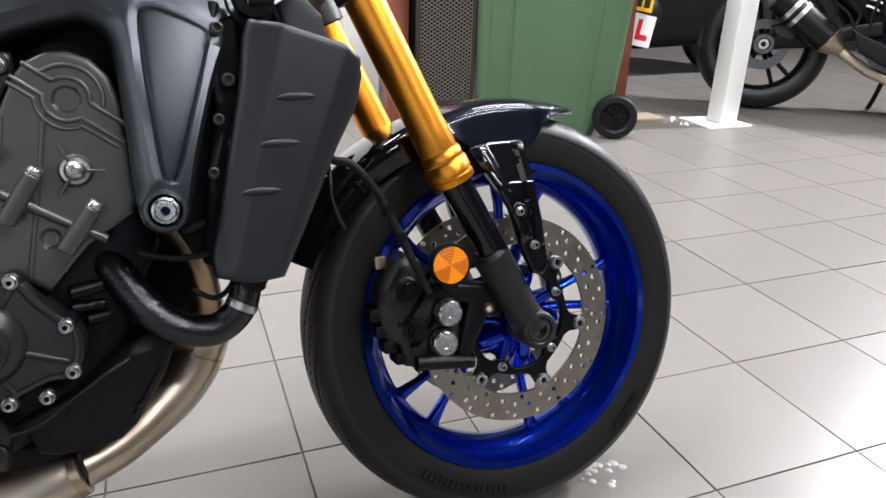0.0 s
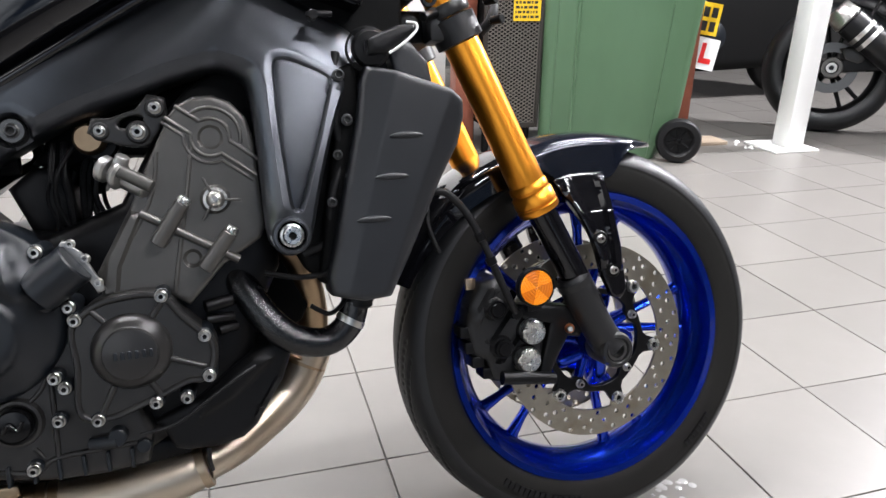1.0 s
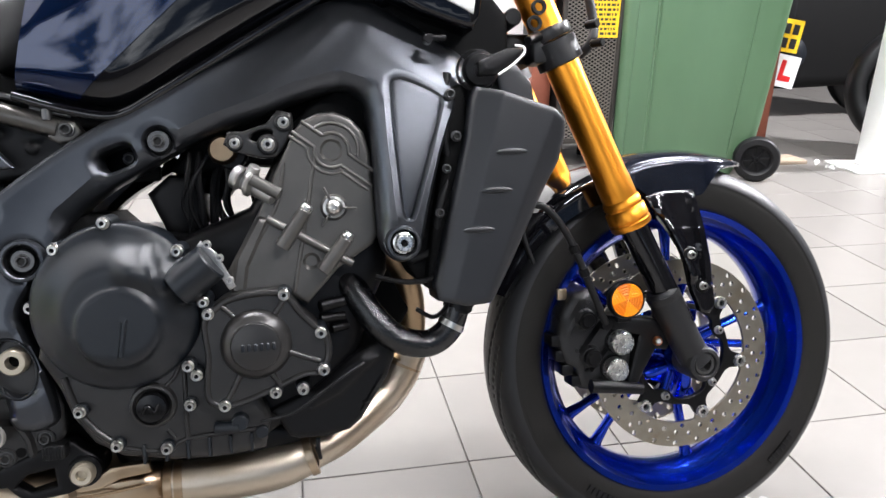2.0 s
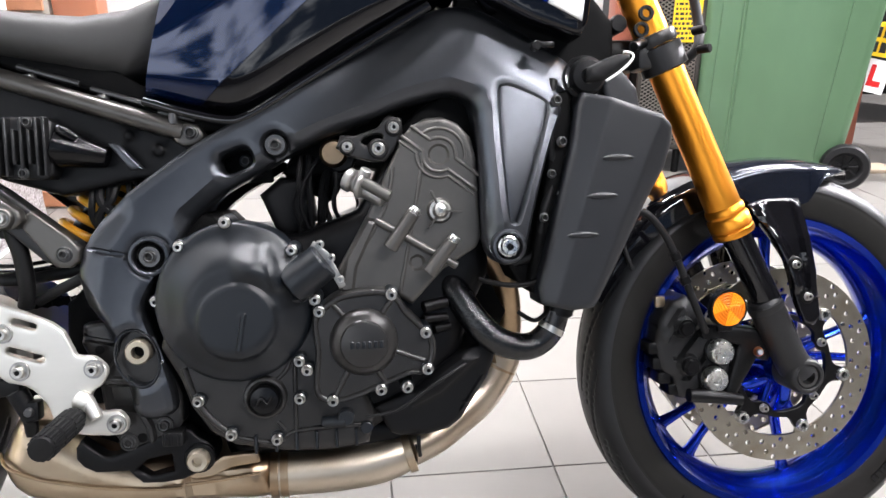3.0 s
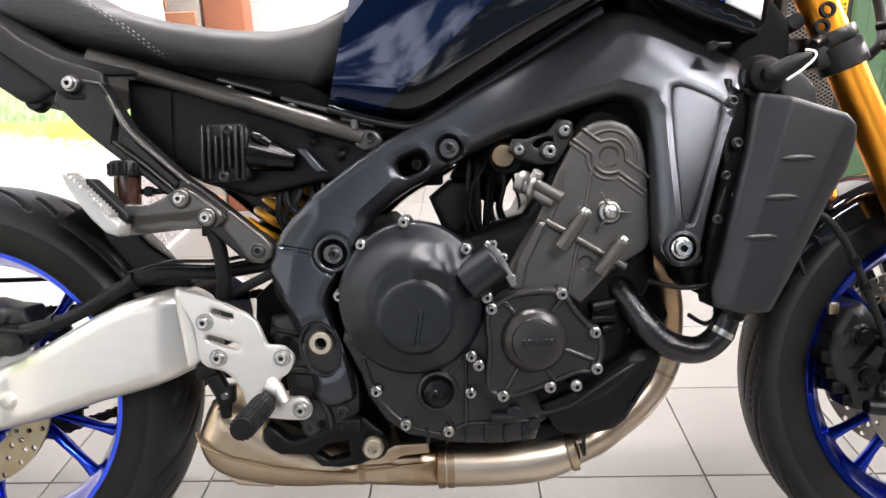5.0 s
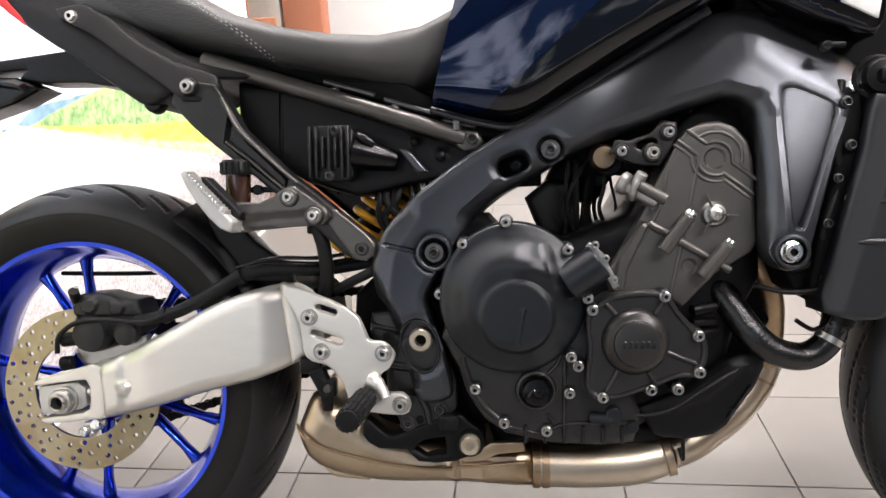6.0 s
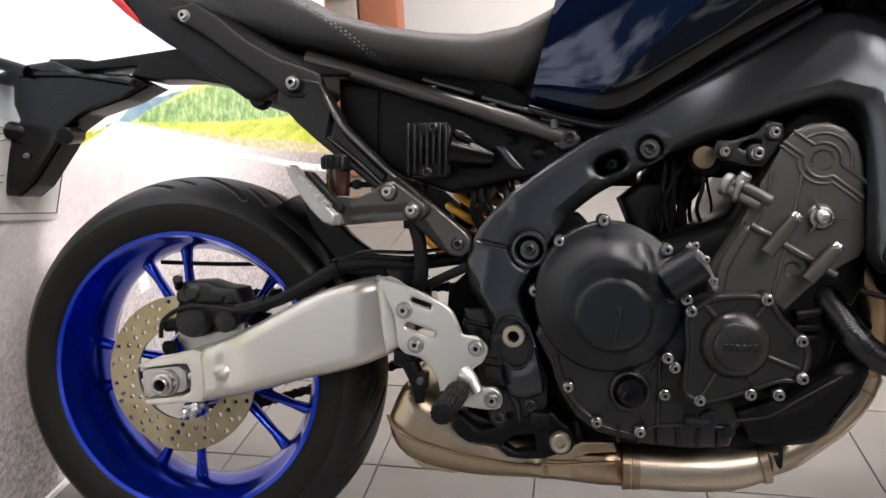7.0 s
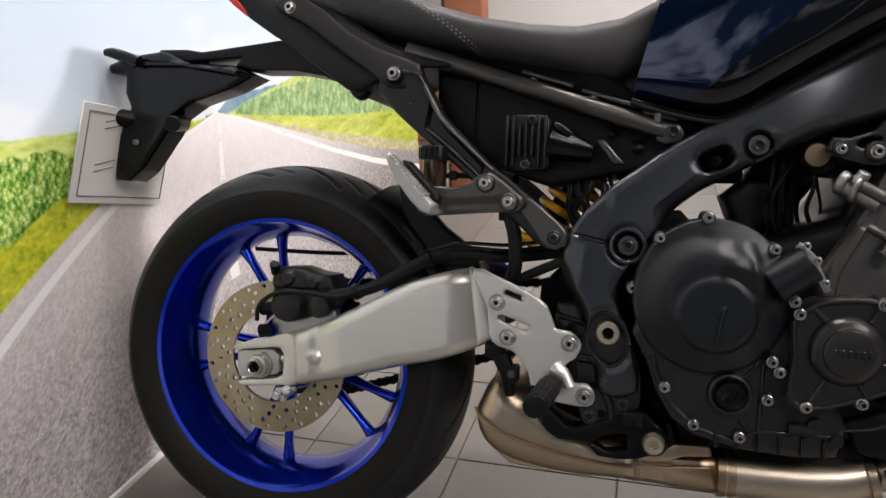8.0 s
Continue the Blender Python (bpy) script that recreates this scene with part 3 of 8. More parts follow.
front_wheel = wheel("front_wheel", FW, 0.0, 0.0495, 0.2285, front_tyre, tread(13, 0.060, 1.9, 0.10, 0.74, 0.295), 0.2675, 5, 10.5, bike, 0.0080, 0.052, 0.060)
rear_wheel = wheel("rear_wheel", RW, -0.008, 0.073, 0.2285, rear_tyre, tread(15, 0.090, 1.35, 0.10, 0.72, 0.305), 0.266, 39, 11.5, bike, 0.0080, 0.062, 0.070)

rows_of_holes = ((0.16, 0.0), (0.50, 0.17), (0.84, 0.34), (0.30, 0.50), (0.68, 0.66), (0.86, 0.83), (0.42, 0.83))
brake_disc("brake_disc", FW, -0.0635, 0.149, 0.110, front_wheel, rows_of_holes, "drilled steel front brake disc")
brake_disc("brake_disc", FW, 0.0635, 0.149, 0.110, front_wheel, rows_of_holes, "drilled steel front brake disc")
brake_disc("brake_disc", RW, -0.090, 0.1225, 0.074, rear_wheel, rows_of_holes, "drilled brownish steel rear brake disc", mat=M_DISC_REAR)


# ---- frame ----
frame_field = field([(0.544, 0.513, 0.152), (0.70, 0.647, 0.134), (0.983, 0.512, 0.206), (1.03, 0.60, 0.198), (0.95, 0.60, 0.194), (0.92, 0.80, 0.160), (1.08, 0.74, 0.160),
                     (0.52, 0.31, 0.150), (0.47, 0.45, 0.155), (0.60, 0.60, 0.142), (0.80, 0.72, 0.144), (0.95, 0.72, 0.174), (1.02, 0.68, 0.184)])
frame_outline = [(0.458, 0.465), (0.465, 0.523), (0.501, 0.574), (0.56, 0.622), (0.62, 0.662), (0.695, 0.702), (0.769, 0.743), (0.841, 0.784), (0.901, 0.815), (0.94, 0.822), (0.975, 0.814),
                 (1.017, 0.790), (1.054, 0.768), (1.089, 0.744), (1.082, 0.713), (1.058, 0.666), (1.040, 0.621), (1.020, 0.558), (1.009, 0.516), (0.998, 0.495), (0.981, 0.488), (0.964, 0.497), (0.957, 0.52),
                 (0.955, 0.609), (0.951, 0.676), (0.941, 0.697), (0.917, 0.704), (0.868, 0.692), (0.825, 0.676), (0.766, 0.656), (0.722, 0.636), (0.684, 0.615), (0.632, 0.587),
                 (0.594, 0.555), (0.578, 0.531), (0.563, 0.502), (0.549, 0.484), (0.533, 0.455), (0.537, 0.430), (0.551, 0.395), (0.561, 0.358), (0.566, 0.325), (0.557, 0.312), (0.533, 0.306), (0.514, 0.315),
                 (0.506, 0.345), (0.495, 0.392), (0.480, 0.432)]


def oval(cx, cz, a, b, turn=0.0, n=20):
    c, s = math.cos(radians(turn)), math.sin(radians(turn))
    return [(cx + a * math.cos(t) * c - b * math.sin(t) * s, cz + a * math.cos(t) * s + b * math.sin(t) * c) for t in np.linspace(0, 2 * math.pi, n, endpoint=False)]


panel = [(0.988, 0.706), (1.000, 0.706), (1.038, 0.688), (1.040, 0.678), (1.022, 0.622), (0.998, 0.548), (0.992, 0.541), (0.986, 0.548)]
inner_edge = [(0.594, 0.555), (0.632, 0.587), (0.684, 0.615), (0.722, 0.636), (0.766, 0.656), (0.825, 0.676), (0.868, 0.692), (0.917, 0.704), (0.945, 0.694), (0.951, 0.676), (0.955, 0.609), (0.957, 0.52)]
panel_hole = [(0.984, 0.703), (0.990, 0.710), (1.003, 0.708), (1.036, 0.692), (1.042, 0.683), (1.038, 0.668), (1.022, 0.618), (0.999, 0.550), (0.993, 0.542), (0.988, 0.549), (0.985, 0.60), (0.983, 0.66)]
top_edge = [(0.70, 0.706), (0.769, 0.745), (0.841, 0.787), (0.901, 0.819), (0.94, 0.828), (0.975, 0.820), (1.017, 0.796), (1.054, 0.774), (1.10, 0.745)]
inner_chamfer = lambda x, z: -0.016 * np.clip(1 - line_dist(x, z, inner_edge) / 0.021, 0, 1)
inner_chamfer.guides = offset_points(inner_edge, (0.021, -0.021, 0.0225, -0.0225, 0.0195, -0.0195), 0.004)
upper_slope = lambda x, z: -0.036 * smooth01((x - 0.72) / 0.16) * np.clip(1 - line_dist(x, z, top_edge) / 0.090, 0, 1) ** 1.8
frame_feats = [inner_chamfer, upper_slope,
               ridge([(0.481, 0.523), (0.520, 0.515)], 0.004, -0.004),
               lambda x, z: -0.014 * np.clip(1 - line_dist(x, z, [(0.455, 0.475), (0.478, 0.432), (0.494, 0.392), (0.506, 0.340)]) / 0.016, 0, 1),
               lambda x, z: -0.010 * smooth01(1 - line_dist(x, z, [(0.455, 0.46), (0.465, 0.52), (0.50, 0.572)]) / 0.030)]
RINGS = ((0.983, 0.512, 0.205, 0.0168, 0.0215, "bright"), (0.544, 0.513, 0.153, 0.0195, 0.0245, "dark"), (0.700, 0.647, 0.136, 0.0150, 0.0, "dark"))
ring_holes = [oval(x, z, r, r, 0, 28) for x, z, out, r, r2, kind in RINGS] + [oval(0.522, 0.387, 0.0235, 0.034, 14, 32), spline(panel_hole, True, 6)]
slot = [(0.650 + 0.0205 * math.copysign(abs(math.cos(t)) ** 0.6, math.cos(t)) * 0.93 - 0.0125 * math.copysign(abs(math.sin(t)) ** 0.6, math.sin(t)) * 0.37, 0.628 + 0.0205 * math.copysign(abs(math.cos(t)) ** 0.6, math.cos(t)) * 0.37 + 0.0125 * math.copysign(abs(math.sin(t)) ** 0.6, math.sin(t)) * 0.93) for t in np.linspace(0, 2 * math.pi, 28, endpoint=False)]
for side in (-1, 1):
    part("frame", plate(spline(frame_outline, True, 3), frame_field, 0.035, 0.012, 0.0035, frame_feats, [slot] + ring_holes, side), M_FRAME, bike, "satin dark grey cast aluminium twin-spar frame", angle=30)
panel_wide = [(1.010 + (x - 1.010) * 1.08, 0.640 + (z - 0.640) * 1.03) for x, z in panel_hole]
part("frame_panel", plate(spline(panel_wide, True, 4), lambda x, z: frame_field(x, z) - 0.010 + 0.05 * (z - 0.625), 0.006, 0.001, 0.006), M_FRAME, bike)
part("steering_head", lathe([(0.032, -0.09), (0.036, -0.085), (0.036, 0.085), (0.032, 0.09)], (1.135, 0, 0.80), (-0.38, 0, 0.925), 32), M_FRAME, bike)

# ---- engine ----
engine = part("engine", plate([(0.56, 0.36), (0.60, 0.30), (0.64, 0.275), (0.80, 0.262), (0.87, 0.30), (0.93, 0.36), (0.945, 0.42), (0.972, 0.47), (0.972, 0.54), (0.955, 0.62), (0.90, 0.655), (0.84, 0.63), (0.80, 0.56),
                               (0.72, 0.53), (0.64, 0.54), (0.58, 0.51), (0.555, 0.45)], 0.135, 0.27, 0.02, 0.012), M_BLACK, bike, "dark grey three-cylinder engine")
case = [(0.553, 0.40), (0.575, 0.358), (0.585, 0.325), (0.606, 0.292), (0.636, 0.272), (0.695, 0.260), (0.754, 0.257), (0.803, 0.262), (0.812, 0.300), (0.80, 0.335), (0.75, 0.40), (0.74, 0.46), (0.65, 0.50), (0.57, 0.47)]
part("crankcase", plate(case, 0.165, 0.05, 0.008, 0.006), M_CASE, engine)
for line, r in (([(0.580, 0.375), (0.591, 0.338), (0.609, 0.309), (0.634, 0.287)], 0.0042), ([(0.636, 0.284), (0.687, 0.273), (0.712, 0.286), (0.795, 0.289)], 0.0030), ([(0.714, 0.372), (0.713, 0.330), (0.712, 0.287)], 0.0030), ([(0.690, 0.300), (0.698, 0.288)], 0.0026),
                ([(0.690, 0.352), (0.703, 0.365), (0.709, 0.378)], 0.0026)):
    part("case_rib", tube([(x, -0.1655, z) for x, z in line], r, 10), M_CASE, engine)
part("filler_bezel", lathe([(0.0185, 0.004), (0.0195, -0.006), (0.0225, -0.0085), (0.0255, -0.0075), (0.0275, 0.0), (0.028, 0.004)], (0.676, -0.165, 0.332), seg=40), M_CASE, engine)
clutch_dome = lambda x, z: 0.026 * smooth01((0.097 - np.hypot(x - 0.648 + 0.2 * (0.454 - z) * 0, z - 0.450)) / 0.050)
clutch_dome.guides = np.concatenate([np.array(oval(0.648, 0.450, r, r, 0, 70)) for r in (0.050, 0.058, 0.066, 0.074, 0.082)])
clutch = plate(oval(0.647, 0.454, 0.0955, 0.099, 0, 72), 0.176, 0.06, 0.007, 0.0036,
               [clutch_dome, disc_step((0.652, 0.434), 0.046, 0.005, 0.006), ridge([(0.700, 0.475), (0.690, 0.520)], 0.008, 0.004), ridge([(0.653, 0.402), (0.660, 0.442)], 0.0035, 0.003),
                lambda x, z: 0.010 * smooth01(1 - seg_dist(x, z, (0.672, 0.500), (0.715, 0.490)) / 0.030)])
part("clutch_cover", clutch, M_COVER, engine, "satin black round clutch cover")
gen = [(0.739, 0.430), (0.755, 0.449), (0.777, 0.460), (0.822, 0.464), (0.844, 0.455), (0.857, 0.436), (0.877, 0.414), (0.890, 0.398), (0.889, 0.372), (0.876, 0.355), (0.858, 0.354), (0.819, 0.339), (0.775, 0.324), (0.748, 0.325), (0.737, 0.341), (0.741, 0.388)]
gen_s = spline(gen, True, 4)
rim_line = [tuple(p) for p in gen_s]
gen_cover = part("generator_cover", plate(gen_s, 0.184, 0.055, 0.003, 0.006), M_CASE, engine, "dark grey generator cover with a round raised cap")
inset = [tuple(np.array(p) + (np.array((0.806, 0.396)) - np.array(p)) * 0.065) for p in gen_s]
part("cover_rim", tube([(x, -0.1835, z) for x, z in inset + inset[:1]], 0.0042, 10, smooth_path=False, caps=False, flat=0.8), M_CASE, gen_cover)
cap_c = (0.801, -0.184, 0.399)
part("round_cap", lathe([(0, -0.0185), (0.0255, -0.0185), (0.0282, -0.0175), (0.0290, -0.0150), (0.0300, -0.0135), (0.0340, -0.0120), (0.0395, -0.0065), (0.0425, 0.0), (0.0425, 0.003)], cap_c, seg=72), M_CASE, gen_cover)
for p, q in (((0.838, 0.386), (0.876, 0.371)), ((0.777, 0.434), (0.764, 0.448)), ((0.780, 0.363), (0.764, 0.334)), ((0.825, 0.434), (0.838, 0.452)), ((0.817, 0.361), (0.827, 0.345))):
    part("cover_rib", rod((p[0], -0.184, p[1]), (q[0], -0.184, q[1]), 0.0038, 0.0034, 10), M_CASE, gen_cover)
block = [(0.862, 0.655), (0.872, 0.666), (0.890, 0.675), (0.910, 0.676), (0.930, 0.668), (0.946, 0.650), (0.953, 0.625), (0.958, 0.523), (0.951, 0.509), (0.906, 0.481), (0.865, 0.438), (0.84, 0.455), (0.774, 0.455), (0.771, 0.485), (0.813, 0.557), (0.836, 0.606)]
CAM_END = (0.905, 0.6285)


def arc(r, a0, a1, n=14):
    return [(CAM_END[0] + r * math.cos(radians(a)), CAM_END[1] + r * math.sin(radians(a))) for a in np.linspace(a0, a1, n)]


part("cylinder_head", plate(block, 0.158, 0.06, 0.005, 0.0034,
                            [disc_step(CAM_END, 0.0125, -0.003, 0.003), disc_step((0.904, 0.558), 0.0155, 0.004, 0.003),
                             patch([(0.775, 0.46), (0.784, 0.50), (0.812, 0.55), (0.822, 0.545), (0.795, 0.49), (0.79, 0.46)], 0.006, 0.004), disc_step((0.873, 0.492), 0.009, -0.004, 0.004)]), M_ENGINE, engine, "grey painted cylinder head and timing cover")
ru, rn = Vector((0.801, 0, -0.599)), Vector((0.599, 0, 0.801))
cam = Vector((CAM_END[0], -0.158, CAM_END[1]))
for sgn, r, half, thick in ((1, 0.0215, 0.0085, 0.0026), (-1, 0.0215, 0.0085, 0.0026), (-1, 0.0290, 0.0150, 0.0022)):
    reach = math.sqrt(r * r - half * half)
    a1 = math.atan2(half, reach)
    path = [cam - ru * (0.050 if sgn > 0 else 0.052) + rn * (sgn * half)]
    for t in np.linspace(math.pi - a1, a1, 15):
        path.append(cam + ru * (r * math.cos(t)) + rn * (sgn * r * math.sin(t)))
    path.append(cam + ru * 0.066 + rn * (sgn * half))
    part("head_rib", tube(path, thick, 10, smooth_path=False), M_ENGINE, engine)
part("head_rib", tube([(x, -0.158, z) for x, z in arc(0.0335, -15, 128, 18)], 0.0024, 10, smooth_path=False), M_ENGINE, engine)
part("head_rib", tube([(0.822, -0.158, 0.548), (0.924, -0.158, 0.486)], 0.0052, 12, smooth_path=False), M_ENGINE, engine)
part("head_rib", tube([(0.884, -0.157, 0.622), (0.872, -0.157, 0.560), (0.850, -0.157, 0.455)], 0.0030, 10), M_ENGINE, engine)
part("head_rib", tube([(0.786, -0.157, 0.485), (0.833, -0.157, 0.560), (0.846, -0.157, 0.615)], 0.0028, 10), M_ENGINE, engine)
for a, b in (((0.869, 0.557), (0.838, 0.513)), ((0.917, 0.520), (0.886, 0.480))):
    boss = part("coolant_boss", rod((a[0], -0.178, a[1]), (b[0], -0.172, b[1]), 0.0085, 0.0095), M_ENGINE, engine)
    d = (Vector((a[0], -0.178, a[1])) - Vector((b[0], -0.172, b[1]))).normalized()
    part("boss_bolt", rod(Vector((a[0], -0.178, a[1])), Vector((a[0], -0.178, a[1])) + d * 0.007, 0.0078, 0.007, 14), M_BRIGHT, boss)
plug = part("plug", lathe([(0, -0.004), (0.0025, -0.004), (0.003, -0.009), (0.006, -0.0085), (0.0095, -0.005), (0.0105, -0.001), (0.0105, 0.001), (0.0135, 0.0015), (0.0135, 0.008)], (0.904, -0.166, 0.558), seg=28), M_BOLT, engine, "bright steel domed plug")

bolts = [(0.640, 0.553, 0.178), (0.718, 0.516, 0.180), (0.584, 0.525, 0.172), (0.552, 0.459, 0.165), (0.597, 0.335, 0.176), (0.634, 0.290, 0.176), (0.689, 0.280, 0.176), (0.721, 0.379, 0.182), (0.730, 0.367, 0.182),
         (0.719, 0.330, 0.176), (0.743, 0.454, 0.180), (0.748, 0.440, 0.186), (0.837, 0.457, 0.188), (0.879, 0.361, 0.190), (0.853, 0.339, 0.188), (0.820, 0.338, 0.188), (0.760, 0.328, 0.188), (0.878, 0.407, 0.188)]
for x, z, out in bolts:
    part("bolt_boss", rod((x, -out + 0.045, z), (x, -out + 0.001, z), 0.0095, 0.0085), M_COVER, engine)
    shared("bolt", BOLT, engine, pose(x, -out, z))
for x, z, out, r, r2, kind in RINGS:
    if r2:
        part("boss_ring", lathe([(r - 0.001, 0.012), (r - 0.0005, -0.002), (r + 0.001, -0.0035), (r2 - 0.001, -0.003), (r2, -0.001), (r2 + 0.001, 0.008)], (x, -out, z), seg=48), M_FRAME, bike)
    # disc closing the recess, coloured as dark as the shade inside
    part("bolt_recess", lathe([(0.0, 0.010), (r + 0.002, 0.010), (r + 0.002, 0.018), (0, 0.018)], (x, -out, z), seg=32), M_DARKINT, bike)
    if kind == "bright":
        shared("bolt", BOLT_BRIGHT, bike, pose(x, -out + 0.0045, z) @ Matrix.Scale(1.22, 4))
    else:
        part("bolt_washer", lathe([(0.004, 0.002), (0.0125, 0.002), (0.013, 0.004), (0.013, 0.010)], (x, -out, z), seg=28), M_BOLT_DARK, bike)
        shared("bolt", BOLT_DARK, bike, pose(x, -out + 0.003, z))
# near-black box added behind the slot for the darkness seen through it
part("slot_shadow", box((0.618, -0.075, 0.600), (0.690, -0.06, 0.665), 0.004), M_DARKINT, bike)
shared("bolt", BOLT_DARK, bike, pose(0.655, -0.075, 0.630))

# ---- exhaust, fairings, radiator ----
chin = [(0.808, 0.303), (0.820, 0.289), (0.831, 0.266), (0.845, 0.261), (0.880, 0.260), (0.910, 0.266), (0.927, 0.279), (0.946, 0.308), (0.962, 0.330), (0.973, 0.357), (0.975, 0.372), (0.957, 0.381), (0.928, 0.370), (0.905, 0.355), (0.867, 0.326)]
part("lower_cowl", plate(chin, 0.145, 0.10, 0.008, 0.005, [ridge([(0.926, 0.292), (0.955, 0.335)], 0.0025, 0.003), ridge([(0.930, 0.303), (0.942, 0.306)], 0.0018, 0.0025), patch([(0.868, 0.322), (0.905, 0.350), (0.93, 0.365), (0.95, 0.36), (0.90, 0.318), (0.86, 0.30)], 0.004, 0.006)]), M_SATIN, bike, "matt black lower engine cowl")
part("coolant_hose", tube([(0.905, -0.09, 0.478), (0.922, -0.125, 0.455), (0.949, -0.145, 0.41), (0.979, -0.15, 0.382), (1.018, -0.15, 0.373), (1.046, -0.15, 0.390), (1.058, -0.15, 0.42), (1.062, -0.15, 0.45)], [0.0185, 0.0190, 0.0190, 0.0185, 0.0180, 0.0175, 0.0170, 0.0165], 20), M_HOSE, bike, "thick black coolant hose")
rad = [(1.085, 0.701), (1.118, 0.693), (1.183, 0.671), (1.200, 0.657), (1.200, 0.636), (1.191, 0.604), (1.165, 0.562), (1.12, 0.475), (1.094, 0.429), (1.061, 0.427), (1.024, 0.436), (1.022, 0.457), (1.044, 0.538), (1.070, 0.635), (1.078, 0.683)]
rad_feats = [lambda x, z: -0.35 * np.maximum(0, x - 1.135 - (z - 0.55) * 0.42) , lambda x, z: -0.42 * np.maximum(0, 1.0725 + (z - 0.54) * 0.30 - x)]
for side in (-1, 1):
    part("radiator_cover", plate(rad, 0.205, 0.05, 0.006, 0.0035, rad_feats, side=side), M_RADCOVER, bike, "charcoal plastic radiator side cover with three vents")
def vent_lip(x, z, y):
    secs = []
    for q in np.linspace(-0.99, 0.99, 15):
        r = 0.0040 * math.sqrt(1 - q * q)
        secs.append([(x + 0.0205 * q, y + 0.75 * r * math.sin(t), z + r * math.cos(t) - 0.001 * q * q) for t in np.linspace(0, 2 * math.pi, 12, endpoint=False)])
    return loft(secs)


for x, z in ((1.124, 0.618), (1.103, 0.571), (1.078, 0.523)):
    part("vent_lip", vent_lip(x, z, -0.2052), M_RADCOVER, bike)
part("radiator", plate([(1.03, 0.46), (1.06, 0.45), (1.13, 0.68), (1.10, 0.69)], 0.19, 0.38, 0.004, 0.02), M_BLACK, bike, "black radiator core")

# ---- fork and front mudguard ----
for side in (-1, 1):
    y = side * 0.105
    leg = part("fork_leg", lathe([(0.018, 0.0), (0.0245, 0.002), (0.0245, 0.34), (0.0253, 0.345), (0.0253, 0.375)], (1.1664, y, 0.890), (0.4027, 0, -0.9153), 48), M_GOLD, bike, "gold anodised upside-down fork tube")
    part("fork_collar", lathe([(0.0253, 0.0), (0.0275, 0.003), (0.0280, 0.010), (0.0268, 0.0115), (0.0268, 0.014), (0.0295, 0.017), (0.0300, 0.0315), (0.0285, 0.033), (0.0285, 0.035), (0.0300, 0.0365), (0.0300, 0.043), (0.0285, 0.045), (0.020, 0.0455)],
                              (1.3165, y, 0.5488), (0.4027, 0, -0.9153), 48), M_GOLD, leg)
    part("fork_slider", rod((1.325, y, 0.53), (1.412, y, 0.355), 0.0205, 0.0205, 32), M_GLOSS, leg)
    part("fork_clamp", joined(lathe([(0.0248, -0.024), (0.032, -0.022), (0.0325, 0.010), (0.0248, 0.012)], (1.2235, y, 0.760), (-0.4027, 0, 0.9153), 40), box((1.185, y - 0.02, 0.738), (1.217, y + 0.02, 0.782), 0.006)), M_FOOT, leg)
    part("clamp_ring", lathe([(0.0248, -0.009), (0.0300, -0.008), (0.0310, -0.005), (0.0310, 0.005), (0.0300, 0.008), (0.0248, 0.009)], (1.2150, y, 0.7795), (-0.4027, 0, 0.9153), 40), M_CASE, leg)
    part("fork_foot", joined(tube([(1.378, y, 0.412), (1.384, y, 0.400), (1.402, y, 0.362), (1.425, y, 0.318), (1.437, y, 0.300)], [0.0215, 0.0248, 0.0245, 0.0240, 0.026], 24),
                             lathe([(0.0205, -0.004), (0.0255, -0.003), (0.0255, 0.006), (0.0235, 0.009)], (1.3825, y, 0.4025), (0.42, 0, -0.907), 32)), M_FOOT, leg)
    part("axle_clamp", lathe([(0.0175, 0.010), (0.0175, 0.0295), (0.019, 0.031), (0.0235, 0.030), (0.0265, 0.026), (0.0265, -0.02), (0.02, -0.022)], (1.437, side * 0.098, 0.298), (0, side, 0), 36), M_FOOT, leg)
    ax_end = part("axle_end", lathe([(0.0098, 0.016), (0.0100, 0.0275), (0.0112, 0.029), (0.0155, 0.029), (0.0168, 0.027), (0.0168, 0.010)], (1.437, side * 0.098, 0.298), (0, side, 0), 6 * 4), M_SOCKET, leg, "dark steel axle end with a hexagon socket")
    part("hexagon_socket", lathe([(0, 0.017), (0.0094, 0.017), (0.0110, 0.0293)], (1.437, side * 0.098, 0.298), (0, side, 0), 6), M_BOLT_DARK, ax_end, smooth=False)
refl = part("reflector", lathe([(0.0, 0.0), (0.029, 0.0), (0.0305, -0.006), (0.0325, -0.006), (0.034, -0.002), (0.034, 0.006)], (1.312, -0.128, 0.405), seg=40), M_SATIN, bike, "round amber side reflector in a black rim")
refl.matrix_basis = Matrix.Translation((1.312, -0.128, 0.405)) @ Matrix.Scale(0.82, 4) @ Matrix.Translation((-1.312, 0.128, -0.405))
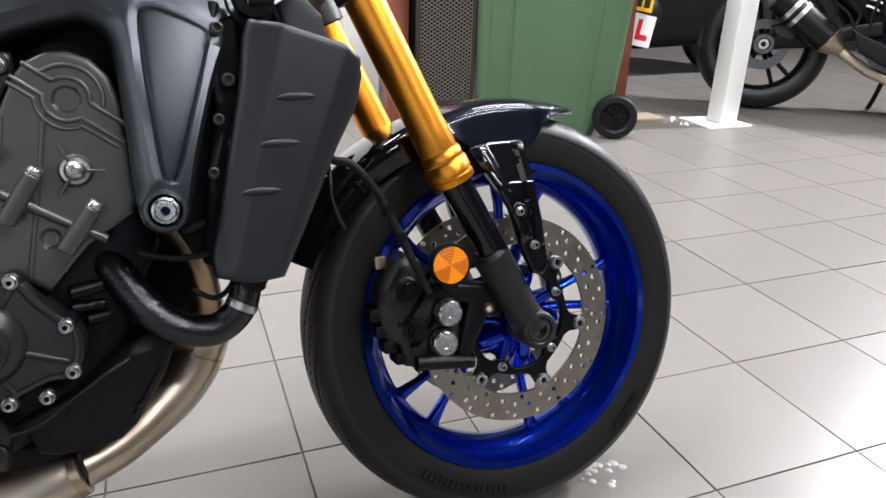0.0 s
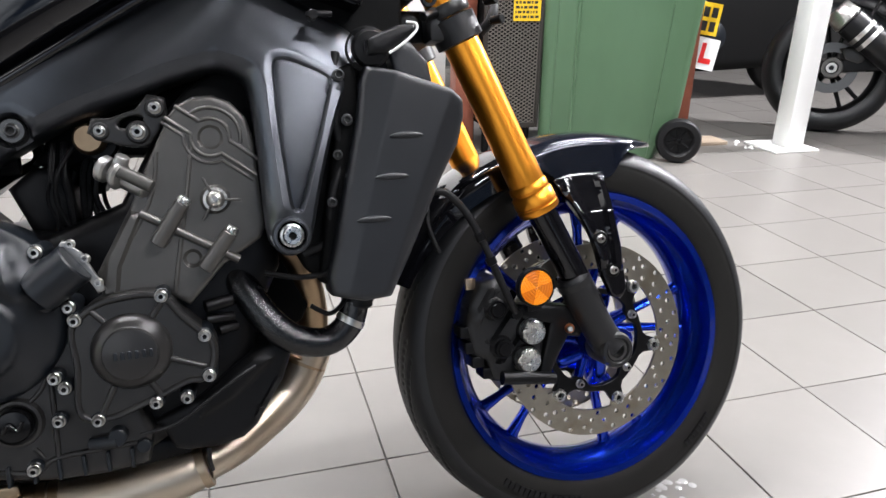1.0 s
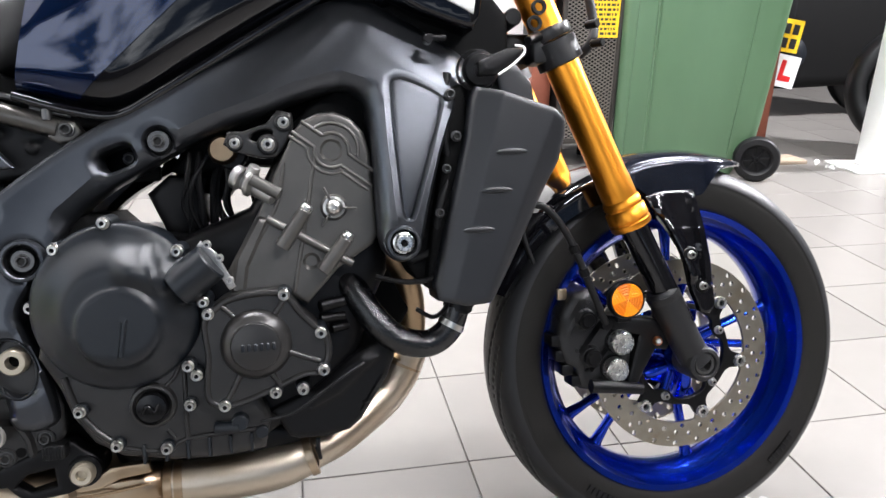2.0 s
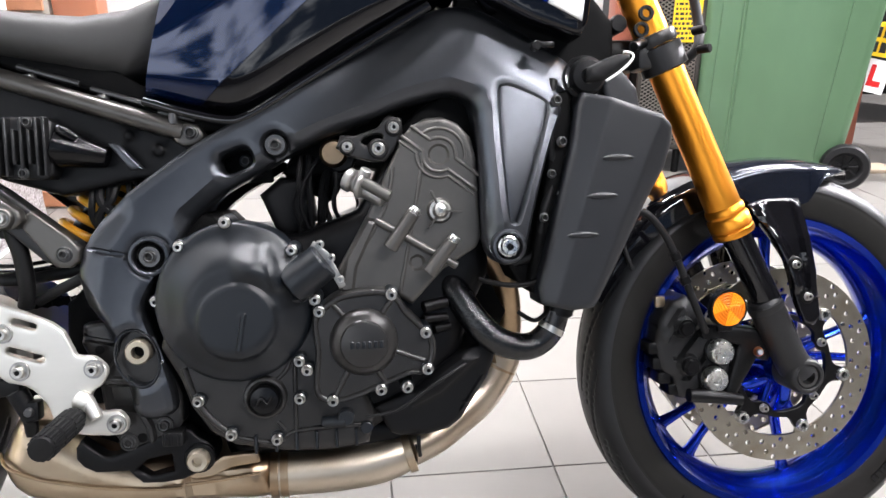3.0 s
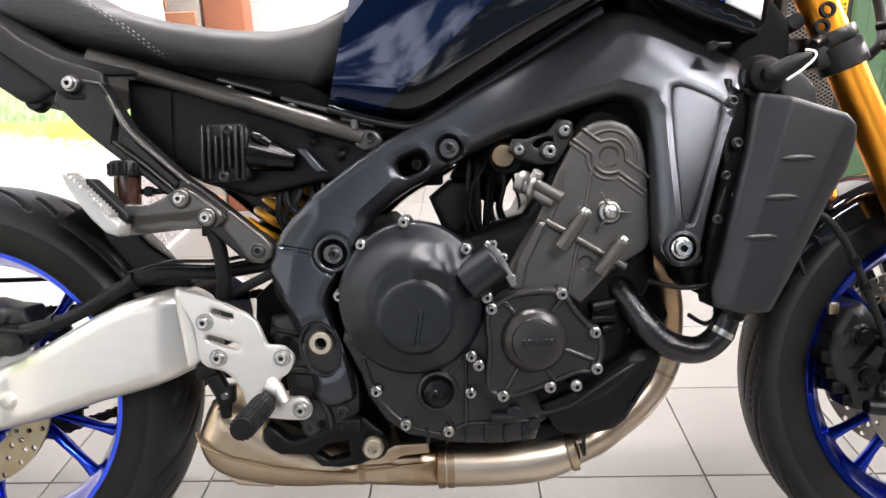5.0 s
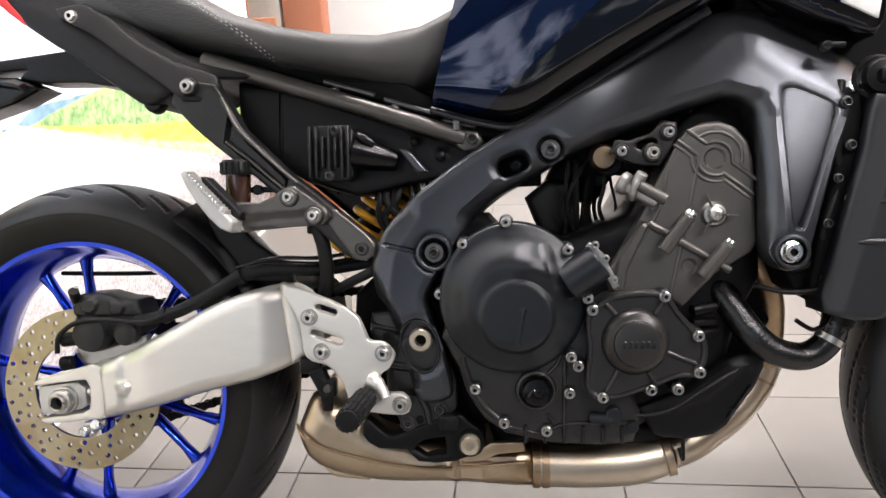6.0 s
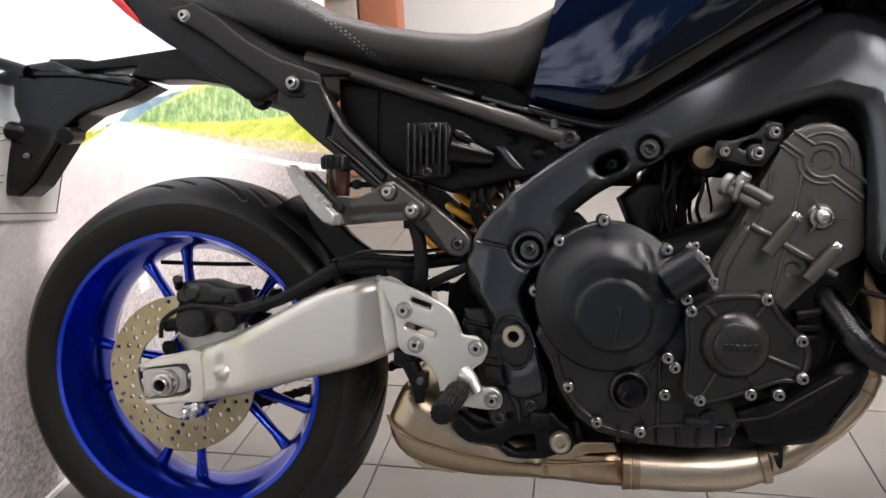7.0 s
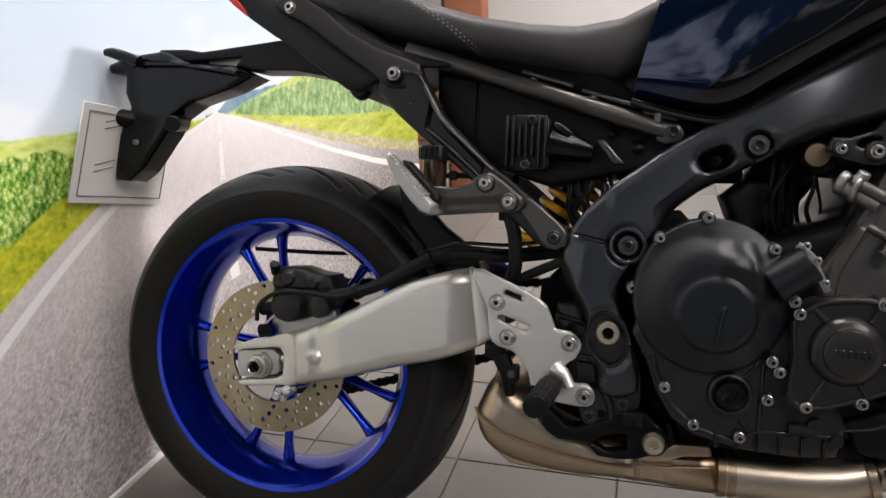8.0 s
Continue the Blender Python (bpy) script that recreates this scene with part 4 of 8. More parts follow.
for k in range(6):
    a0, pts, rows = radians(60 * k + 15), [], 12
    turn = radians(60 * k + 15 + (30 if k % 2 else 75))
    bm = bmesh.new()
    grid = {}
    for i in range(rows + 1):
        for j in range(13):
            r, t = 0.0292 * i / rows, a0 + radians(60) * j / 12
            u = r * math.cos(t) * math.cos(turn) + r * math.sin(t) * math.sin(turn)
            grid[i, j] = bm.verts.new((1.312 + r * math.cos(t), -0.1335 - 0.0010 * abs((u / 0.0048) % 1 - 0.5) * 2, 0.405 + r * math.sin(t)))
    for i in range(rows):
        for j in range(12):
            bm.faces.new((grid[i, j], grid[i, j + 1], grid[i + 1, j + 1], grid[i + 1, j]) if i else (grid[1, j], grid[1, j + 1], grid[0, j]))
    # every other sector is darker, as if its prisms sent back less light
    part("lens_sector", bm, M_AMBER_DARK if k % 2 else M_AMBER, refl, "ribbed amber lens", smooth=False)

# ---- tank, seat, swingarm ----
def tank_section(x):
    t = (x - 0.54) / 0.5
    low = float(np.mean([np.interp(x + o, [0.54, 0.58, 0.62, 0.65, 0.67, 0.72, 0.80, 0.92, 1.04], [0.713, 0.702, 0.691, 0.684, 0.690, 0.722, 0.770, 0.836, 0.87]) for o in np.linspace(-0.03, 0.03, 13)]))
    top = 0.80 + 0.22 * math.sin(math.pi * min(1, (0.12 + t) / 1.0) ** 0.8)
    w = 0.116 + 0.046 * math.sin(math.pi * (0.06 + 0.80 * t) ** 0.9)
    pts = []
    for s in np.linspace(0, 2 * math.pi, 48, endpoint=False):
        c, d = math.cos(s), math.sin(s)
        yy = w * math.copysign(abs(c) ** (0.16 if d < 0 else 0.45), c)
        zz = (low + top) / 2 + (top - low) / 2 * math.copysign(abs(d) ** 0.9, d)
        lift = max(0.0, zz - 0.713)
        pts.append((x + 0.26 * lift * max(0, 1 - t * 2) ** 2, yy, zz))
    return pts


def tank_half(lower):
    """The tank's blue shell, or the part below its slanted crease, blackened like a dark reflection."""
    bm = loft([tank_section(x) for x in np.linspace(0.54, 1.04, 90)])
    bmesh.ops.bisect_plane(bm, geom=bm.verts[:] + bm.edges[:] + bm.faces[:], plane_co=(0.624, 0, 0.7105), plane_no=(-0.872, 0, 1), clear_outer=lower, clear_inner=not lower)
    if lower:
        for v in bm.verts:
            v.co.y *= 0.985
    return bm


tank_body = part("fuel_tank", tank_half(False), M_TANK, bike, "glossy deep blue fuel tank")
# same paint as the shell; black stands in for the dark it mirrors
part("tank_dark_reflection", tank_half(True), M_GLOSS, tank_body, "lower tank side, black in place of its dark reflection")


def seat_section(x):
    low = float(np.interp(x, [-0.05, 0.1, 0.2, 0.325, 0.5, 0.54, 0.585], [0.86, 0.83, 0.80, 0.772, 0.738, 0.732, 0.75]))
    top = float(np.interp(x, [-0.05, 0.1, 0.18, 0.257, 0.329, 0.40, 0.46, 0.505, 0.528, 0.56, 0.59], [0.93, 0.93, 0.90, 0.856, 0.834, 0.822, 0.820, 0.832, 0.848, 0.872, 0.91]))
    w = float(np.interp(x, [-0.05, 0.1, 0.25, 0.4, 0.54, 0.59], [0.08, 0.11, 0.135, 0.135, 0.108, 0.095]))
    pts = []
    for s in np.linspace(0, 2 * math.pi, 72, endpoint=False):
        c, d = math.cos(s), math.sin(s)
        pts.append((x + 0.035 * d * max(0.0, min(1.0, (x - 0.44) / 0.1)), w * math.copysign(abs(c) ** 0.55, c), (low + top) / 2 + (top - low) / 2 * math.copysign(abs(d) ** 0.7, d)))
    return pts


seat = part("seat", loft([seat_section(x) for x in np.linspace(-0.05, 0.585, 150)]), M_SEAT, bike, "black stitched vinyl seat")
seat.data.materials.append(M_RIBBED)
SEAM = [(0.175, 0.886), (0.205, 0.866), (0.240, 0.843), (0.284, 0.812), (0.317, 0.784), (0.336, 0.770)]
for poly in seat.data.polygons:
    px_, py_, pz_ = poly.center
    if py_ < -0.08 and 0.06 < px_ < float(np.interp(pz_, [p[1] for p in SEAM[::-1]], [p[0] for p in SEAM[::-1]])) - 0.006 and pz_ > 0.955 - 0.74 * px_ - 0.02 and pz_ > 0.776:
        poly.material_index = 1
swing = [(0.036, 0.355), (0.060, 0.362), (0.090, 0.374), (0.145, 0.400), (0.216, 0.437), (0.267, 0.457), (0.320, 0.468), (0.345, 0.462), (0.365, 0.44), (0.37, 0.38), (0.346, 0.360), (0.288, 0.337), (0.219, 0.319), (0.129, 0.292), (0.075, 0.279), (0.055, 0.275), (0.046, 0.283), (0.043, 0.300), (0.040, 0.330)]
end_fork = [(-0.059, 0.323), (-0.056, 0.328), (-0.035, 0.336), (-0.011, 0.340), (0.014, 0.348), (0.038, 0.356), (0.056, 0.352), (0.058, 0.300), (0.055, 0.276), (0.039, 0.274), (-0.038, 0.265), (-0.049, 0.268), (-0.048, 0.273), (0.020, 0.284), (0.031, 0.290), (0.033, 0.302), (0.033, 0.322), (0.027, 0.332), (0.010, 0.331), (-0.048, 0.322)]
swing_field = lambda x, z: 0.124 + 0.078 * (x + 0.03)
for side in (-1, 1):
    arm = part("swingarm", plate(spline(swing, True, 2), swing_field, 0.045, 0.017, 0.004,
                                 [lambda x, z: -0.018 * smooth01((x - 0.295) / 0.06), lambda x, z: -0.006 * smooth01((0.058 - x) / 0.012), lambda x, z: -0.0035 * smooth01((x - 0.078) / 0.012) * smooth01((0.135 - x) / 0.05) * 1.0,
                                  disc_step((0.088, 0.323), 0.0095, 0.005, 0.006)], side=side), M_ALU, bike, "bright brushed aluminium swingarm")
    part("arm_fork_end", plate(end_fork, lambda x, z: 0.121 + 0.06 * (x + 0.03), 0.034, 0.0025, 0.004, side=side), M_ALU, arm, "forked swingarm end round the axle block")
    part("axle_block", plate([(-0.053, 0.319), (0.008, 0.327), (0.020, 0.318), (0.022, 0.292), (0.012, 0.286), (-0.050, 0.277)], 0.115, 0.020, 0.0015, 0.006, side=side), M_PEG, arm, "pale cast axle adjuster block")
nut = part("axle_nut", lathe([(0.0085, -0.006), (0.0088, -0.0195), (0.0105, -0.021), (0.0128, -0.0195), (0.0132, -0.014), (0.0165, -0.0135), (0.0178, -0.011), (0.0178, -0.003), (0.0205, -0.002), (0.0205, 0.004)], (-0.010, -0.119, 0.301), seg=36), M_BOLT, bike, "steel rear axle nut")
# near-black disc paints the shade at the bottom of the bore
part("axle_bore", lathe([(0, -0.008), (0.0088, -0.008), (0.0088, -0.004)], (-0.010, -0.119, 0.301), seg=20), M_DARKINT, nut)
part("nut_flats", lathe([(0.0185, -0.0105), (0.0195, -0.0095), (0.0195, -0.004), (0.0185, -0.003)], (-0.010, -0.119, 0.301), seg=6), M_BOLT, nut, smooth=False)


def stadium(p, q, r, n=9):
    a = math.atan2(q[1] - p[1], q[0] - p[0])
    return [(q[0] + r * math.cos(a + t), q[1] + r * math.sin(a + t)) for t in np.linspace(-math.pi / 2, math.pi / 2, n)] + [(p[0] + r * math.cos(a + t), p[1] + r * math.sin(a + t)) for t in np.linspace(math.pi / 2, 3 * math.pi / 2, n)]


peg_plate = [(0.338, 0.473), (0.428, 0.439), (0.449, 0.41), (0.455, 0.397), (0.475, 0.394), (0.489, 0.378), (0.482, 0.360), (0.471, 0.352), (0.468, 0.341), (0.478, 0.326), (0.499, 0.325), (0.509, 0.310), (0.50, 0.296), (0.455, 0.299), (0.428, 0.308),
             (0.420, 0.334), (0.410, 0.350), (0.396, 0.363), (0.367, 0.375), (0.36, 0.421)]
part("footrest_bracket", plate(spline(peg_plate, True, 3), 0.163, 0.008, 0.0022, 0.0045, holes=[stadium((0.387, 0.4425), (0.408, 0.4355), 0.0042), stadium((0.380, 0.4075), (0.414, 0.3955), 0.0048)]), M_ALU, bike, "machined aluminium footrest bracket")
for x, z in ((0.374, 0.429), (0.390, 0.382), (0.474, 0.380), (0.496, 0.310)):
    part("bolt_seat", lathe([(0.006, 0.0), (0.0112, 0.0), (0.0118, 0.0015), (0.0118, 0.006), (0.006, 0.006)], (x, -0.1655, z), seg=28, closed=True), M_CAST, bike)
    shared("bolt", BOLT_BIG, bike, pose(x, -0.164, z) @ Matrix.Scale(0.92, 4))
for x, z in ((0.448, 0.330), (0.427, 0.316)):
    # flat near-black disc drawn as a shaded hole
    part("pin_hole", lathe([(0, 0.0), (0.0032, 0.0), (0.0036, 0.003), (0, 0.003)], (x, -0.1635, z), seg=14), M_DARKINT, bike)
# ---- things round the motorcycle ----
def wheelie_bin():
    """Stands turned a little; u runs along its long side, v into the room."""
    b = new("wheelie_bin")

    def body(rows, v0, v1, r=0.04):
        secs = []
        for z, u0, u1 in rows:
            secs.append([(u0 + r, v0, z), (u1 - r, v0, z), (u1 - r * 0.3, v0 + r * 0.3, z), (u1, v0 + r, z), (u1, v1 - r, z), (u1 - r, v1, z), (u0 + r, v1, z), (u0, v1 - r, z), (u0, v0 + r, z), (u0 + r * 0.3, v0 + r * 0.3, z)])
        return loft(secs)
    part("bin_body", body([(0.0, 0.01, 0.545), (0.02, 0.0, 0.555), (0.10, -0.001, 0.590), (0.17, -0.002, 0.632), (0.3, -0.004, 0.645), (0.57, -0.010, 0.668), (1.0, -0.02, 0.705)], 0.0, 0.52), M_BIN, b, angle=60)
    part("side_panel", body([(0.012, 0.06, 0.505), (0.02, 0.055, 0.510), (0.57, 0.058, 0.545), (0.96, 0.06, 0.570)], -0.006, 0.1, 0.006), M_BIN, b, angle=30)
    part("corner_ridge", tube([(0.150, -0.004, 0.01), (0.150, -0.006, 0.5), (0.150, -0.006, 0.95)], 0.008, 8), M_BIN, b)
    part("bin_lid", box((-0.05, -0.04, 1.0), (0.74, 0.56, 1.06), 0.02), M_BIN, b)
    wheel_ob = part("bin_wheel", lathe([(0.056, -0.014), (0.062, -0.024), (0.070, -0.030), (0.092, -0.027), (0.1, -0.016), (0.1, 0.016), (0.092, 0.026), (0.056, 0.02)], (0.642, -0.012, 0.1), seg=44, closed=True), M_RUBBER, b)
    part("wheel_web", lathe([(0, -0.006), (0.058, -0.004), (0.058, 0.004), (0, 0.006)], (0.642, -0.012, 0.1), seg=32), M_SATIN, wheel_ob)
    part("wheel_hub", lathe([(0.006, -0.030), (0.012, -0.030), (0.015, -0.026), (0.017, 0.0), (0.006, 0.0)], (0.642, -0.012, 0.1), seg=20, closed=True), M_SATIN, wheel_ob)
    for k in range(8):
        a = 2 * math.pi * k / 8 + 0.2
        part("wheel_spoke", rod((0.642 + 0.012 * math.cos(a), -0.019, 0.1 + 0.012 * math.sin(a)), (0.642 + 0.060 * math.cos(a), -0.022, 0.1 + 0.060 * math.sin(a)), 0.006, 0.005, 8), M_SATIN, wheel_ob)
    part("axle", rod((0.642, -0.02, 0.1), (0.642, 0.52, 0.1), 0.009), M_BLACK, b)
    part("axle_bracket", box((0.53, 0.03, 0.06), (0.66, 0.06, 0.16), 0.01), M_BIN, b)
    b.matrix_world = pose(2.329, 2.180, 0, 0, 0, -27)
    return tagged(b, "green plastic wheelie bin with black wheels", "wheelie bin")


wheelie_bin()
# ---- exhaust ----
exhaust = part("exhaust", tube([(0.672, -0.1, 0.208), (0.743, -0.1, 0.208), (0.805, -0.098, 0.212), (0.838, -0.096, 0.219), (0.860, -0.094, 0.2255)],
                               [0.030, 0.031, 0.0315, 0.0300, 0.0275], 28), M_STEEL, bike, "brushed stainless exhaust pipe with heat staining")
part("collector_pipe", tube([(0.856, -0.094, 0.2245), (0.895, -0.072, 0.233), (0.930, -0.046, 0.249), (0.965, -0.026, 0.273), (0.991, -0.012, 0.301), (1.006, -0.008, 0.326), (1.011, -0.008, 0.338)],
                            [0.0255, 0.0265, 0.0290, 0.0330, 0.0345, 0.0330, 0.0320], 28), M_STEEL, exhaust, "bronze-tinted collector pipe")
part("header_pipe", tube([(1.008, -0.012, 0.332), (1.015, -0.022, 0.360), (1.018, -0.030, 0.390), (1.013, -0.045, 0.430), (0.996, -0.060, 0.475), (0.972, -0.075, 0.505)], [0.0290, 0.0225, 0.0195, 0.0185, 0.018, 0.018], 22), M_HEADER, exhaust, "heat-stained header pipe")
for yy in (0.0, 0.07):
    part("header_pipe", tube([(0.982, yy * 0.4 - 0.03, 0.322), (0.998, yy, 0.36), (1.004, yy, 0.40), (0.99, yy, 0.45), (0.965, yy, 0.50)], 0.0185, 16), M_HEADER, exhaust)
muffler = [(0.338, 0.248), (0.345, 0.280), (0.368, 0.314), (0.42, 0.290), (0.475, 0.258), (0.562, 0.238), (0.668, 0.238), (0.682, 0.205), (0.676, 0.180), (0.564, 0.184), (0.455, 0.184), (0.365, 0.206)]
mu = part("muffler", plate(spline(muffler, True, 3), 0.130, 0.24, 0.030, 0.007,
                           [ridge([(0.564, 0.24), (0.562, 0.18)], 0.005, 0.004),
                            patch([(0.57, 0.236), (0.66, 0.236), (0.655, 0.222), (0.575, 0.218)], 0.004, 0.004), ridge([(0.565, 0.214), (0.66, 0.220)], 0.003, 0.002)]),
          M_BROWNSTEEL, exhaust, "heat-stained underslung silencer with welded seams")
part("weld_seam", tube([(0.339, -0.118, 0.268), (0.352, -0.131, 0.253), (0.382, -0.1315, 0.238), (0.414, -0.1315, 0.229), (0.47, -0.1315, 0.217), (0.53, -0.1315, 0.211), (0.561, -0.1315, 0.211)], 0.0024, 8), M_HEADER, mu, "heat-browned weld seam")
part("weld_seam", tube([(0.566, -0.133, 0.214), (0.61, -0.133, 0.217), (0.66, -0.132, 0.222)], 0.0022, 8), M_HEADER, mu)
part("heat_bracket", plate([(0.570, 0.236), (0.575, 0.222), (0.60, 0.224), (0.625, 0.234), (0.662, 0.238), (0.660, 0.252), (0.615, 0.250), (0.590, 0.236)], 0.137, 0.008, 0.002, 0.004), M_BROWNSTEEL, mu)
part("heat_shield", plate([(0.368, 0.205), (0.40, 0.196), (0.44, 0.189), (0.44, 0.184), (0.39, 0.188)], 0.110, 0.02, 0.003, 0.006), M_BROWNSTEEL, mu)
for x, r in ((0.677, 0.0325), (0.690, 0.0325), (0.858, 0.0290)):
    dz = 0.224 if x > 0.8 else 0.208
    part("pipe_collar", lathe([(r - 0.006, -0.006), (r, -0.005), (r, 0.005), (r - 0.006, 0.006)], (x, -0.1, dz), (1, 0, 0.28 if x > 0.8 else 0), 32), M_BROWNSTEEL, exhaust)
part("pipe_collar", lathe([(0.026, -0.004), (0.0345, -0.003), (0.0345, 0.003), (0.026, 0.004)], (1.000, -0.009, 0.316), (0.5, 0, 0.87), 32), M_HEADER, exhaust)
part("pipe_collar", lathe([(0.022, -0.005), (0.0300, -0.004), (0.0300, 0.004), (0.022, 0.005)], (1.010, -0.010, 0.340), (0.35, 0, 0.94), 32), M_STEEL, exhaust)
part("spring_hook", tube([(0.868, -0.148, 0.262), (0.868, -0.150, 0.246), (0.870, -0.140, 0.232), (0.866, -0.135, 0.246)], 0.0028, 8), M_BLACK, exhaust)

# ---- front mudguard ----
def guard_piece(angles, crown, half, low, thick=0.003):
    secs = []
    for a in angles:
        c, h, lo = float(np.interp(a, *crown)), float(np.interp(a, *half)), float(np.interp(a, *low))
        side_r = c - 0.024 * min(1, h / 0.07)
        prof = []
        for s in np.linspace(-1, 1, 19):
            prof.append((h * math.sin(s * math.pi / 2) ** 1 if True else 0, side_r + (c - side_r) * math.cos(s * math.pi / 2) ** 0.9))
        drop = max(side_r - lo, 0.0005)
        left = [(-h - 0.004 * (k / 4), side_r - drop * k / 4) for k in (4, 3, 2, 1)]
        right = [(h + 0.004 * (k / 4), side_r - drop * k / 4) for k in (1, 2, 3, 4)]
        outer = left + prof + right
        inner = [(y * 0.955, r - (thick if i not in (0, len(outer) - 1) else 0)) for i, (y, r) in enumerate(outer)][::-1]
        secs.append([(FW[0] + r * math.cos(radians(a)), y, FW[1] + r * math.sin(radians(a))) for y, r in outer + inner])
    return loft(secs)


guard = part("front_mudguard", guard_piece(np.linspace(64.5, 112, 40), ([64, 70, 78, 90, 112], [0.327, 0.3225, 0.3195, 0.319, 0.320]), ([64, 66, 70, 75, 82, 112], [0.006, 0.020, 0.042, 0.060, 0.071, 0.074]),
                                           ([64, 72, 77, 80, 82.5, 90, 98, 101, 105, 109, 112], [0.322, 0.304, 0.292, 0.268, 0.250, 0.240, 0.234, 0.240, 0.265, 0.285, 0.296])), M_MUDGUARD, bike, "gloss blue-black front mudguard", angle=60)
part("mudguard_rear", guard_piece(np.linspace(104, 158.5, 30), ([104, 115, 130, 160], [0.316, 0.326, 0.333, 0.339]), ([104, 120, 160], [0.070, 0.077, 0.079]), ([104, 112, 125, 140, 160], [0.26, 0.268, 0.285, 0.298, 0.314])), M_GLOSS, guard, "gloss black rear mudguard section", angle=60)
stay = [(1.366, 0.548), (1.40, 0.556), (1.449, 0.556), (1.452, 0.50), (1.455, 0.44), (1.459, 0.385), (1.450, 0.372), (1.436, 0.376), (1.424, 0.405), (1.406, 0.470), (1.388, 0.508)]
for side in (-1, 1):
    part("mudguard_stay", plate(stay, lambda x, z: np.interp(z, [0.37, 0.45, 0.50, 0.56], [0.121, 0.118, 0.106, 0.082]), 0.010, 0.002, 0.005, [ridge([(1.440, 0.545), (1.446, 0.42)], 0.010, 0.006), ridge([(1.385, 0.540), (1.425, 0.43)], 0.010, 0.005)], side=side), M_GLOSS, guard)
for x, z in ((1.420, 0.462), (1.439, 0.415)):
    part("washer", rod((x, -0.110, z), (x, -0.121, z), 0.0125, 0.0115), M_BLACK, guard)
    shared("bolt", BOLT, guard, pose(x, -0.120, z) @ Matrix.Scale(0.9, 4))

# ---- front brake ----
def disc_carrier(y, parent):
    cx, cz = FW
    pts = []
    for k in range(6):
        a0 = -11 + 60 * k
        for da, r in ((-30, 0.0805), (-20, 0.0805), (-13, 0.0820), (-8.5, 0.088), (-6.2, 0.100), (-4.0, 0.1065), (0, 0.1085), (4.0, 0.1065), (6.2, 0.100), (8.5, 0.088), (13, 0.0820), (20, 0.0805)):
            pts.append((cx + r * math.cos(radians(a0 + da)), cz + r * math.sin(radians(a0 + da))))
    inner = []
    for k in range(5):
        a0 = 28 + 72 * k
        for da, r in ((-36, 0.0715), (-24, 0.0715), (-14, 0.070), (-9, 0.0645), (0, 0.0615), (9, 0.0645), (14, 0.070), (24, 0.0715)):
            inner.append((cx + r * math.cos(radians(a0 + da)), cz + r * math.sin(radians(a0 + da))))
    side = -1 if y < 0 else 1
    car = part("disc_carrier", plate(pts, abs(y) + 0.003, 0.007, 0.0015, 0.005, holes=[spline(inner, True, 2)], side=side), M_BLACK, parent, "black brake disc carrier")
    for k in range(6):
        a = radians(-11 + 60 * k)
        c = (cx + 0.1005 * math.cos(a), y, cz + 0.1005 * math.sin(a))
        part("bobbin", lathe([(0.0048, side * 0.003), (0.0048, side * 0.0085), (0.0085, side * 0.0088), (0.0100, side * 0.0065), (0.0100, -side * 0.003), (0.0048, -side * 0.003)], c, seg=20), M_BRIGHT, car)
    for k in range(5):
        a = radians(28 + 72 * k)
        if side < 0:
            shared("bolt", BOLT, car, pose(cx + 0.0705 * math.cos(a), y - 0.003, cz + 0.0705 * math.sin(a)) @ Matrix.Scale(0.95, 4))
    # lugs of the steel ring that reach in to the bobbins
    for k in range(6):
        a0 = -11 + 60 * k
        lug = [(cx + r * math.cos(radians(a0 + da)), cz + r * math.sin(radians(a0 + da))) for da, r in ((-9, 0.1145), (-6.5, 0.108), (-4.5, 0.099), (-2.5, 0.0935), (2.5, 0.0935), (4.5, 0.099), (6.5, 0.108), (9, 0.1145))]
        part("ring_lug", plate(lug, abs(y) - 0.0004, 0.0042, 0.0, 0.006, side=side), M_DISC, car)


disc_carrier(-0.0635, front_wheel)
disc_carrier(0.0635, front_wheel)
for k in range(5):
    a = radians(64 + 72 * k)
    b = radians(28 + 72 * k)
    part("disc_lug", tube([(FW[0] + r * math.cos(b), y, FW[1] + r * math.sin(b)) for r, y in ((0.034, -0.050), (0.055, -0.054), (0.070, -0.057))], [0.009, 0.0075, 0.0070], 12), M_BLUE, front_wheel)
    part("hub_rib", tube([(FW[0] + r * math.cos(a + t), y, FW[1] + r * math.sin(a + t)) for r, t, y in ((0.030, 0.25, -0.052), (0.058, 0.05, -0.045), (0.078, -0.05, -0.03))], [0.010, 0.012, 0.010], 10), M_BLUE, front_wheel)


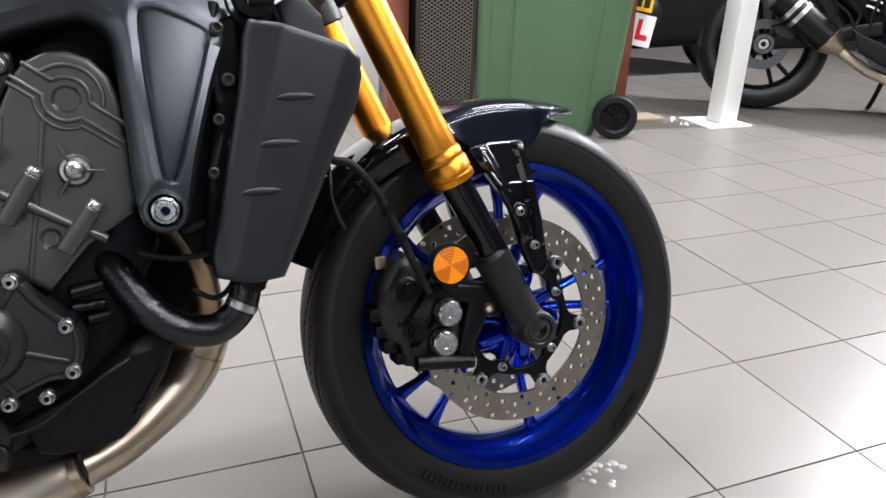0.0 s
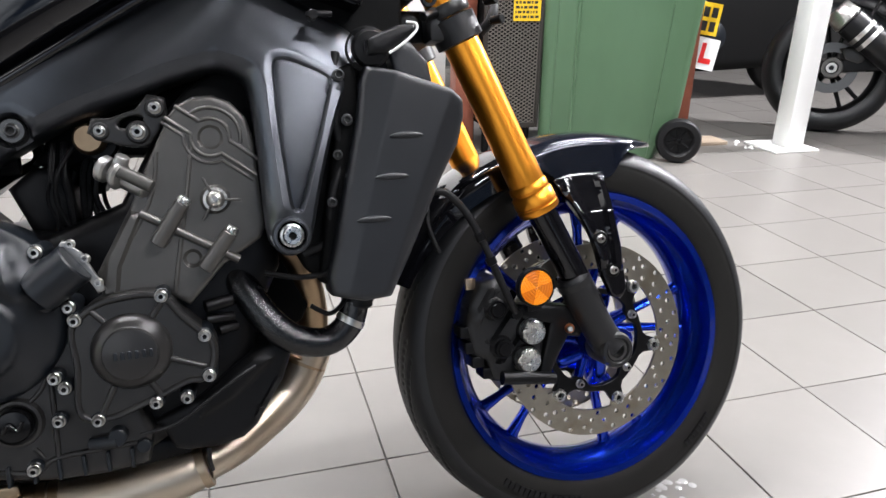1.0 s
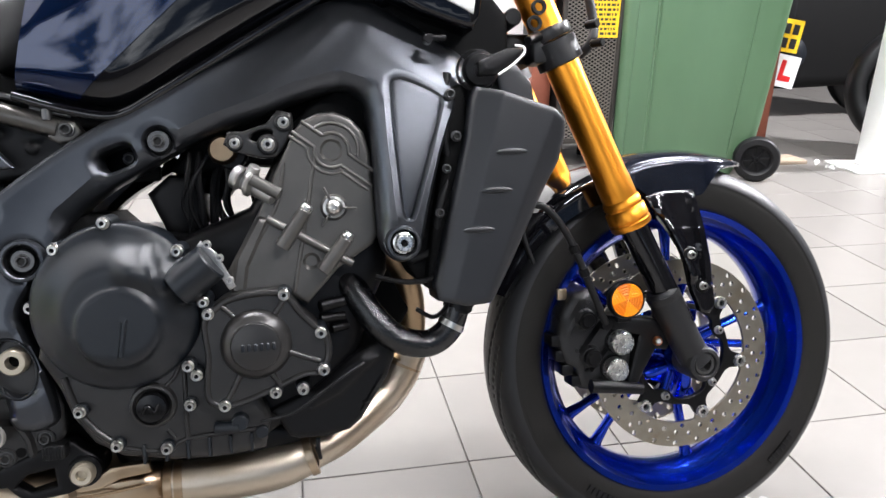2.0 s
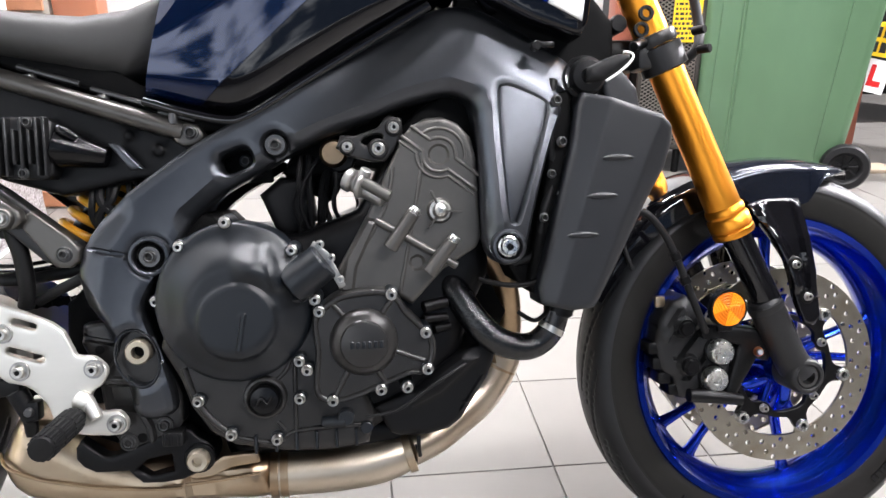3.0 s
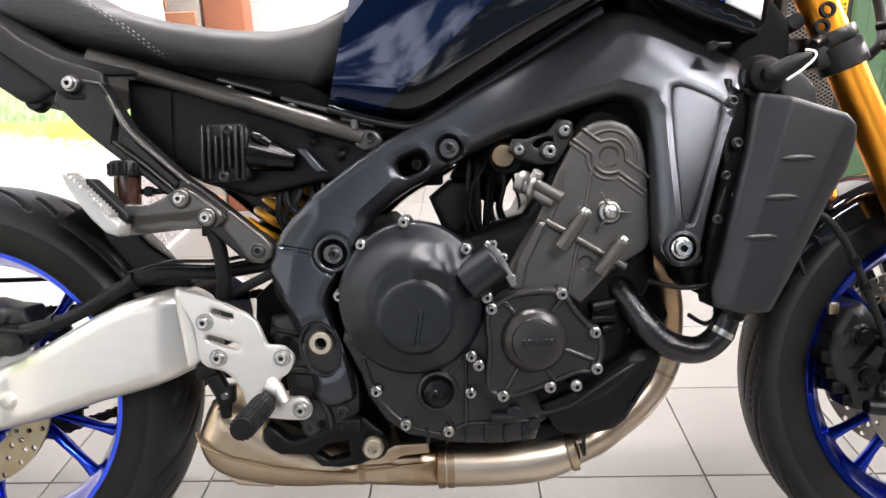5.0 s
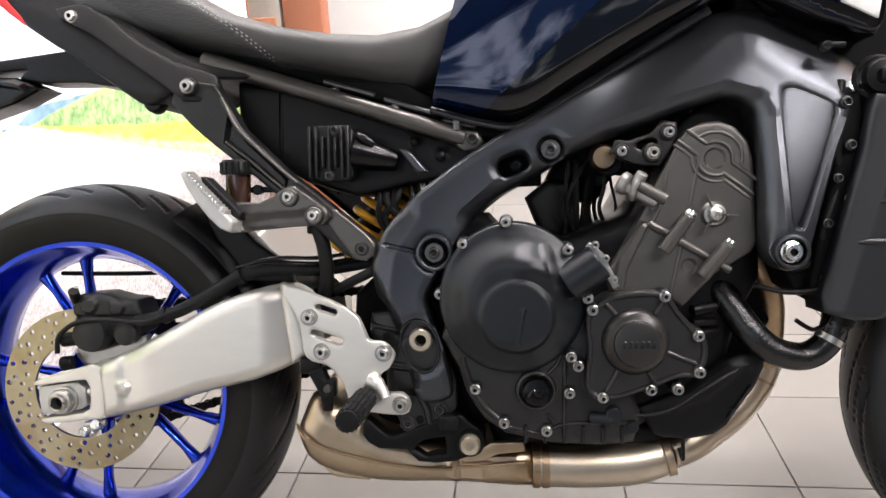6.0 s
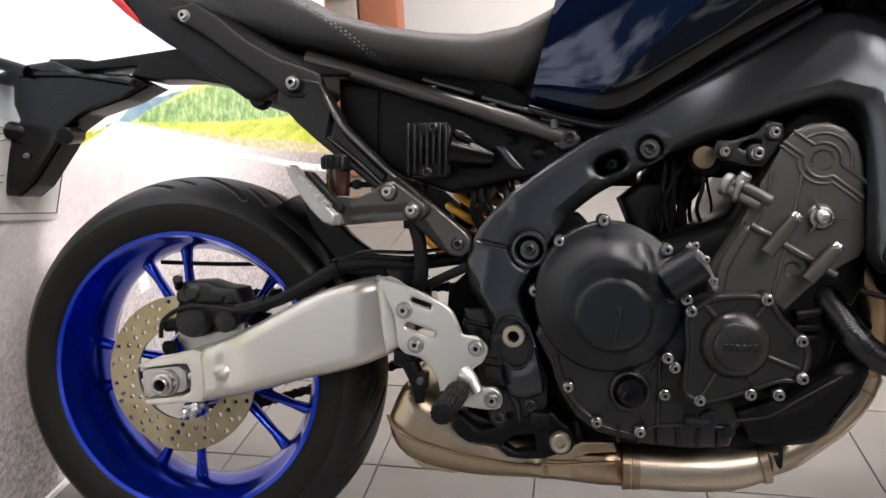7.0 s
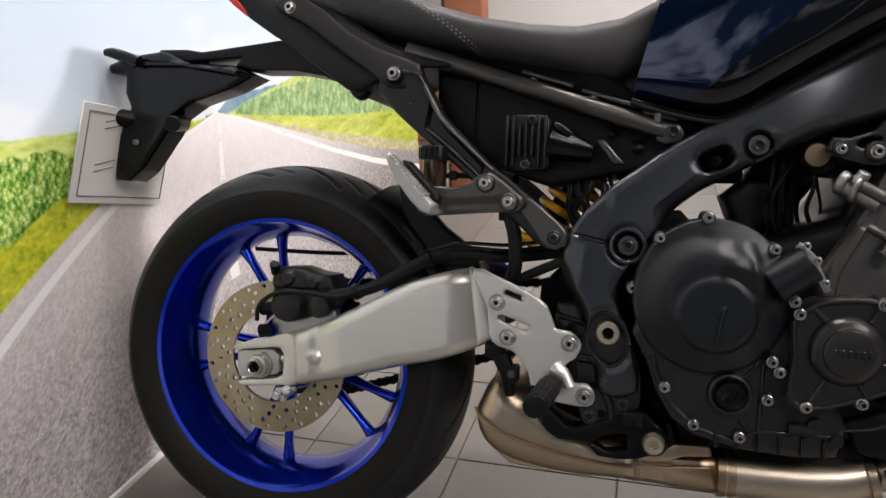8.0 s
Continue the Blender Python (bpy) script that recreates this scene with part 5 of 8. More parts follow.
def front_caliper(side):
    cal = [(1.221, 0.350), (1.228, 0.385), (1.246, 0.412), (1.270, 0.420), (1.288, 0.395), (1.300, 0.372), (1.335, 0.352), (1.338, 0.300), (1.322, 0.268), (1.287, 0.262), (1.256, 0.269), (1.248, 0.300), (1.230, 0.310)]
    body = part("brake_caliper", plate(cal, 0.094, 0.055, 0.010, 0.006,
                                       [ridge([(1.235, 0.36), (1.262, 0.40)], 0.008, 0.006), ridge([(1.255, 0.33), (1.288, 0.37)], 0.006, -0.010), ridge([(1.27, 0.30), (1.295, 0.33)], 0.006, -0.008), disc_step((1.262, 0.375), 0.015, 0.006),
                                        disc_step((1.270, 0.318), 0.016, 0.006)], side=side), M_FOOT, bike, "black radial front brake caliper")
    y = side * 0.100
    for x, z in ((1.262, 0.375), (1.270, 0.318)):
        part("piston_cap", lathe([(0, 0.012), (0.009, 0.012), (0.011, 0.009), (0.013, 0.009), (0.013, 0)], (x, y, z), (0, side, 0), 24), M_BLACK, body)
    for x, z, w in ((1.224, 0.345, 0.012), (1.228, 0.322, 0.010), (1.238, 0.300, 0.011), (1.252, 0.282, 0.010), (1.236, 0.372, 0.010)):
        part("pad_carrier", box((x - w, min(y * 0.55, y * 0.9), z - 0.009), (x + w * 0.7, max(y * 0.55, y * 0.9), z + 0.008), 0.003), M_BLACK, body)
    for x, z in ((1.300, 0.352), (1.288, 0.312), (1.262, 0.345), (1.258, 0.405)):
        part("pad_spring", box((x - 0.030, min(y * 0.7, y * 0.78), z - 0.003), (x - 0.015, max(y * 0.7, y * 0.78), z + 0.014), 0.002), M_BROWNSTEEL, body)
    for x, z in ((1.314, 0.338), (1.305, 0.298)):
        part("mounting_bolt", lathe([(0, -0.0065), (0.0062, -0.0068), (0.0070, -0.0105), (0.0150, -0.0112), (0.0170, -0.0095), (0.0182, -0.006), (0.0185, 0.004)], (x, y + side * 0.004, z), (0, -side, 0), 28), M_BRIGHT, body, "large bright caliper bolt")
        part("bolt_lug", rod((x, y * 0.7, z), (x, y + side * 0.0, z), 0.021, 0.020, 24), M_BLACK, body)
    part("caliper_arm", plate([(1.296, 0.378), (1.33, 0.374), (1.372, 0.368), (1.400, 0.345), (1.392, 0.318), (1.372, 0.322), (1.352, 0.290), (1.338, 0.262), (1.322, 0.268), (1.335, 0.310), (1.345, 0.345), (1.30, 0.356)], 0.103, 0.022, 0.005, 0.006, side=side), M_SATIN, body)
    part("sensor_rod", tube([(1.262, y * 1.12, 0.279), (1.30, y * 1.12, 0.274), (1.342, y * 1.12, 0.267)], [0.010, 0.0095, 0.0085], 16), M_SATIN, body)
    part("bleed_nipple", rod((1.365, y * 1.22, 0.338), (1.374, y * 1.02, 0.334), 0.0055, 0.0075), M_COPPER, body)
    part("nipple_tip", rod((1.363, y * 1.27, 0.339), (1.365, y * 1.215, 0.338), 0.0038, 0.0048), M_BOLT, body)
    part("banjo", lathe([(0, -0.008), (0.008, -0.007), (0.009, 0.004), (0, 0.004)], (1.288, y * 1.1, 0.368), seg=16), M_BLACK, body)


front_caliper(-1)
front_caliper(1)
part("reflector_bracket", box((1.302, -0.120, 0.37), (1.325, -0.112, 0.41), 0.002), M_BLACK, bike)
part("brake_hose", tube([(1.150, -0.05, 0.62), (1.160, -0.09, 0.575), (1.172, -0.12, 0.550), (1.195, -0.126, 0.542), (1.220, -0.126, 0.513), (1.239, -0.126, 0.476), (1.254, -0.126, 0.439), (1.273, -0.124, 0.394), (1.288, -0.112, 0.368)], 0.0052, 12), M_RUBBER, bike, "black braided front brake hose")
for x, z in ((1.236, 0.482), (1.250, 0.448)):
    part("hose_clip", lathe([(0.0055, -0.006), (0.0075, -0.005), (0.0075, 0.005), (0.0055, 0.006)], (x, -0.126, z), (0.38, 0, -0.92), 14), M_BLACK, bike)
part("speed_sensor_cable", tube([(1.165, -0.06, 0.60), (1.18, -0.07, 0.54), (1.178, -0.08, 0.50), (1.19, -0.085, 0.46)], 0.0035, 10), M_RUBBER, bike)
# raised lettering blocks on the front tyre's side, as plain bars
for a0, n in ((232, 9), (252, 6), (310, 7)):
    for k in range(n):
        a = radians(a0 + 2.1 * k)
        u = Vector((math.cos(a), 0, math.sin(a)))
        v = Vector((-math.sin(a), 0, math.cos(a)))
        c = Vector((FW[0], -0.0602, FW[1])) + 0.2535 * u
        secs = []
        for dy in (0.002, -0.0004):
            secs.append([c + u * p * 0.0055 + v * q * 0.0030 + Vector((0, dy, 0)) for p, q in ((-1, -1), (1, -1), (1, 1), (-1, 1))])
        part("sidewall_bar", loft(secs), M_RUBBER, front_wheel, smooth=False)

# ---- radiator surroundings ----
# three near-black fillers added where the depths round the radiator look dark
part("radiator_inner_fill", plate([(0.985, 0.50), (1.01, 0.56), (1.04, 0.66), (1.055, 0.715), (1.10, 0.71), (1.08, 0.62), (1.055, 0.53), (1.03, 0.445), (1.005, 0.46)], 0.150, 0.30, 0.006, 0.012), M_DARKINT, bike)
part("frame_bow_gap_fill", plate([(0.850, 0.655), (0.885, 0.690), (0.92, 0.71), (0.96, 0.70), (0.97, 0.62), (0.94, 0.60)], 0.120, 0.24, 0.006, 0.012), M_DARKINT, engine)
part("radiator_gap_fill", plate([(1.050, 0.70), (1.075, 0.708), (1.080, 0.64), (1.060, 0.54), (1.035, 0.44), (1.015, 0.45), (1.025, 0.52), (1.045, 0.62)], 0.172, 0.03, 0.006, 0.008), M_DARKINT, bike)
for x, z in ((1.054, 0.692), (1.060, 0.640), (1.046, 0.600), (1.058, 0.575), (1.035, 0.545), (1.050, 0.530)):
    shared("bolt", BOLT_DARK, bike, pose(x, -0.178, z) @ Matrix.Scale(random.uniform(0.55, 0.9), 4))
part("fan_hose", tube([(1.055, -0.16, 0.72), (1.045, -0.17, 0.66), (1.052, -0.165, 0.60), (1.036, -0.17, 0.55), (1.028, -0.16, 0.50), (1.00, -0.15, 0.485)], 0.006, 10), M_RUBBER, bike)
part("radiator_outlet", joined(rod((1.064, -0.15, 0.440), (1.060, -0.15, 0.412), 0.0185, 0.0185), lathe([(0.017, -0.004), (0.0205, -0.004), (0.0205, 0.004), (0.017, 0.004)], (1.061, -0.15, 0.424), (0.1, 0, 1), 24)), M_SATIN, bike)
part("hose_clamp", lathe([(0.0168, -0.004), (0.0182, -0.004), (0.0182, 0.004), (0.0168, 0.004)], (1.050, -0.15, 0.396), (0.5, 0, 0.85), 24), M_BOLT, bike)
part("clip", tube([(1.045, -0.165, 0.43), (1.035, -0.170, 0.418), (1.020, -0.172, 0.412), (1.000, -0.172, 0.424)], 0.003, 8), M_BLACK, bike)
part("stay_rod", tube([(0.952, -0.16, 0.467), (0.99, -0.17, 0.459), (1.024, -0.175, 0.463), (1.03, -0.175, 0.48)], 0.0035, 8), M_BLACK, bike)
part("inner_duct", plate([(1.120, 0.73), (1.150, 0.735), (1.172, 0.71), (1.178, 0.675), (1.130, 0.69)], 0.150, 0.02, 0.004, 0.006), M_RADCOVER, bike)
cap = part("steering_damper_knob", joined(lathe([(0.010, -0.016), (0.019, -0.014), (0.023, -0.008), (0.023, 0.004), (0.018, 0.012)], (1.095, -0.175, 0.722), (0.15, 1, 0.1), 28), lathe([(0.0235, -0.005), (0.0265, -0.004), (0.0265, 0.004), (0.0235, 0.005)], (1.092, -0.170, 0.722), (0.15, 1, 0.1), 28)), M_SATIN, bike, "black rubber knob beside the radiator")
part("lever", plate([(1.088, 0.712), (1.110, 0.712), (1.130, 0.724), (1.146, 0.737), (1.146, 0.747), (1.128, 0.746), (1.105, 0.738), (1.088, 0.730)], 0.196, 0.016, 0.007, 0.004), M_SATIN, cap)
part("lever_trim", tube([(1.112, -0.198, 0.7125), (1.131, -0.198, 0.7245), (1.146, -0.198, 0.738), (1.146, -0.197, 0.746), (1.135, -0.197, 0.748)], 0.0016, 8), M_WHITE, cap)
# filler plate added below the cowl, black like the unlit gap
part("cowl_gap_fill", plate([(0.93, 0.795), (1.00, 0.765), (1.10, 0.725), (1.150, 0.735), (1.150, 0.80), (1.10, 0.86), (0.95, 0.88)], 0.125, 0.03, 0.006, 0.010), M_DARKINT, bike)
cowl = part("side_cowl", plate([(0.930, 0.846), (0.978, 0.818), (1.025, 0.794), (1.088, 0.772), (1.098, 0.790), (1.105, 0.84), (1.08, 0.90), (0.95, 0.90)], 0.178, 0.05, 0.006, 0.008), M_GLOSS, bike, "gloss black air intake cowl")
part("cowl_badge", plate([(1.045, 0.812), (1.088, 0.790), (1.094, 0.83), (1.06, 0.845)], 0.182, 0.003, 0.001, 0.01), M_WHITE, cowl, "white badge panel")
part("cowl_stripe", plate([(1.020, 0.822), (1.043, 0.812), (1.056, 0.845), (1.03, 0.85)], 0.1815, 0.003, 0.001, 0.01), M_BLUE, cowl, "blue badge stripe")
part("wing_bolt", joined(rod((1.030, -0.165, 0.760), (1.030, -0.182, 0.760), 0.006), box((1.022, -0.182, 0.757), (1.052, -0.176, 0.764), 0.002)), M_BLACK, bike)
part("steering_stem", joined(rod((1.160, -0.05, 0.80), (1.160, -0.12, 0.80), 0.012), rod((1.172, -0.14, 0.765), (1.20, -0.12, 0.775), 0.006), box((1.14, -0.09, 0.74), (1.20, 0.09, 0.785), 0.008)), M_BLACK, bike)
for x, z in ((1.185, 0.806), (1.178, 0.785)):
    part("cable_guide", lathe([(0.006, -0.003), (0.010, -0.003), (0.010, 0.003), (0.006, 0.003)], (x, -0.150, z), seg=16), M_BLACK, bike)
part("horn_cable", tube([(1.275, -0.09, 0.87), (1.283, -0.10, 0.80), (1.276, -0.11, 0.77), (1.262, -0.10, 0.752)], 0.007, 10), M_RUBBER, bike)
for z in (0.80, 0.775):
    part("clamp_bolt", rod((1.262 + (0.80 - z) * 0.3, -0.125, z - 0.012), (1.272 + (0.80 - z) * 0.3, -0.140, z - 0.012), 0.006), M_BLACK, bike)

# ---- what shows in the gap above the engine ----
part("throttle_boot", plate([(0.668, 0.584), (0.697, 0.608), (0.735, 0.607), (0.744, 0.545), (0.720, 0.525), (0.690, 0.53)], 0.055, 0.08, 0.010, 0.008), M_RUBBER, bike)
random.seed(7)
for k in range(12):
    x, y = 0.722 + 0.006 * k + random.uniform(-0.004, 0.004), -0.06 + random.uniform(-0.03, 0.05)
    dx, dz = random.uniform(-0.02, 0.02), random.uniform(0.50, 0.54)
    part("wire", tube([(x + random.uniform(-0.01, 0.02), y, 0.635), (x + dx * 0.4, y - 0.01, 0.60), (x + dx, y, 0.565), (x + random.uniform(-0.02, 0.02), y + 0.01, dz)], random.choice((0.0022, 0.003, 0.0045)), 8), M_RUBBER, bike)
part("throttle_body", joined(rod((0.79, 0.0, 0.61), (0.72, 0.0, 0.65), 0.05), rod((0.78, -0.06, 0.632), (0.78, -0.095, 0.632), 0.022)), M_BLACK, bike)
part("injector_cap", rod((0.772, -0.098, 0.636), (0.772, -0.118, 0.636), 0.019, 0.017), M_HEADER, bike)
hanger = part("engine_bracket", plate([(0.776, 0.640), (0.782, 0.656), (0.80, 0.655), (0.828, 0.664), (0.842, 0.680), (0.860, 0.676), (0.861, 0.660), (0.852, 0.640), (0.838, 0.622), (0.82, 0.622), (0.79, 0.630)], 0.150, 0.012, 0.003, 0.004, holes=[oval(0.822, 0.650, 0.014, 0.006, 15)]), M_CASE, engine, "grey engine mounting bracket")
for x, z, s in ((0.790, 0.641, 1.0), (0.829, 0.638, 1.3), (0.849, 0.664, 1.1)):
    part("bracket_boss", rod((x, -0.145, z), (x, -0.155, z), 0.0105 * s, 0.0095 * s), M_CASE, hanger)
    shared("bolt", BOLT, hanger, pose(x, -0.154, z) @ Matrix.Scale(0.9 * s, 4))
therm = part("coolant_fitting", joined(rod((0.790, -0.150, 0.600), (0.834, -0.166, 0.575), 0.0118, 0.0125), rod((0.787, -0.158, 0.602), (0.796, -0.162, 0.597), 0.0150, 0.0150)), M_CAST, engine, "bare cast coolant fitting")
part("fitting_flange", rod((0.803, -0.165, 0.593), (0.809, -0.168, 0.590), 0.0165, 0.0165), M_CAST, therm)
part("fitting_nub", rod((0.806, -0.166, 0.598), (0.813, -0.172, 0.612), 0.0085, 0.0075), M_CAST, therm)
part("fitting_spout", rod((0.808, -0.176, 0.596), (0.840, -0.182, 0.577), 0.0072, 0.0076), M_ENGINE, therm)
act = part("clutch_actuator", joined(rod((0.712, -0.165, 0.468), (0.718, -0.186, 0.474), 0.030, 0.022, 32), rod((0.716, -0.186, 0.473), (0.757, -0.190, 0.503), 0.0245, 0.0235, 32, 0.08)), M_COVER, engine, "dark clutch actuator housing")
part("bracket_tab", plate([(0.740, 0.520), (0.745, 0.527), (0.762, 0.512), (0.770, 0.495), (0.782, 0.470), (0.774, 0.466), (0.762, 0.490), (0.752, 0.508)], 0.183, 0.004, 0.001, 0.004), M_CAST, act, "bare steel bracket")
for x, z in ((0.765, 0.505), (0.752, 0.522), (0.775, 0.478)):
    shared("bolt", BOLT, act, pose(x, -0.180, z) @ Matrix.Scale(0.75, 4))
for k in range(3):
    a = radians(90 + 120 * k + 25)
    part("plug_fin", box((-0.010, -0.0015, -0.0015), (0.010, 0.0015, 0.0015), 0.0007, 1), M_ENGINE, plug).matrix_basis = pose(0.904 + 0.018 * math.cos(a), -0.1665, 0.558 + 0.018 * math.sin(a), 0, -math.degrees(a), 0)
part("oil_filler_cap", joined(lathe([(0, -0.009), (0.010, -0.009), (0.0165, -0.008), (0.018, -0.005), (0.018, 0.004)], (0.676, -0.174, 0.332), seg=28), tube([(0.666, -0.1835, 0.327), (0.672, -0.1845, 0.336), (0.680, -0.1845, 0.328), (0.686, -0.1835, 0.337)], 0.0024, 8)), M_GLOSSPLASTIC, engine)
for k in range(6):
    x = 0.786 + 0.0072 * k
    part("badge_bar", box((x - 0.0022, -0.2035, 0.394), (x + 0.0022, -0.2010, 0.403), 0.0008, 1), M_COVER, engine)
for x0, z0, x1, z1, r in ((0.880, 0.432, 0.912, 0.436, 0.008), (0.880, 0.416, 0.912, 0.416, 0.006), (0.893, 0.402, 0.915, 0.404, 0.006)):
    part("oil_cooler_pipe", rod((x0, -0.145, z0), (x1, -0.135, z1), r), M_BLACK, engine)
part("cable", tube([(0.80, -0.19, 0.305), (0.84, -0.19, 0.312), (0.88, -0.185, 0.335), (0.91, -0.18, 0.352), (0.93, -0.17, 0.360)], 0.0022, 8), M_RUBBER, bike)
part("drain_boss", joined(rod((0.775, -0.15, 0.302), (0.775, -0.180, 0.302), 0.011, 0.010), rod((0.80, -0.15, 0.285), (0.80, -0.172, 0.285), 0.008), rod((0.745, -0.17, 0.297), (0.775, -0.175, 0.297), 0.007)), M_COVER, engine)
for k in range(6):
    part("sump_rib", box((0.66 + 0.025 * k, -0.172, 0.262), (0.664 + 0.025 * k, -0.160, 0.285), 0.001, 1), M_COVER, engine)
part("sump", plate([(0.60, 0.300), (0.66, 0.275), (0.80, 0.275), (0.86, 0.265), (0.86, 0.242), (0.78, 0.234), (0.62, 0.238)], 0.11, 0.2, 0.01, 0.012), M_BLACK, engine)

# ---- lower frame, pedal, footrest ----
# six near-black fillers: the darkness between the parts is put into these plates
part("hose_gap_fill", plate([(0.93, 0.37), (0.950, 0.47), (0.970, 0.52), (1.015, 0.50), (1.035, 0.45), (1.00, 0.385), (0.96, 0.36)], 0.055, 0.11, 0.006, 0.012), M_DARKINT, bike)
part("under_seat_fill", plate([(0.24, 0.790), (0.36, 0.755), (0.50, 0.712), (0.57, 0.690), (0.565, 0.712), (0.50, 0.748), (0.36, 0.785), (0.24, 0.815)], 0.095, 0.19, 0.006, 0.012), M_DARKINT, bike)
part("under_tank_fill", plate([(0.49, 0.712), (0.595, 0.668), (0.66, 0.672), (0.72, 0.70), (0.90, 0.795), (0.90, 0.84), (0.66, 0.725), (0.60, 0.715), (0.52, 0.730)], 0.085, 0.17, 0.006, 0.012), M_DARKINT, bike)
part("intake_gap_fill", plate([(0.700, 0.612), (0.735, 0.650), (0.80, 0.680), (0.90, 0.705), (0.905, 0.64), (0.84, 0.615), (0.80, 0.618), (0.76, 0.612), (0.73, 0.604)], 0.065, 0.13, 0.006, 0.010), M_DARKINT, bike)
part("clutch_gap_fill", plate([(0.495, 0.40), (0.500, 0.50), (0.555, 0.545), (0.590, 0.562), (0.610, 0.562), (0.640, 0.53), (0.66, 0.35), (0.64, 0.27), (0.60, 0.265), (0.53, 0.285), (0.50, 0.35)], 0.105, 0.21, 0.006, 0.012), M_DARKINT, bike)
part("pivot_gap_fill", plate([(0.420, 0.37), (0.425, 0.452), (0.465, 0.490), (0.530, 0.46), (0.530, 0.31), (0.44, 0.32)], 0.100, 0.20, 0.006, 0.012), M_DARKINT, bike)
low = part("lower_bracket", plate([(0.470, 0.360), (0.474, 0.322), (0.480, 0.298), (0.494, 0.270), (0.512, 0.265), (0.533, 0.272), (0.558, 0.284), (0.569, 0.298), (0.570, 0.335), (0.548, 0.40), (0.50, 0.40)], 0.138, 0.05, 0.005, 0.004,
                            [patch([(0.478, 0.352), (0.506, 0.349), (0.512, 0.318), (0.482, 0.322)], -0.010, 0.006), ridge([(0.516, 0.322), (0.529, 0.296), (0.531, 0.278)], 0.0055, 0.006), ridge([(0.475, 0.362), (0.502, 0.358)], 0.004, 0.004)]), M_CASE, bike, "dark cast lower frame bracket")
part("upper_casting", plate([(0.452, 0.428), (0.482, 0.432), (0.496, 0.392), (0.502, 0.362), (0.470, 0.360), (0.458, 0.385), (0.449, 0.405)], 0.128, 0.05, 0.005, 0.004,
                            [ridge([(0.452, 0.412), (0.486, 0.404)], 0.004, -0.006), ridge([(0.462, 0.372), (0.498, 0.370)], 0.004, 0.004)]), M_CASE, bike)
for x, z, r in ((0.518, 0.282, 0.0062), (0.474, 0.398, 0.0055)):
    # not cut through: a near-black disc gives the hole its shade
    part("casting_hole", rod((x, -0.1375, z), (x, -0.1386, z), r, r, 18), M_DARKINT, low)
for x, z in ((0.502, 0.278), (0.546, 0.297)):
    part("bolt_collar", lathe([(0.0085, 0.002), (0.0088, -0.003), (0.0112, -0.003), (0.0120, 0.002)], (x, -0.138, z), seg=24), M_CASE, low)
    shared("bolt", BOLT_DARK, bike, pose(x, -0.138, z))
part("bush_recess", plate(oval(0.522, 0.387, 0.026, 0.037, 14), 0.136, 0.02, 0.001, 0.006), M_CASE, bike)
# near-black disc in place of the shade inside the bush
part("bush_bore", rod((0.523, -0.139, 0.396), (0.523, -0.1385, 0.396), 0.0085), M_DARKINT, bike)
part("recess_lip", tube([(x, -0.1515, z) for x, z in oval(0.522, 0.387, 0.0255, 0.036, 14, 28)] + [(oval(0.522, 0.387, 0.0255, 0.036, 14, 28)[0][0], -0.1515, oval(0.522, 0.387, 0.0255, 0.036, 14, 28)[0][1])], 0.0016, 8, n=2), M_COVER, bike)
part("pivot_bush", lathe([(0.0078, 0.004), (0.0080, -0.011), (0.0140, -0.011), (0.0162, -0.008), (0.0162, 0.004)], (0.523, -0.143, 0.395), seg=32), M_BUSH, bike, "bare metal pivot bush")
pedal = part("brake_pedal", plate(spline([(0.444, 0.284), (0.470, 0.262), (0.496, 0.266), (0.564, 0.292), (0.585, 0.280), (0.606, 0.262), (0.600, 0.242), (0.566, 0.224), (0.515, 0.223), (0.499, 0.240), (0.460, 0.241), (0.437, 0.260)], True, 2), 0.140, 0.018, 0.004, 0.005,
                                  holes=[[(0.509, 0.241), (0.522, 0.253), (0.552, 0.258), (0.554, 0.236), (0.525, 0.232)]]), M_BLACK, bike, "black cast rear brake pedal")
# filler plate added behind the pedal, its colour standing for deep shade
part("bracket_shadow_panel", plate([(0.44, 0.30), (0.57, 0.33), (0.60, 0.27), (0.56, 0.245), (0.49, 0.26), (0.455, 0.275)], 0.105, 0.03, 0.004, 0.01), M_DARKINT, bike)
pad = part("pedal_pad", box((0.546, -0.158, 0.274), (0.572, -0.130, 0.292), 0.003), M_RUBBER, pedal)
for k in range(7):
    part("pad_rib", box((0.5475 + 0.0034 * k, -0.1595, 0.2755), (0.5490 + 0.0034 * k, -0.1575, 0.2905), 0.0005, 1), M_RUBBER, pad)
part("pedal_pivot", lathe([(0, -0.003), (0.0062, -0.003), (0.0066, -0.011), (0.0115, -0.0115), (0.014, -0.008), (0.0145, 0.004)], (0.587, -0.147, 0.252), seg=28), M_BUSH, pedal, "bright pivot bolt")
part("pedal_boss", rod((0.587, -0.09, 0.252), (0.587, -0.146, 0.252), 0.0205, 0.0195), M_SATIN, pedal)
f0, f1 = Vector((0.452, -0.166, 0.324)), Vector((0.441, -0.248, 0.312))
fd = (f1 - f0).normalized()
rest = part("footrest", tube([f0, f0 + fd * 0.012, f0 + fd * 0.045, f1 - fd * 0.004, f1], [0.012, 0.0165, 0.017, 0.0165, 0.013], 20, n=3, flat=0.85), M_RUBBER, bike, "ribbed black rubber footrest")
fu = fd.orthogonal().normalized()
fw = fd.cross(fu)
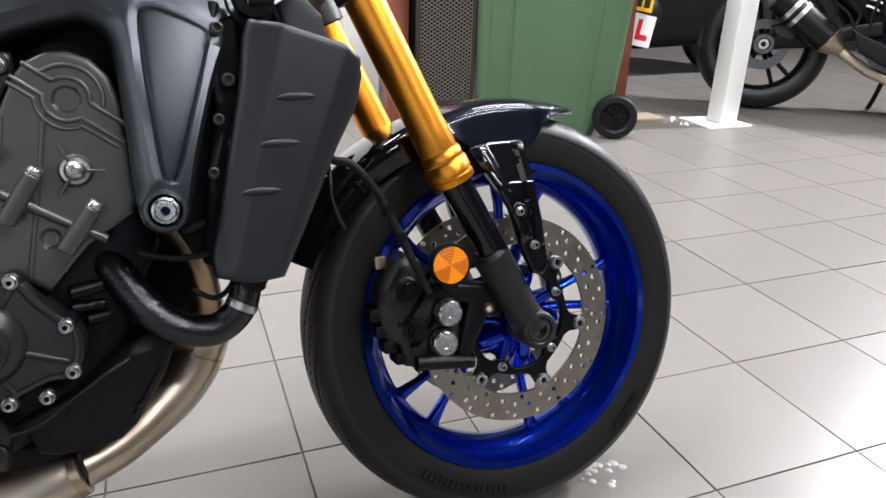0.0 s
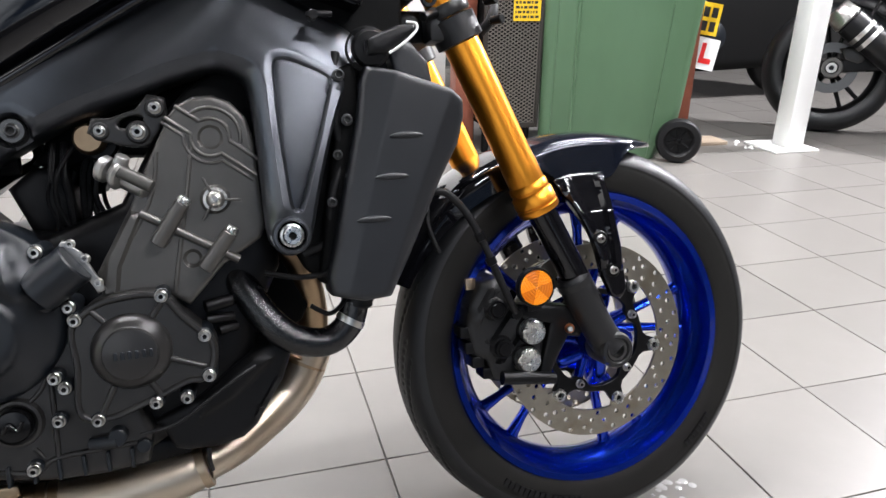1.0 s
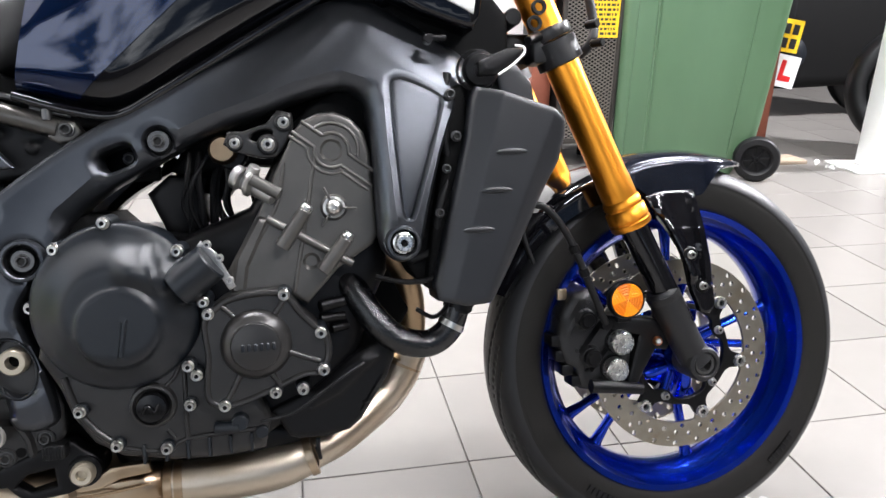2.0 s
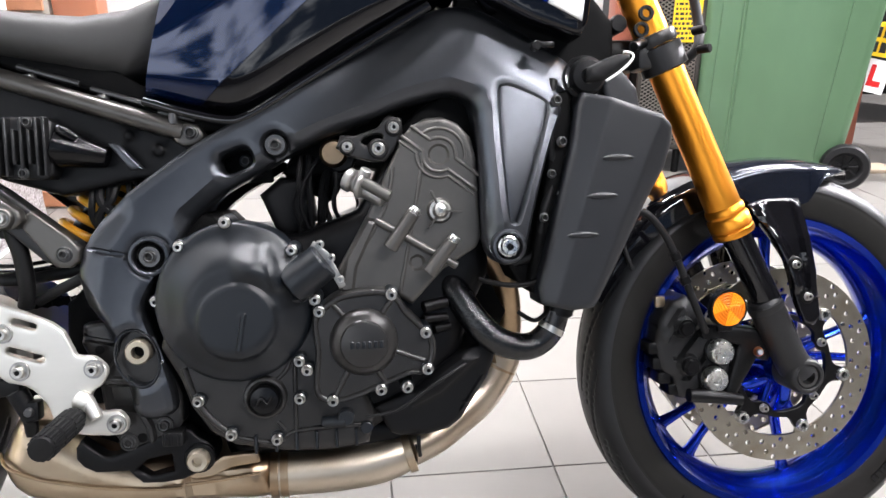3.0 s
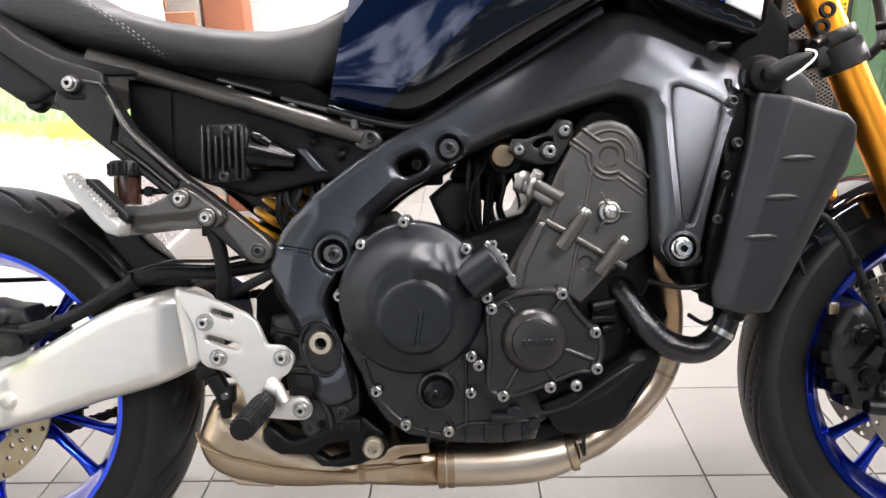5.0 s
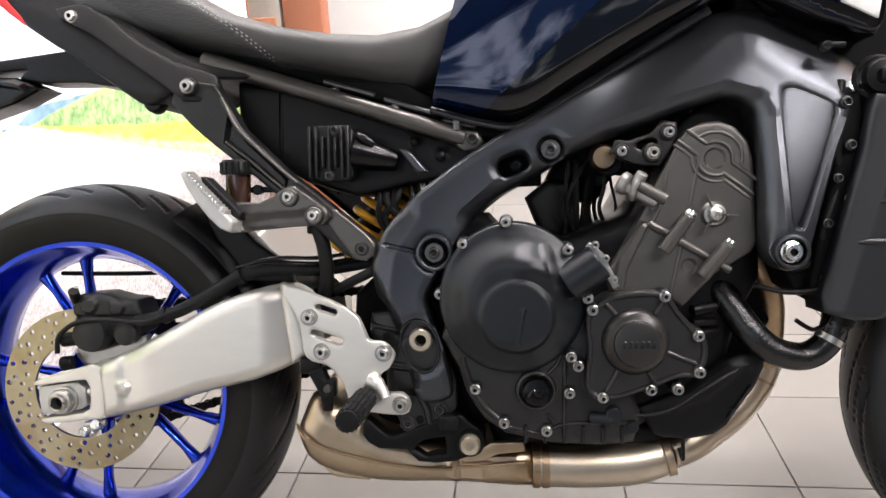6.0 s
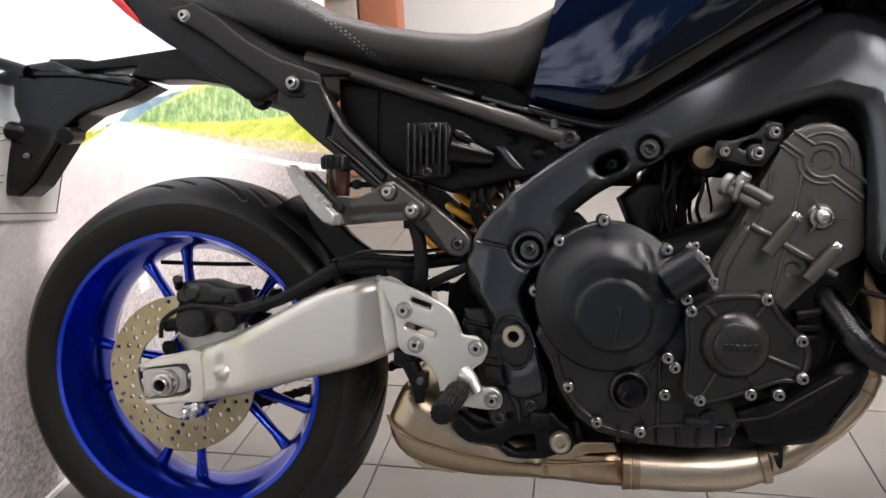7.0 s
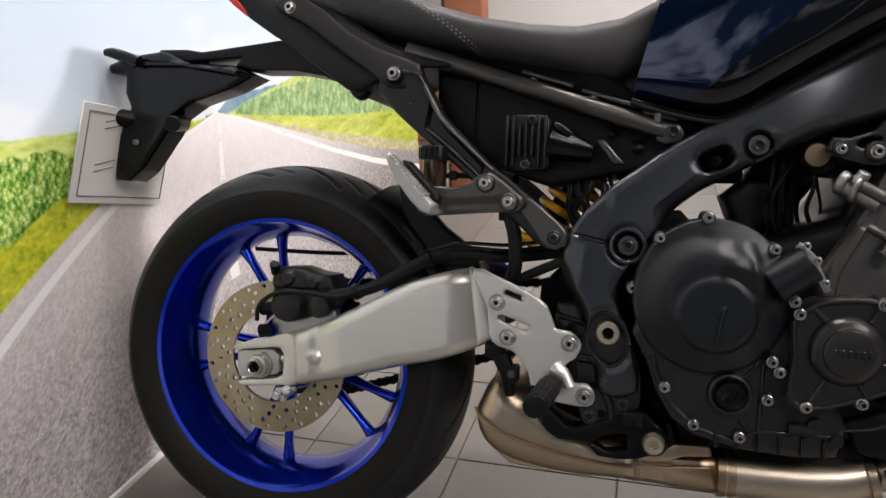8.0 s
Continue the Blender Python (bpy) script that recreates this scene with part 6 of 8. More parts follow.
for k in range(16):
    a = 2 * math.pi * k / 16
    d = math.cos(a) * fu + 0.85 * math.sin(a) * fw
    for s0, s1 in ((0.012, 0.034), (0.038, 0.058), (0.062, 0.080)):
        part("grip_rib", rod(f0 + fd * s0 + d * 0.0158, f0 + fd * s1 + d * 0.0158, 0.0026, 0.0026, 6), M_RUBBER, rest)
part("footrest_pin", joined(rod((0.466, -0.170, 0.345), (0.478, -0.175, 0.322), 0.008, 0.008), rod((0.455, -0.165, 0.345), (0.470, -0.172, 0.338), 0.012, 0.010)), M_ALU, bike)
mc = part("master_cylinder", joined(box((0.357, -0.158, 0.350), (0.386, -0.138, 0.372), 0.003), rod((0.378, -0.150, 0.356), (0.396, -0.150, 0.318), 0.0125, 0.011), box((0.383, -0.160, 0.318), (0.406, -0.140, 0.343), 0.004),
                                    rod((0.392, -0.150, 0.322), (0.393, -0.150, 0.298), 0.009, 0.007)), M_SATIN, bike, "black rear brake master cylinder")
part("cylinder_bolt", rod((0.396, -0.158, 0.331), (0.396, -0.166, 0.331), 0.006, 0.005), M_BOLT_DARK, mc)

# ---- swingarm details, rear brake, chain ----
part("adjuster_screw", rod((0.026, -0.114, 0.312), (0.036, -0.114, 0.314), 0.0065), M_BOLT, bike)
part("adjuster_bolt", rod((0.018, -0.118, 0.264), (0.052, -0.118, 0.268), 0.0045), M_BOLT, bike)
for p, q, r0 in (((0.022, -0.116, 0.258), (0.022, -0.130, 0.256), 0.0078), ((0.040, -0.116, 0.264), (0.040, -0.128, 0.268), 0.0088), ((0.032, -0.114, 0.256), (0.033, -0.124, 0.250), 0.0055)):
    part("adjuster_nut", rod(p, q, r0, r0 * 0.85), M_BRIGHT, bike)
part("plate_edge", plate([(0.330, 0.474), (0.350, 0.462), (0.362, 0.42), (0.372, 0.378), (0.345, 0.362), (0.338, 0.41)], 0.156, 0.02, 0.008, 0.006), M_ALU, bike)
rc = part("rear_caliper", plate([(0.000, 0.438), (0.012, 0.455), (0.045, 0.457), (0.074, 0.449), (0.101, 0.446), (0.110, 0.426), (0.106, 0.398), (0.082, 0.384), (0.055, 0.392), (0.020, 0.385), (0.002, 0.405)], 0.108, 0.045, 0.009, 0.005,
                                    [ridge([(0.0, 0.421), (0.11, 0.421)], 0.005, -0.006), disc_step((0.030, 0.440), 0.012, 0.005), disc_step((0.072, 0.436), 0.011, 0.005)]), M_FOOT, bike, "black rear brake caliper")
part("piston_housing", lathe([(0, -0.018), (0.018, -0.018), (0.024, -0.015), (0.0265, -0.008), (0.0265, 0.02)], (0.034, -0.108, 0.398), seg=32), M_FOOT, rc)
part("piston_housing", lathe([(0, -0.012), (0.012, -0.012), (0.017, -0.008), (0.018, 0.02)], (0.086, -0.108, 0.398), seg=28), M_FOOT, rc)
for p, q, r0, r1 in (((-0.012, -0.112, 0.389), (0.016, -0.112, 0.392), 0.0105, 0.0105), ((-0.012, -0.115, 0.354), (0.004, -0.115, 0.358), 0.011, 0.009), ((0.005, -0.10, 0.446), (0.012, -0.118, 0.462), 0.0075, 0.0075)):
    part("slider_pin", rod(p, q, r0, r1), M_BLACK, rc)
part("bleed_nipple", rod((0.012, -0.110, 0.458), (0.012, -0.112, 0.468), 0.004, 0.003), M_BOLT, rc)
part("caliper_bracket", plate([(-0.001, 0.365), (0.003, 0.378), (0.039, 0.374), (0.110, 0.394), (0.112, 0.365), (0.05, 0.345), (0.012, 0.348)], 0.102, 0.012, 0.004, 0.005), M_CAST, bike, "bare cast caliper bracket")
part("brake_hose", tube([(-0.015, -0.122, 0.372), (-0.008, -0.126, 0.398), (0.023, -0.128, 0.418), (0.067, -0.130, 0.4215), (0.119, -0.128, 0.417), (0.153, -0.125, 0.427), (0.20, -0.122, 0.444)], 0.0036, 10), M_RUBBER, bike)
part("hose_conduit", tube([(0.108, -0.120, 0.418), (0.159, -0.118, 0.428), (0.194, -0.116, 0.443), (0.262, -0.110, 0.480), (0.31, -0.105, 0.489), (0.38, -0.100, 0.487), (0.47, -0.09, 0.50)], [0.0085, 0.009, 0.0095, 0.010, 0.009, 0.008, 0.008], 14), M_RUBBER, bike, "black cable conduit along the swingarm")
for k in range(2):
    part("cable", tube([(0.255, -0.112, 0.488 + 0.004 * k), (0.31, -0.108, 0.499 + 0.006 * k), (0.38, -0.102, 0.497 + 0.008 * k), (0.46, -0.09, 0.510 + 0.008 * k)], 0.0028, 8), M_HOSE, bike)
for x, z in ((0.150, 0.426), (0.262, 0.480)):
    part("conduit_clip", lathe([(0.009, -0.006), (0.012, -0.005), (0.012, 0.005), (0.009, 0.006)], (x, -0.116, z), (0.9, 0, 0.42), 18, closed=True), M_SATIN, bike)


def chain():
    y, pts = 0.086, []
    r0, c0, r1, c1 = 0.105, (RW[0], RW[1]), 0.040, (0.50, 0.40)
    ang = math.atan2(c1[1] - c0[1], c1[0] - c0[0])
    for a in np.linspace(ang + math.pi / 2, ang + 3 * math.pi / 2, 32):
        pts.append((c0[0] + r0 * math.cos(a), c0[1] + r0 * math.sin(a)))
    for a in np.linspace(ang - math.pi / 2, ang + math.pi / 2, 12):
        pts.append((c1[0] + r1 * math.cos(a), c1[1] + r1 * math.sin(a)))
    pts.append(pts[0])
    pts = np.array(pts)
    s = np.r_[0, np.cumsum(np.hypot(*np.diff(pts, axis=0).T))]
    n = int(s[-1] / 0.0159)
    link = []
    for k in range(n):
        a, b = [np.array([np.interp(q % s[-1], s, pts[:, 0]), np.interp(q % s[-1], s, pts[:, 1])]) for q in (k * s[-1] / n, (k + 1) * s[-1] / n)]
        w = 0.008 if k % 2 else 0.0055
        for dy in (-w, w):
            link.append(rod((a[0], y + dy - 0.001, a[1]), (a[0], y + dy + 0.001, a[1]), 0.0082, seg=8, chamfer=0))
            link.append(box((-0.0085, -0.001, -0.006), (0.0085, 0.001, 0.006), 0))
            m = Matrix.Translation(((a[0] + b[0]) / 2, y + dy, (a[1] + b[1]) / 2)) @ Matrix.Rotation(-math.atan2(b[1] - a[1], b[0] - a[0]), 4, "Y")
            bmesh.ops.transform(link[-1], matrix=m, verts=link[-1].verts)
    part("chain", joined(*link), M_BLACK, bike, "black drive chain")
    teeth = []
    for k in range(90):
        a = 2 * math.pi * k / 90
        r = 0.104 if k % 2 else 0.098
        teeth.append((c0[0] + r * math.cos(a), c0[1] + r * math.sin(a)))
    part("sprocket", plate(teeth, y + 0.003, 0.006, 0.0, 0.010, holes=[oval(c0[0], c0[1], 0.06, 0.06, 0, 30)], side=1), M_BLACK, rear_wheel)


chain()
part("chain_guard", tube([(-0.13, 0.075, 0.470), (0.0, 0.078, 0.468), (0.15, 0.078, 0.472)], 0.004, 8), M_BLACK, bike)

# ---- subframe, tail, seat details ----
for side in (-1, 1):
    rail = part("subframe_rail", tube([(0.22, side * 0.112, 0.785), (0.354, side * 0.114, 0.742), (0.48, side * 0.114, 0.701), (0.585, side * 0.112, 0.667)], [0.0125, 0.0125, 0.0125, 0.013], 18), M_PEGARM, bike, "dark grey steel seat rail")
    part("rail_lug", plate([(0.575, 0.680), (0.604, 0.676), (0.612, 0.662), (0.604, 0.650), (0.585, 0.648), (0.573, 0.655)], 0.120, 0.02, 0.004, 0.004, side=side), M_PEGARM, rail)
    strut_line = [(0.185, 0.722), (0.216, 0.689), (0.251, 0.659), (0.293, 0.626), (0.338, 0.588), (0.387, 0.545), (0.420, 0.513), (0.437, 0.504), (0.455, 0.508), (0.464, 0.522), (0.460, 0.534), (0.445, 0.545), (0.414, 0.571), (0.382, 0.598), (0.352, 0.620),
                  (0.302, 0.669), (0.285, 0.686), (0.265, 0.722), (0.250, 0.745), (0.215, 0.752), (0.189, 0.738)]
    strut = part("subframe_strut", plate(strut_line, 0.150, 0.024, 0.004, 0.0035, [patch([(0.262, 0.668), (0.268, 0.700), (0.290, 0.668), (0.345, 0.615), (0.342, 0.600), (0.300, 0.634)], -0.007, 0.006), lambda x, z: -0.10 * np.maximum(0, 0.235 - x)], side=side), M_STRUT, bike, "dark grey cast seat strut")
    # ridges lighter than the strut, imitating the highlights along its edges
    part("strut_ridge", tube([(0.259, side * 0.150, 0.727), (0.271, side * 0.151, 0.702), (0.281, side * 0.151, 0.684), (0.301, side * 0.151, 0.663), (0.330, side * 0.151, 0.636), (0.359, side * 0.150, 0.610)], 0.0030, 10), M_PEGARM, strut)
    part("strut_ridge", tube([(0.262, side * 0.148, 0.668), (0.285, side * 0.149, 0.650), (0.302, side * 0.149, 0.636), (0.342, side * 0.148, 0.600)], 0.0024, 10), M_PEGARM, strut)
    part("strut_lower_link", plate([(0.396, 0.560), (0.412, 0.574), (0.452, 0.541), (0.465, 0.527), (0.464, 0.512), (0.452, 0.503), (0.436, 0.505)], 0.1545, 0.010, 0.003, 0.004, side=side), M_PEGARM, strut)
for x, z, r in ((0.214, 0.743, 1.0), (0.447, 0.520, 0.85)):
    part("washer", rod((x, -0.148, z), (x, -0.1555, z), 0.0128 * r, 0.0122 * r), M_STRUT, bike)
    shared("bolt", BOLT_BIG if r == 1.0 else BOLT_DARK, bike, pose(x, -0.155, z) @ Matrix.Scale(r, 4))
shared("bolt", BOLT_DARK, bike, pose(0.596, -0.121, 0.665) @ Matrix.Scale(1.1, 4))
pil = part("pillion_bracket", plate([(0.258, 0.552), (0.262, 0.580), (0.285, 0.586), (0.310, 0.584), (0.330, 0.592), (0.345, 0.603), (0.360, 0.606), (0.375, 0.596), (0.404, 0.574), (0.408, 0.562), (0.398, 0.553), (0.356, 0.551), (0.300, 0.546), (0.270, 0.544)], 0.168, 0.016, 0.004, 0.004, [ridge([(0.29, 0.556), (0.38, 0.562)], 0.012, -0.004), lambda x, z: 0.16 * np.maximum(0, 0.30 - x)]), M_PEGARM, bike, "grey pillion footrest bracket")
for x, z in ((0.354, 0.591), (0.387, 0.566)):
    part("washer", rod((x, -0.165, z), (x, -0.174, z), 0.0135, 0.0125), M_PEGARM, pil)
    shared("bolt", BOLT_BIG, pil, pose(x, -0.172, z) @ Matrix.Scale(0.85, 4))
peg = part("pillion_peg", plate([(0.221, 0.624), (0.226, 0.628), (0.232, 0.622), (0.252, 0.600), (0.278, 0.572), (0.290, 0.560), (0.287, 0.546), (0.272, 0.551), (0.256, 0.567), (0.240, 0.588), (0.228, 0.607)], 0.205, 0.030, 0.003, 0.0035), M_PEG, bike, "folded bright alloy pillion footrest")
for k in range(14):
    t = k / 13
    x, z = 0.229 + 0.049 * t, 0.6255 - 0.051 * t
    part("peg_tooth", box((x - 0.0010, -0.206, z - 0.0040), (x + 0.0022, -0.180, z + 0.0012), 0.0006, 1), M_PEG, peg)
part("peg_rubber", plate([(0.240, 0.620), (0.247, 0.619), (0.293, 0.572), (0.292, 0.562), (0.282, 0.566), (0.243, 0.606)], 0.186, 0.022, 0.003, 0.004), M_RUBBER, peg)
pot = part("brake_reservoir", joined(lathe([(0, -0.040), (0.014, -0.040), (0.0165, -0.036), (0.0175, 0.0), (0.0175, 0.004)], (0.274, -0.140, 0.622), (0, 0, 1), 24)), M_CLOUDY, bike, "dark translucent brake fluid reservoir")
part("reservoir_cap", lathe([(0, 0.020), (0.020, 0.020), (0.022, 0.017)] + [(0.0225, 0.003), (0.0225, 0.0), (0, 0.0)], (0.274, -0.140, 0.623), (0, 0, 1), 24), M_SATIN, pot)
for k in range(16):
    a = 2 * math.pi * k / 16
    part("cap_rib", rod((0.274 + 0.0225 * math.cos(a), -0.140 + 0.0225 * math.sin(a), 0.625), (0.274 + 0.0225 * math.cos(a), -0.140 + 0.0225 * math.sin(a), 0.640), 0.0018, seg=6), M_SATIN, pot)
part("reservoir_stay", joined(box((0.285, -0.135, 0.598), (0.335, -0.128, 0.606), 0.002), rod((0.30, -0.128, 0.602), (0.30, -0.140, 0.602), 0.007), rod((0.262, -0.125, 0.575), (0.27, -0.125, 0.60), 0.008)), M_BLACK, bike)
part("air_box", plate([(0.262, 0.755), (0.349, 0.742), (0.585, 0.660), (0.600, 0.645), (0.568, 0.616), (0.50, 0.605), (0.43, 0.590), (0.36, 0.612), (0.327, 0.630), (0.263, 0.692)], 0.098, 0.196, 0.006, 0.008,
                      [ridge([(0.325, 0.745), (0.322, 0.64)], 0.003, -0.003), disc_step((0.515, 0.665), 0.006, 0.003), disc_step((0.55, 0.645), 0.007, 0.003)]), M_SATIN, bike, "black plastic air box panel")
reg = part("regulator", plate([(0.372, 0.622), (0.378, 0.613), (0.426, 0.611), (0.432, 0.620), (0.433, 0.680), (0.426, 0.688), (0.382, 0.688), (0.372, 0.678)], 0.128, 0.028, 0.003, 0.006), M_FOOT, bike, "finned dark grey voltage regulator")
for k in range(7):
    x = 0.3755 + 0.0088 * k
    lo, hi = (0.630, 0.672) if k in (2, 4) else (0.616, 0.686)
    part("fin", box((x - 0.0018, -0.142, lo), (x + 0.0018, -0.126, hi), 0.001, 1), M_FOOT, reg)
for x, z in ((0.410, 0.680), (0.402, 0.619)):
    shared("bolt", BOLT_DARK, reg, pose(x, -0.138, z) @ Matrix.Scale(0.8, 4))
part("air_snorkel", joined(rod((0.432, -0.112, 0.652), (0.492, -0.112, 0.637), 0.0265, 0.0135, 28, 0.1), tube([(0.440, -0.128, 0.673), (0.450, -0.130, 0.668), (0.462, -0.128, 0.660)], [0.006, 0.007, 0.005], 10)), M_GLOSSPLASTIC, bike, "glossy black air snorkel")
part("snorkel_leg", plate([(0.495, 0.654), (0.507, 0.654), (0.535, 0.622), (0.520, 0.620)], 0.124, 0.01, 0.003, 0.004), M_FRAME, bike)
for x in (0.400, 0.485):
    part("seat_mount", joined(rod((x, -0.10, 0.742 - (x - 0.4) * 0.3), (x + 0.004, -0.10, 0.722 - (x - 0.4) * 0.33), 0.009), rod((x - 0.012, -0.10, 0.752 - (x - 0.4) * 0.33), (x + 0.06, -0.10, 0.730 - (x - 0.4) * 0.33), 0.004)), M_BOLT_DARK, bike)
hel = []
for a in np.linspace(0, 7 * 2 * math.pi, 150):
    t = a / (14 * math.pi)
    c = Vector((0.395 + 0.090 * t, -0.02, 0.50 + 0.115 * t))
    ax = Vector((0.090, 0, 0.115)).normalized()
    u = Vector((0, 1, 0))
    hel.append(c + 0.030 * (math.cos(a) * u + math.sin(a) * ax.cross(u)))
part("shock_spring", tube(hel, 0.0062, 10, n=1, smooth_path=False), M_GOLDSPRING, bike, "yellow shock absorber spring")
part("shock_body", rod((0.395, -0.02, 0.50), (0.485, -0.02, 0.615), 0.019), M_BLACK, bike)
random.seed(11)
for k in range(7):
    x = 0.462 + 0.010 * k
    part("wire", tube([(x, -0.07, 0.615), (x + random.uniform(-0.02, 0.02), -0.085, 0.585), (x + random.uniform(-0.03, 0.02), -0.08, 0.555), (x + random.uniform(-0.03, 0.03), -0.07, 0.51)], random.choice((0.003, 0.0045, 0.006)), 8), M_RUBBER, bike)
part("hose", tube([(0.375, -0.12, 0.575), (0.382, -0.135, 0.55), (0.390, -0.135, 0.52), (0.392, -0.13, 0.48), (0.385, -0.12, 0.455)], 0.010, 12), M_RUBBER, bike)
part("hose", tube([(0.40, -0.12, 0.46), (0.43, -0.13, 0.475), (0.455, -0.135, 0.487), (0.47, -0.13, 0.50)], 0.007, 10), M_RUBBER, bike)
part("cable_clamp", joined(box((0.366, -0.135, 0.540), (0.40, -0.115, 0.556), 0.003), box((0.378, -0.14, 0.57), (0.398, -0.12, 0.584), 0.003), rod((0.425, -0.10, 0.545), (0.40, -0.12, 0.540), 0.010)), M_BLACK, bike)
hug = []
for a in np.linspace(20, 58, 18):
    row = []
    for s in np.linspace(-1, 1, 13):
        r = 0.332 - 0.030 * abs(s) ** 2.2
        row.append((RW[0] + r * math.cos(radians(a)), -0.008 + 0.094 * s * 1, RW[1] + r * math.sin(radians(a))))
    hug.append(row + [(RW[0] + (p[0] - RW[0]) * 0.985, p[1], RW[1] + (p[2] - RW[1]) * 0.985) for p in reversed(row)])
part("rear_hugger", loft(hug), M_SATIN, bike, "matt black rear wheel hugger", angle=60)
part("hugger_panel", plate([(0.20, 0.60), (0.232, 0.575), (0.275, 0.528), (0.328, 0.490), (0.33, 0.465), (0.262, 0.470), (0.232, 0.50), (0.205, 0.555)], 0.085, 0.012, 0.004, 0.008), M_SATIN, bike)
tail_field = field([(-0.1, 0.92, 0.085), (0.03, 0.83, 0.115), (0.15, 0.76, 0.134), (0.3, 0.765, 0.124)])
tail = part("tail_unit", plate([(-0.12, 0.915), (-0.07, 0.866), (-0.05, 0.846), (-0.002, 0.815), (0.024, 0.801), (0.064, 0.772), (0.101, 0.748), (0.131, 0.727), (0.147, 0.722), (0.163, 0.724), (0.186, 0.735), (0.216, 0.757), (0.262, 0.755), (0.340, 0.757), (0.300, 0.774), (0.258, 0.780), (0.224, 0.786), (0.190, 0.797),
                                (0.154, 0.818), (0.118, 0.842), (0.081, 0.870), (0.026, 0.91), (-0.06, 0.94)],
                               tail_field, 0.2, 0.008, 0.006, [lambda x, z: -0.012 * smooth01(1 - line_dist(x, z, [(-0.10, 0.870), (0.02, 0.795), (0.14, 0.715)]) / 0.04)]), M_TAIL, bike, "matt black plastic tail panel")
part("tail_side_cover", plate([(0.000, 0.868), (0.040, 0.876), (0.080, 0.852), (0.130, 0.812), (0.180, 0.784), (0.225, 0.768), (0.246, 0.760), (0.252, 0.744), (0.232, 0.722), (0.205, 0.724), (0.168, 0.752), (0.120, 0.784), (0.060, 0.826), (0.010, 0.852)], lambda x, z: tail_field(x, z) + 0.007, 0.012, 0.003, 0.005), M_TAIL, tail, "dark grey textured tail side cover")
part("tail_knob", rod((0.150, -0.110, 0.728), (0.150, -0.128, 0.728), 0.016, 0.014), M_SATIN, tail)
shared("bolt", BOLT_BIG, tail, pose(0.037, -0.126, 0.850) @ Matrix.Scale(0.9, 4))
part("tail_lamp", plate([(-0.118, 0.902), (-0.098, 0.885), (-0.078, 0.867), (-0.056, 0.850), (-0.044, 0.850), (-0.07, 0.874), (-0.105, 0.910)], 0.098, 0.1, 0.003, 0.006), M_RED, tail, "red tail lamp lens")
holder = part("plate_holder", plate([(0.120, 0.735), (0.030, 0.800), (-0.015, 0.826), (-0.175, 0.81), (-0.206, 0.815), (-0.259, 0.816), (-0.265, 0.801), (-0.197, 0.794), (-0.099, 0.798), (-0.112, 0.784), (-0.072, 0.776), (-0.005, 0.775), (0.05, 0.765)], 0.036, 0.05, 0.004, 0.006), M_SATIN, bike, "black number plate holder")
part("holder_body", plate([(-0.248, 0.812), (-0.317, 0.805), (-0.359, 0.791), (-0.356, 0.777), (-0.322, 0.773), (-0.323, 0.741), (-0.312, 0.716), (-0.339, 0.667), (-0.345, 0.589), (-0.316, 0.587), (-0.288, 0.608), (-0.241, 0.67), (-0.224, 0.7), (-0.186, 0.724), (-0.116, 0.745), (-0.068, 0.767), (-0.111, 0.785), (-0.187, 0.79)], 0.046, 0.045, 0.009, 0.0055, [ridge([(-0.30, 0.79), (-0.20, 0.787), (-0.10, 0.77)], 0.006, 0.006)]), M_GLOSSPLASTIC, holder)
part("plate_lamp", tube([(-0.348, -0.062, 0.808), (-0.33, -0.06, 0.806), (-0.285, -0.055, 0.792)], [0.006, 0.0095, 0.010], 14), M_GLOSSPLASTIC, holder)
part("indicator_stub", rod((-0.335, -0.055, 0.700), (-0.29, -0.02, 0.690), 0.016, 0.014), M_SATIN, holder)
part("indicator_stub", rod((-0.22, -0.02, 0.69), (-0.205, -0.075, 0.684), 0.013, 0.014), M_SATIN, holder)
shared("bolt", BOLT, holder, pose(-0.295, -0.048, 0.655) @ Matrix.Scale(0.7, 4))
np_ob = part("number_plate", box((-0.0015, -0.130, -0.085), (0.0015, 0.105, 0.085), 0.001, 1), M_PLATE, bike, "plain white number plate seen from behind")
np_ob.matrix_basis = pose(-0.338, -0.012, 0.630, 0, 11, 0)
part("plate_border", joined(*[rod((0.0025, a, b), (0.0025, c, d), 0.0012, seg=6) for a, b, c, d in ((-0.115, -0.072, 0.10, -0.072), (-0.115, 0.072, 0.10, 0.072), (-0.115, -0.072, -0.115, 0.072), (0.10, -0.072, 0.10, 0.072))]), M_STITCH, np_ob)
for y0, z0 in ((-0.085, -0.030), (-0.075, 0.045), (0.03, -0.02)):
    for k in range(2):
        part("plate_mark", rod((0.0022, y0, z0 + 0.012 * k), (0.0022, y0 + 0.045, z0 + 0.012 * k + 0.012), 0.0010, seg=6), M_STITCH, np_ob)
# seat: stitched seam and carbon-look side patch
def seat_side(x, z):
    """How far out the seat's flank lies."""
    sec = seat_section(x)
    near = min((abs(p[2] - z) - p[1] * 1e-4, p[1]) for p in sec if p[1] < 0)
    return near[1]


seam_path = spline(SEAM, False, 12)
for k in range(0, len(seam_path) - 2, 2):
    p, q = seam_path[k], seam_path[k + 1]
    for shift in (0.0, 0.0065):
        a, b = Vector((p[0] + shift, seat_side(p[0] + shift, p[1]) - 0.0006, p[1])), Vector((q[0] + shift, seat_side(q[0] + shift, q[1]) - 0.0006, q[1]))
        part("stitch", rod(a, a.lerp(b, 0.75), 0.0009, seg=6), M_STITCH, seat)
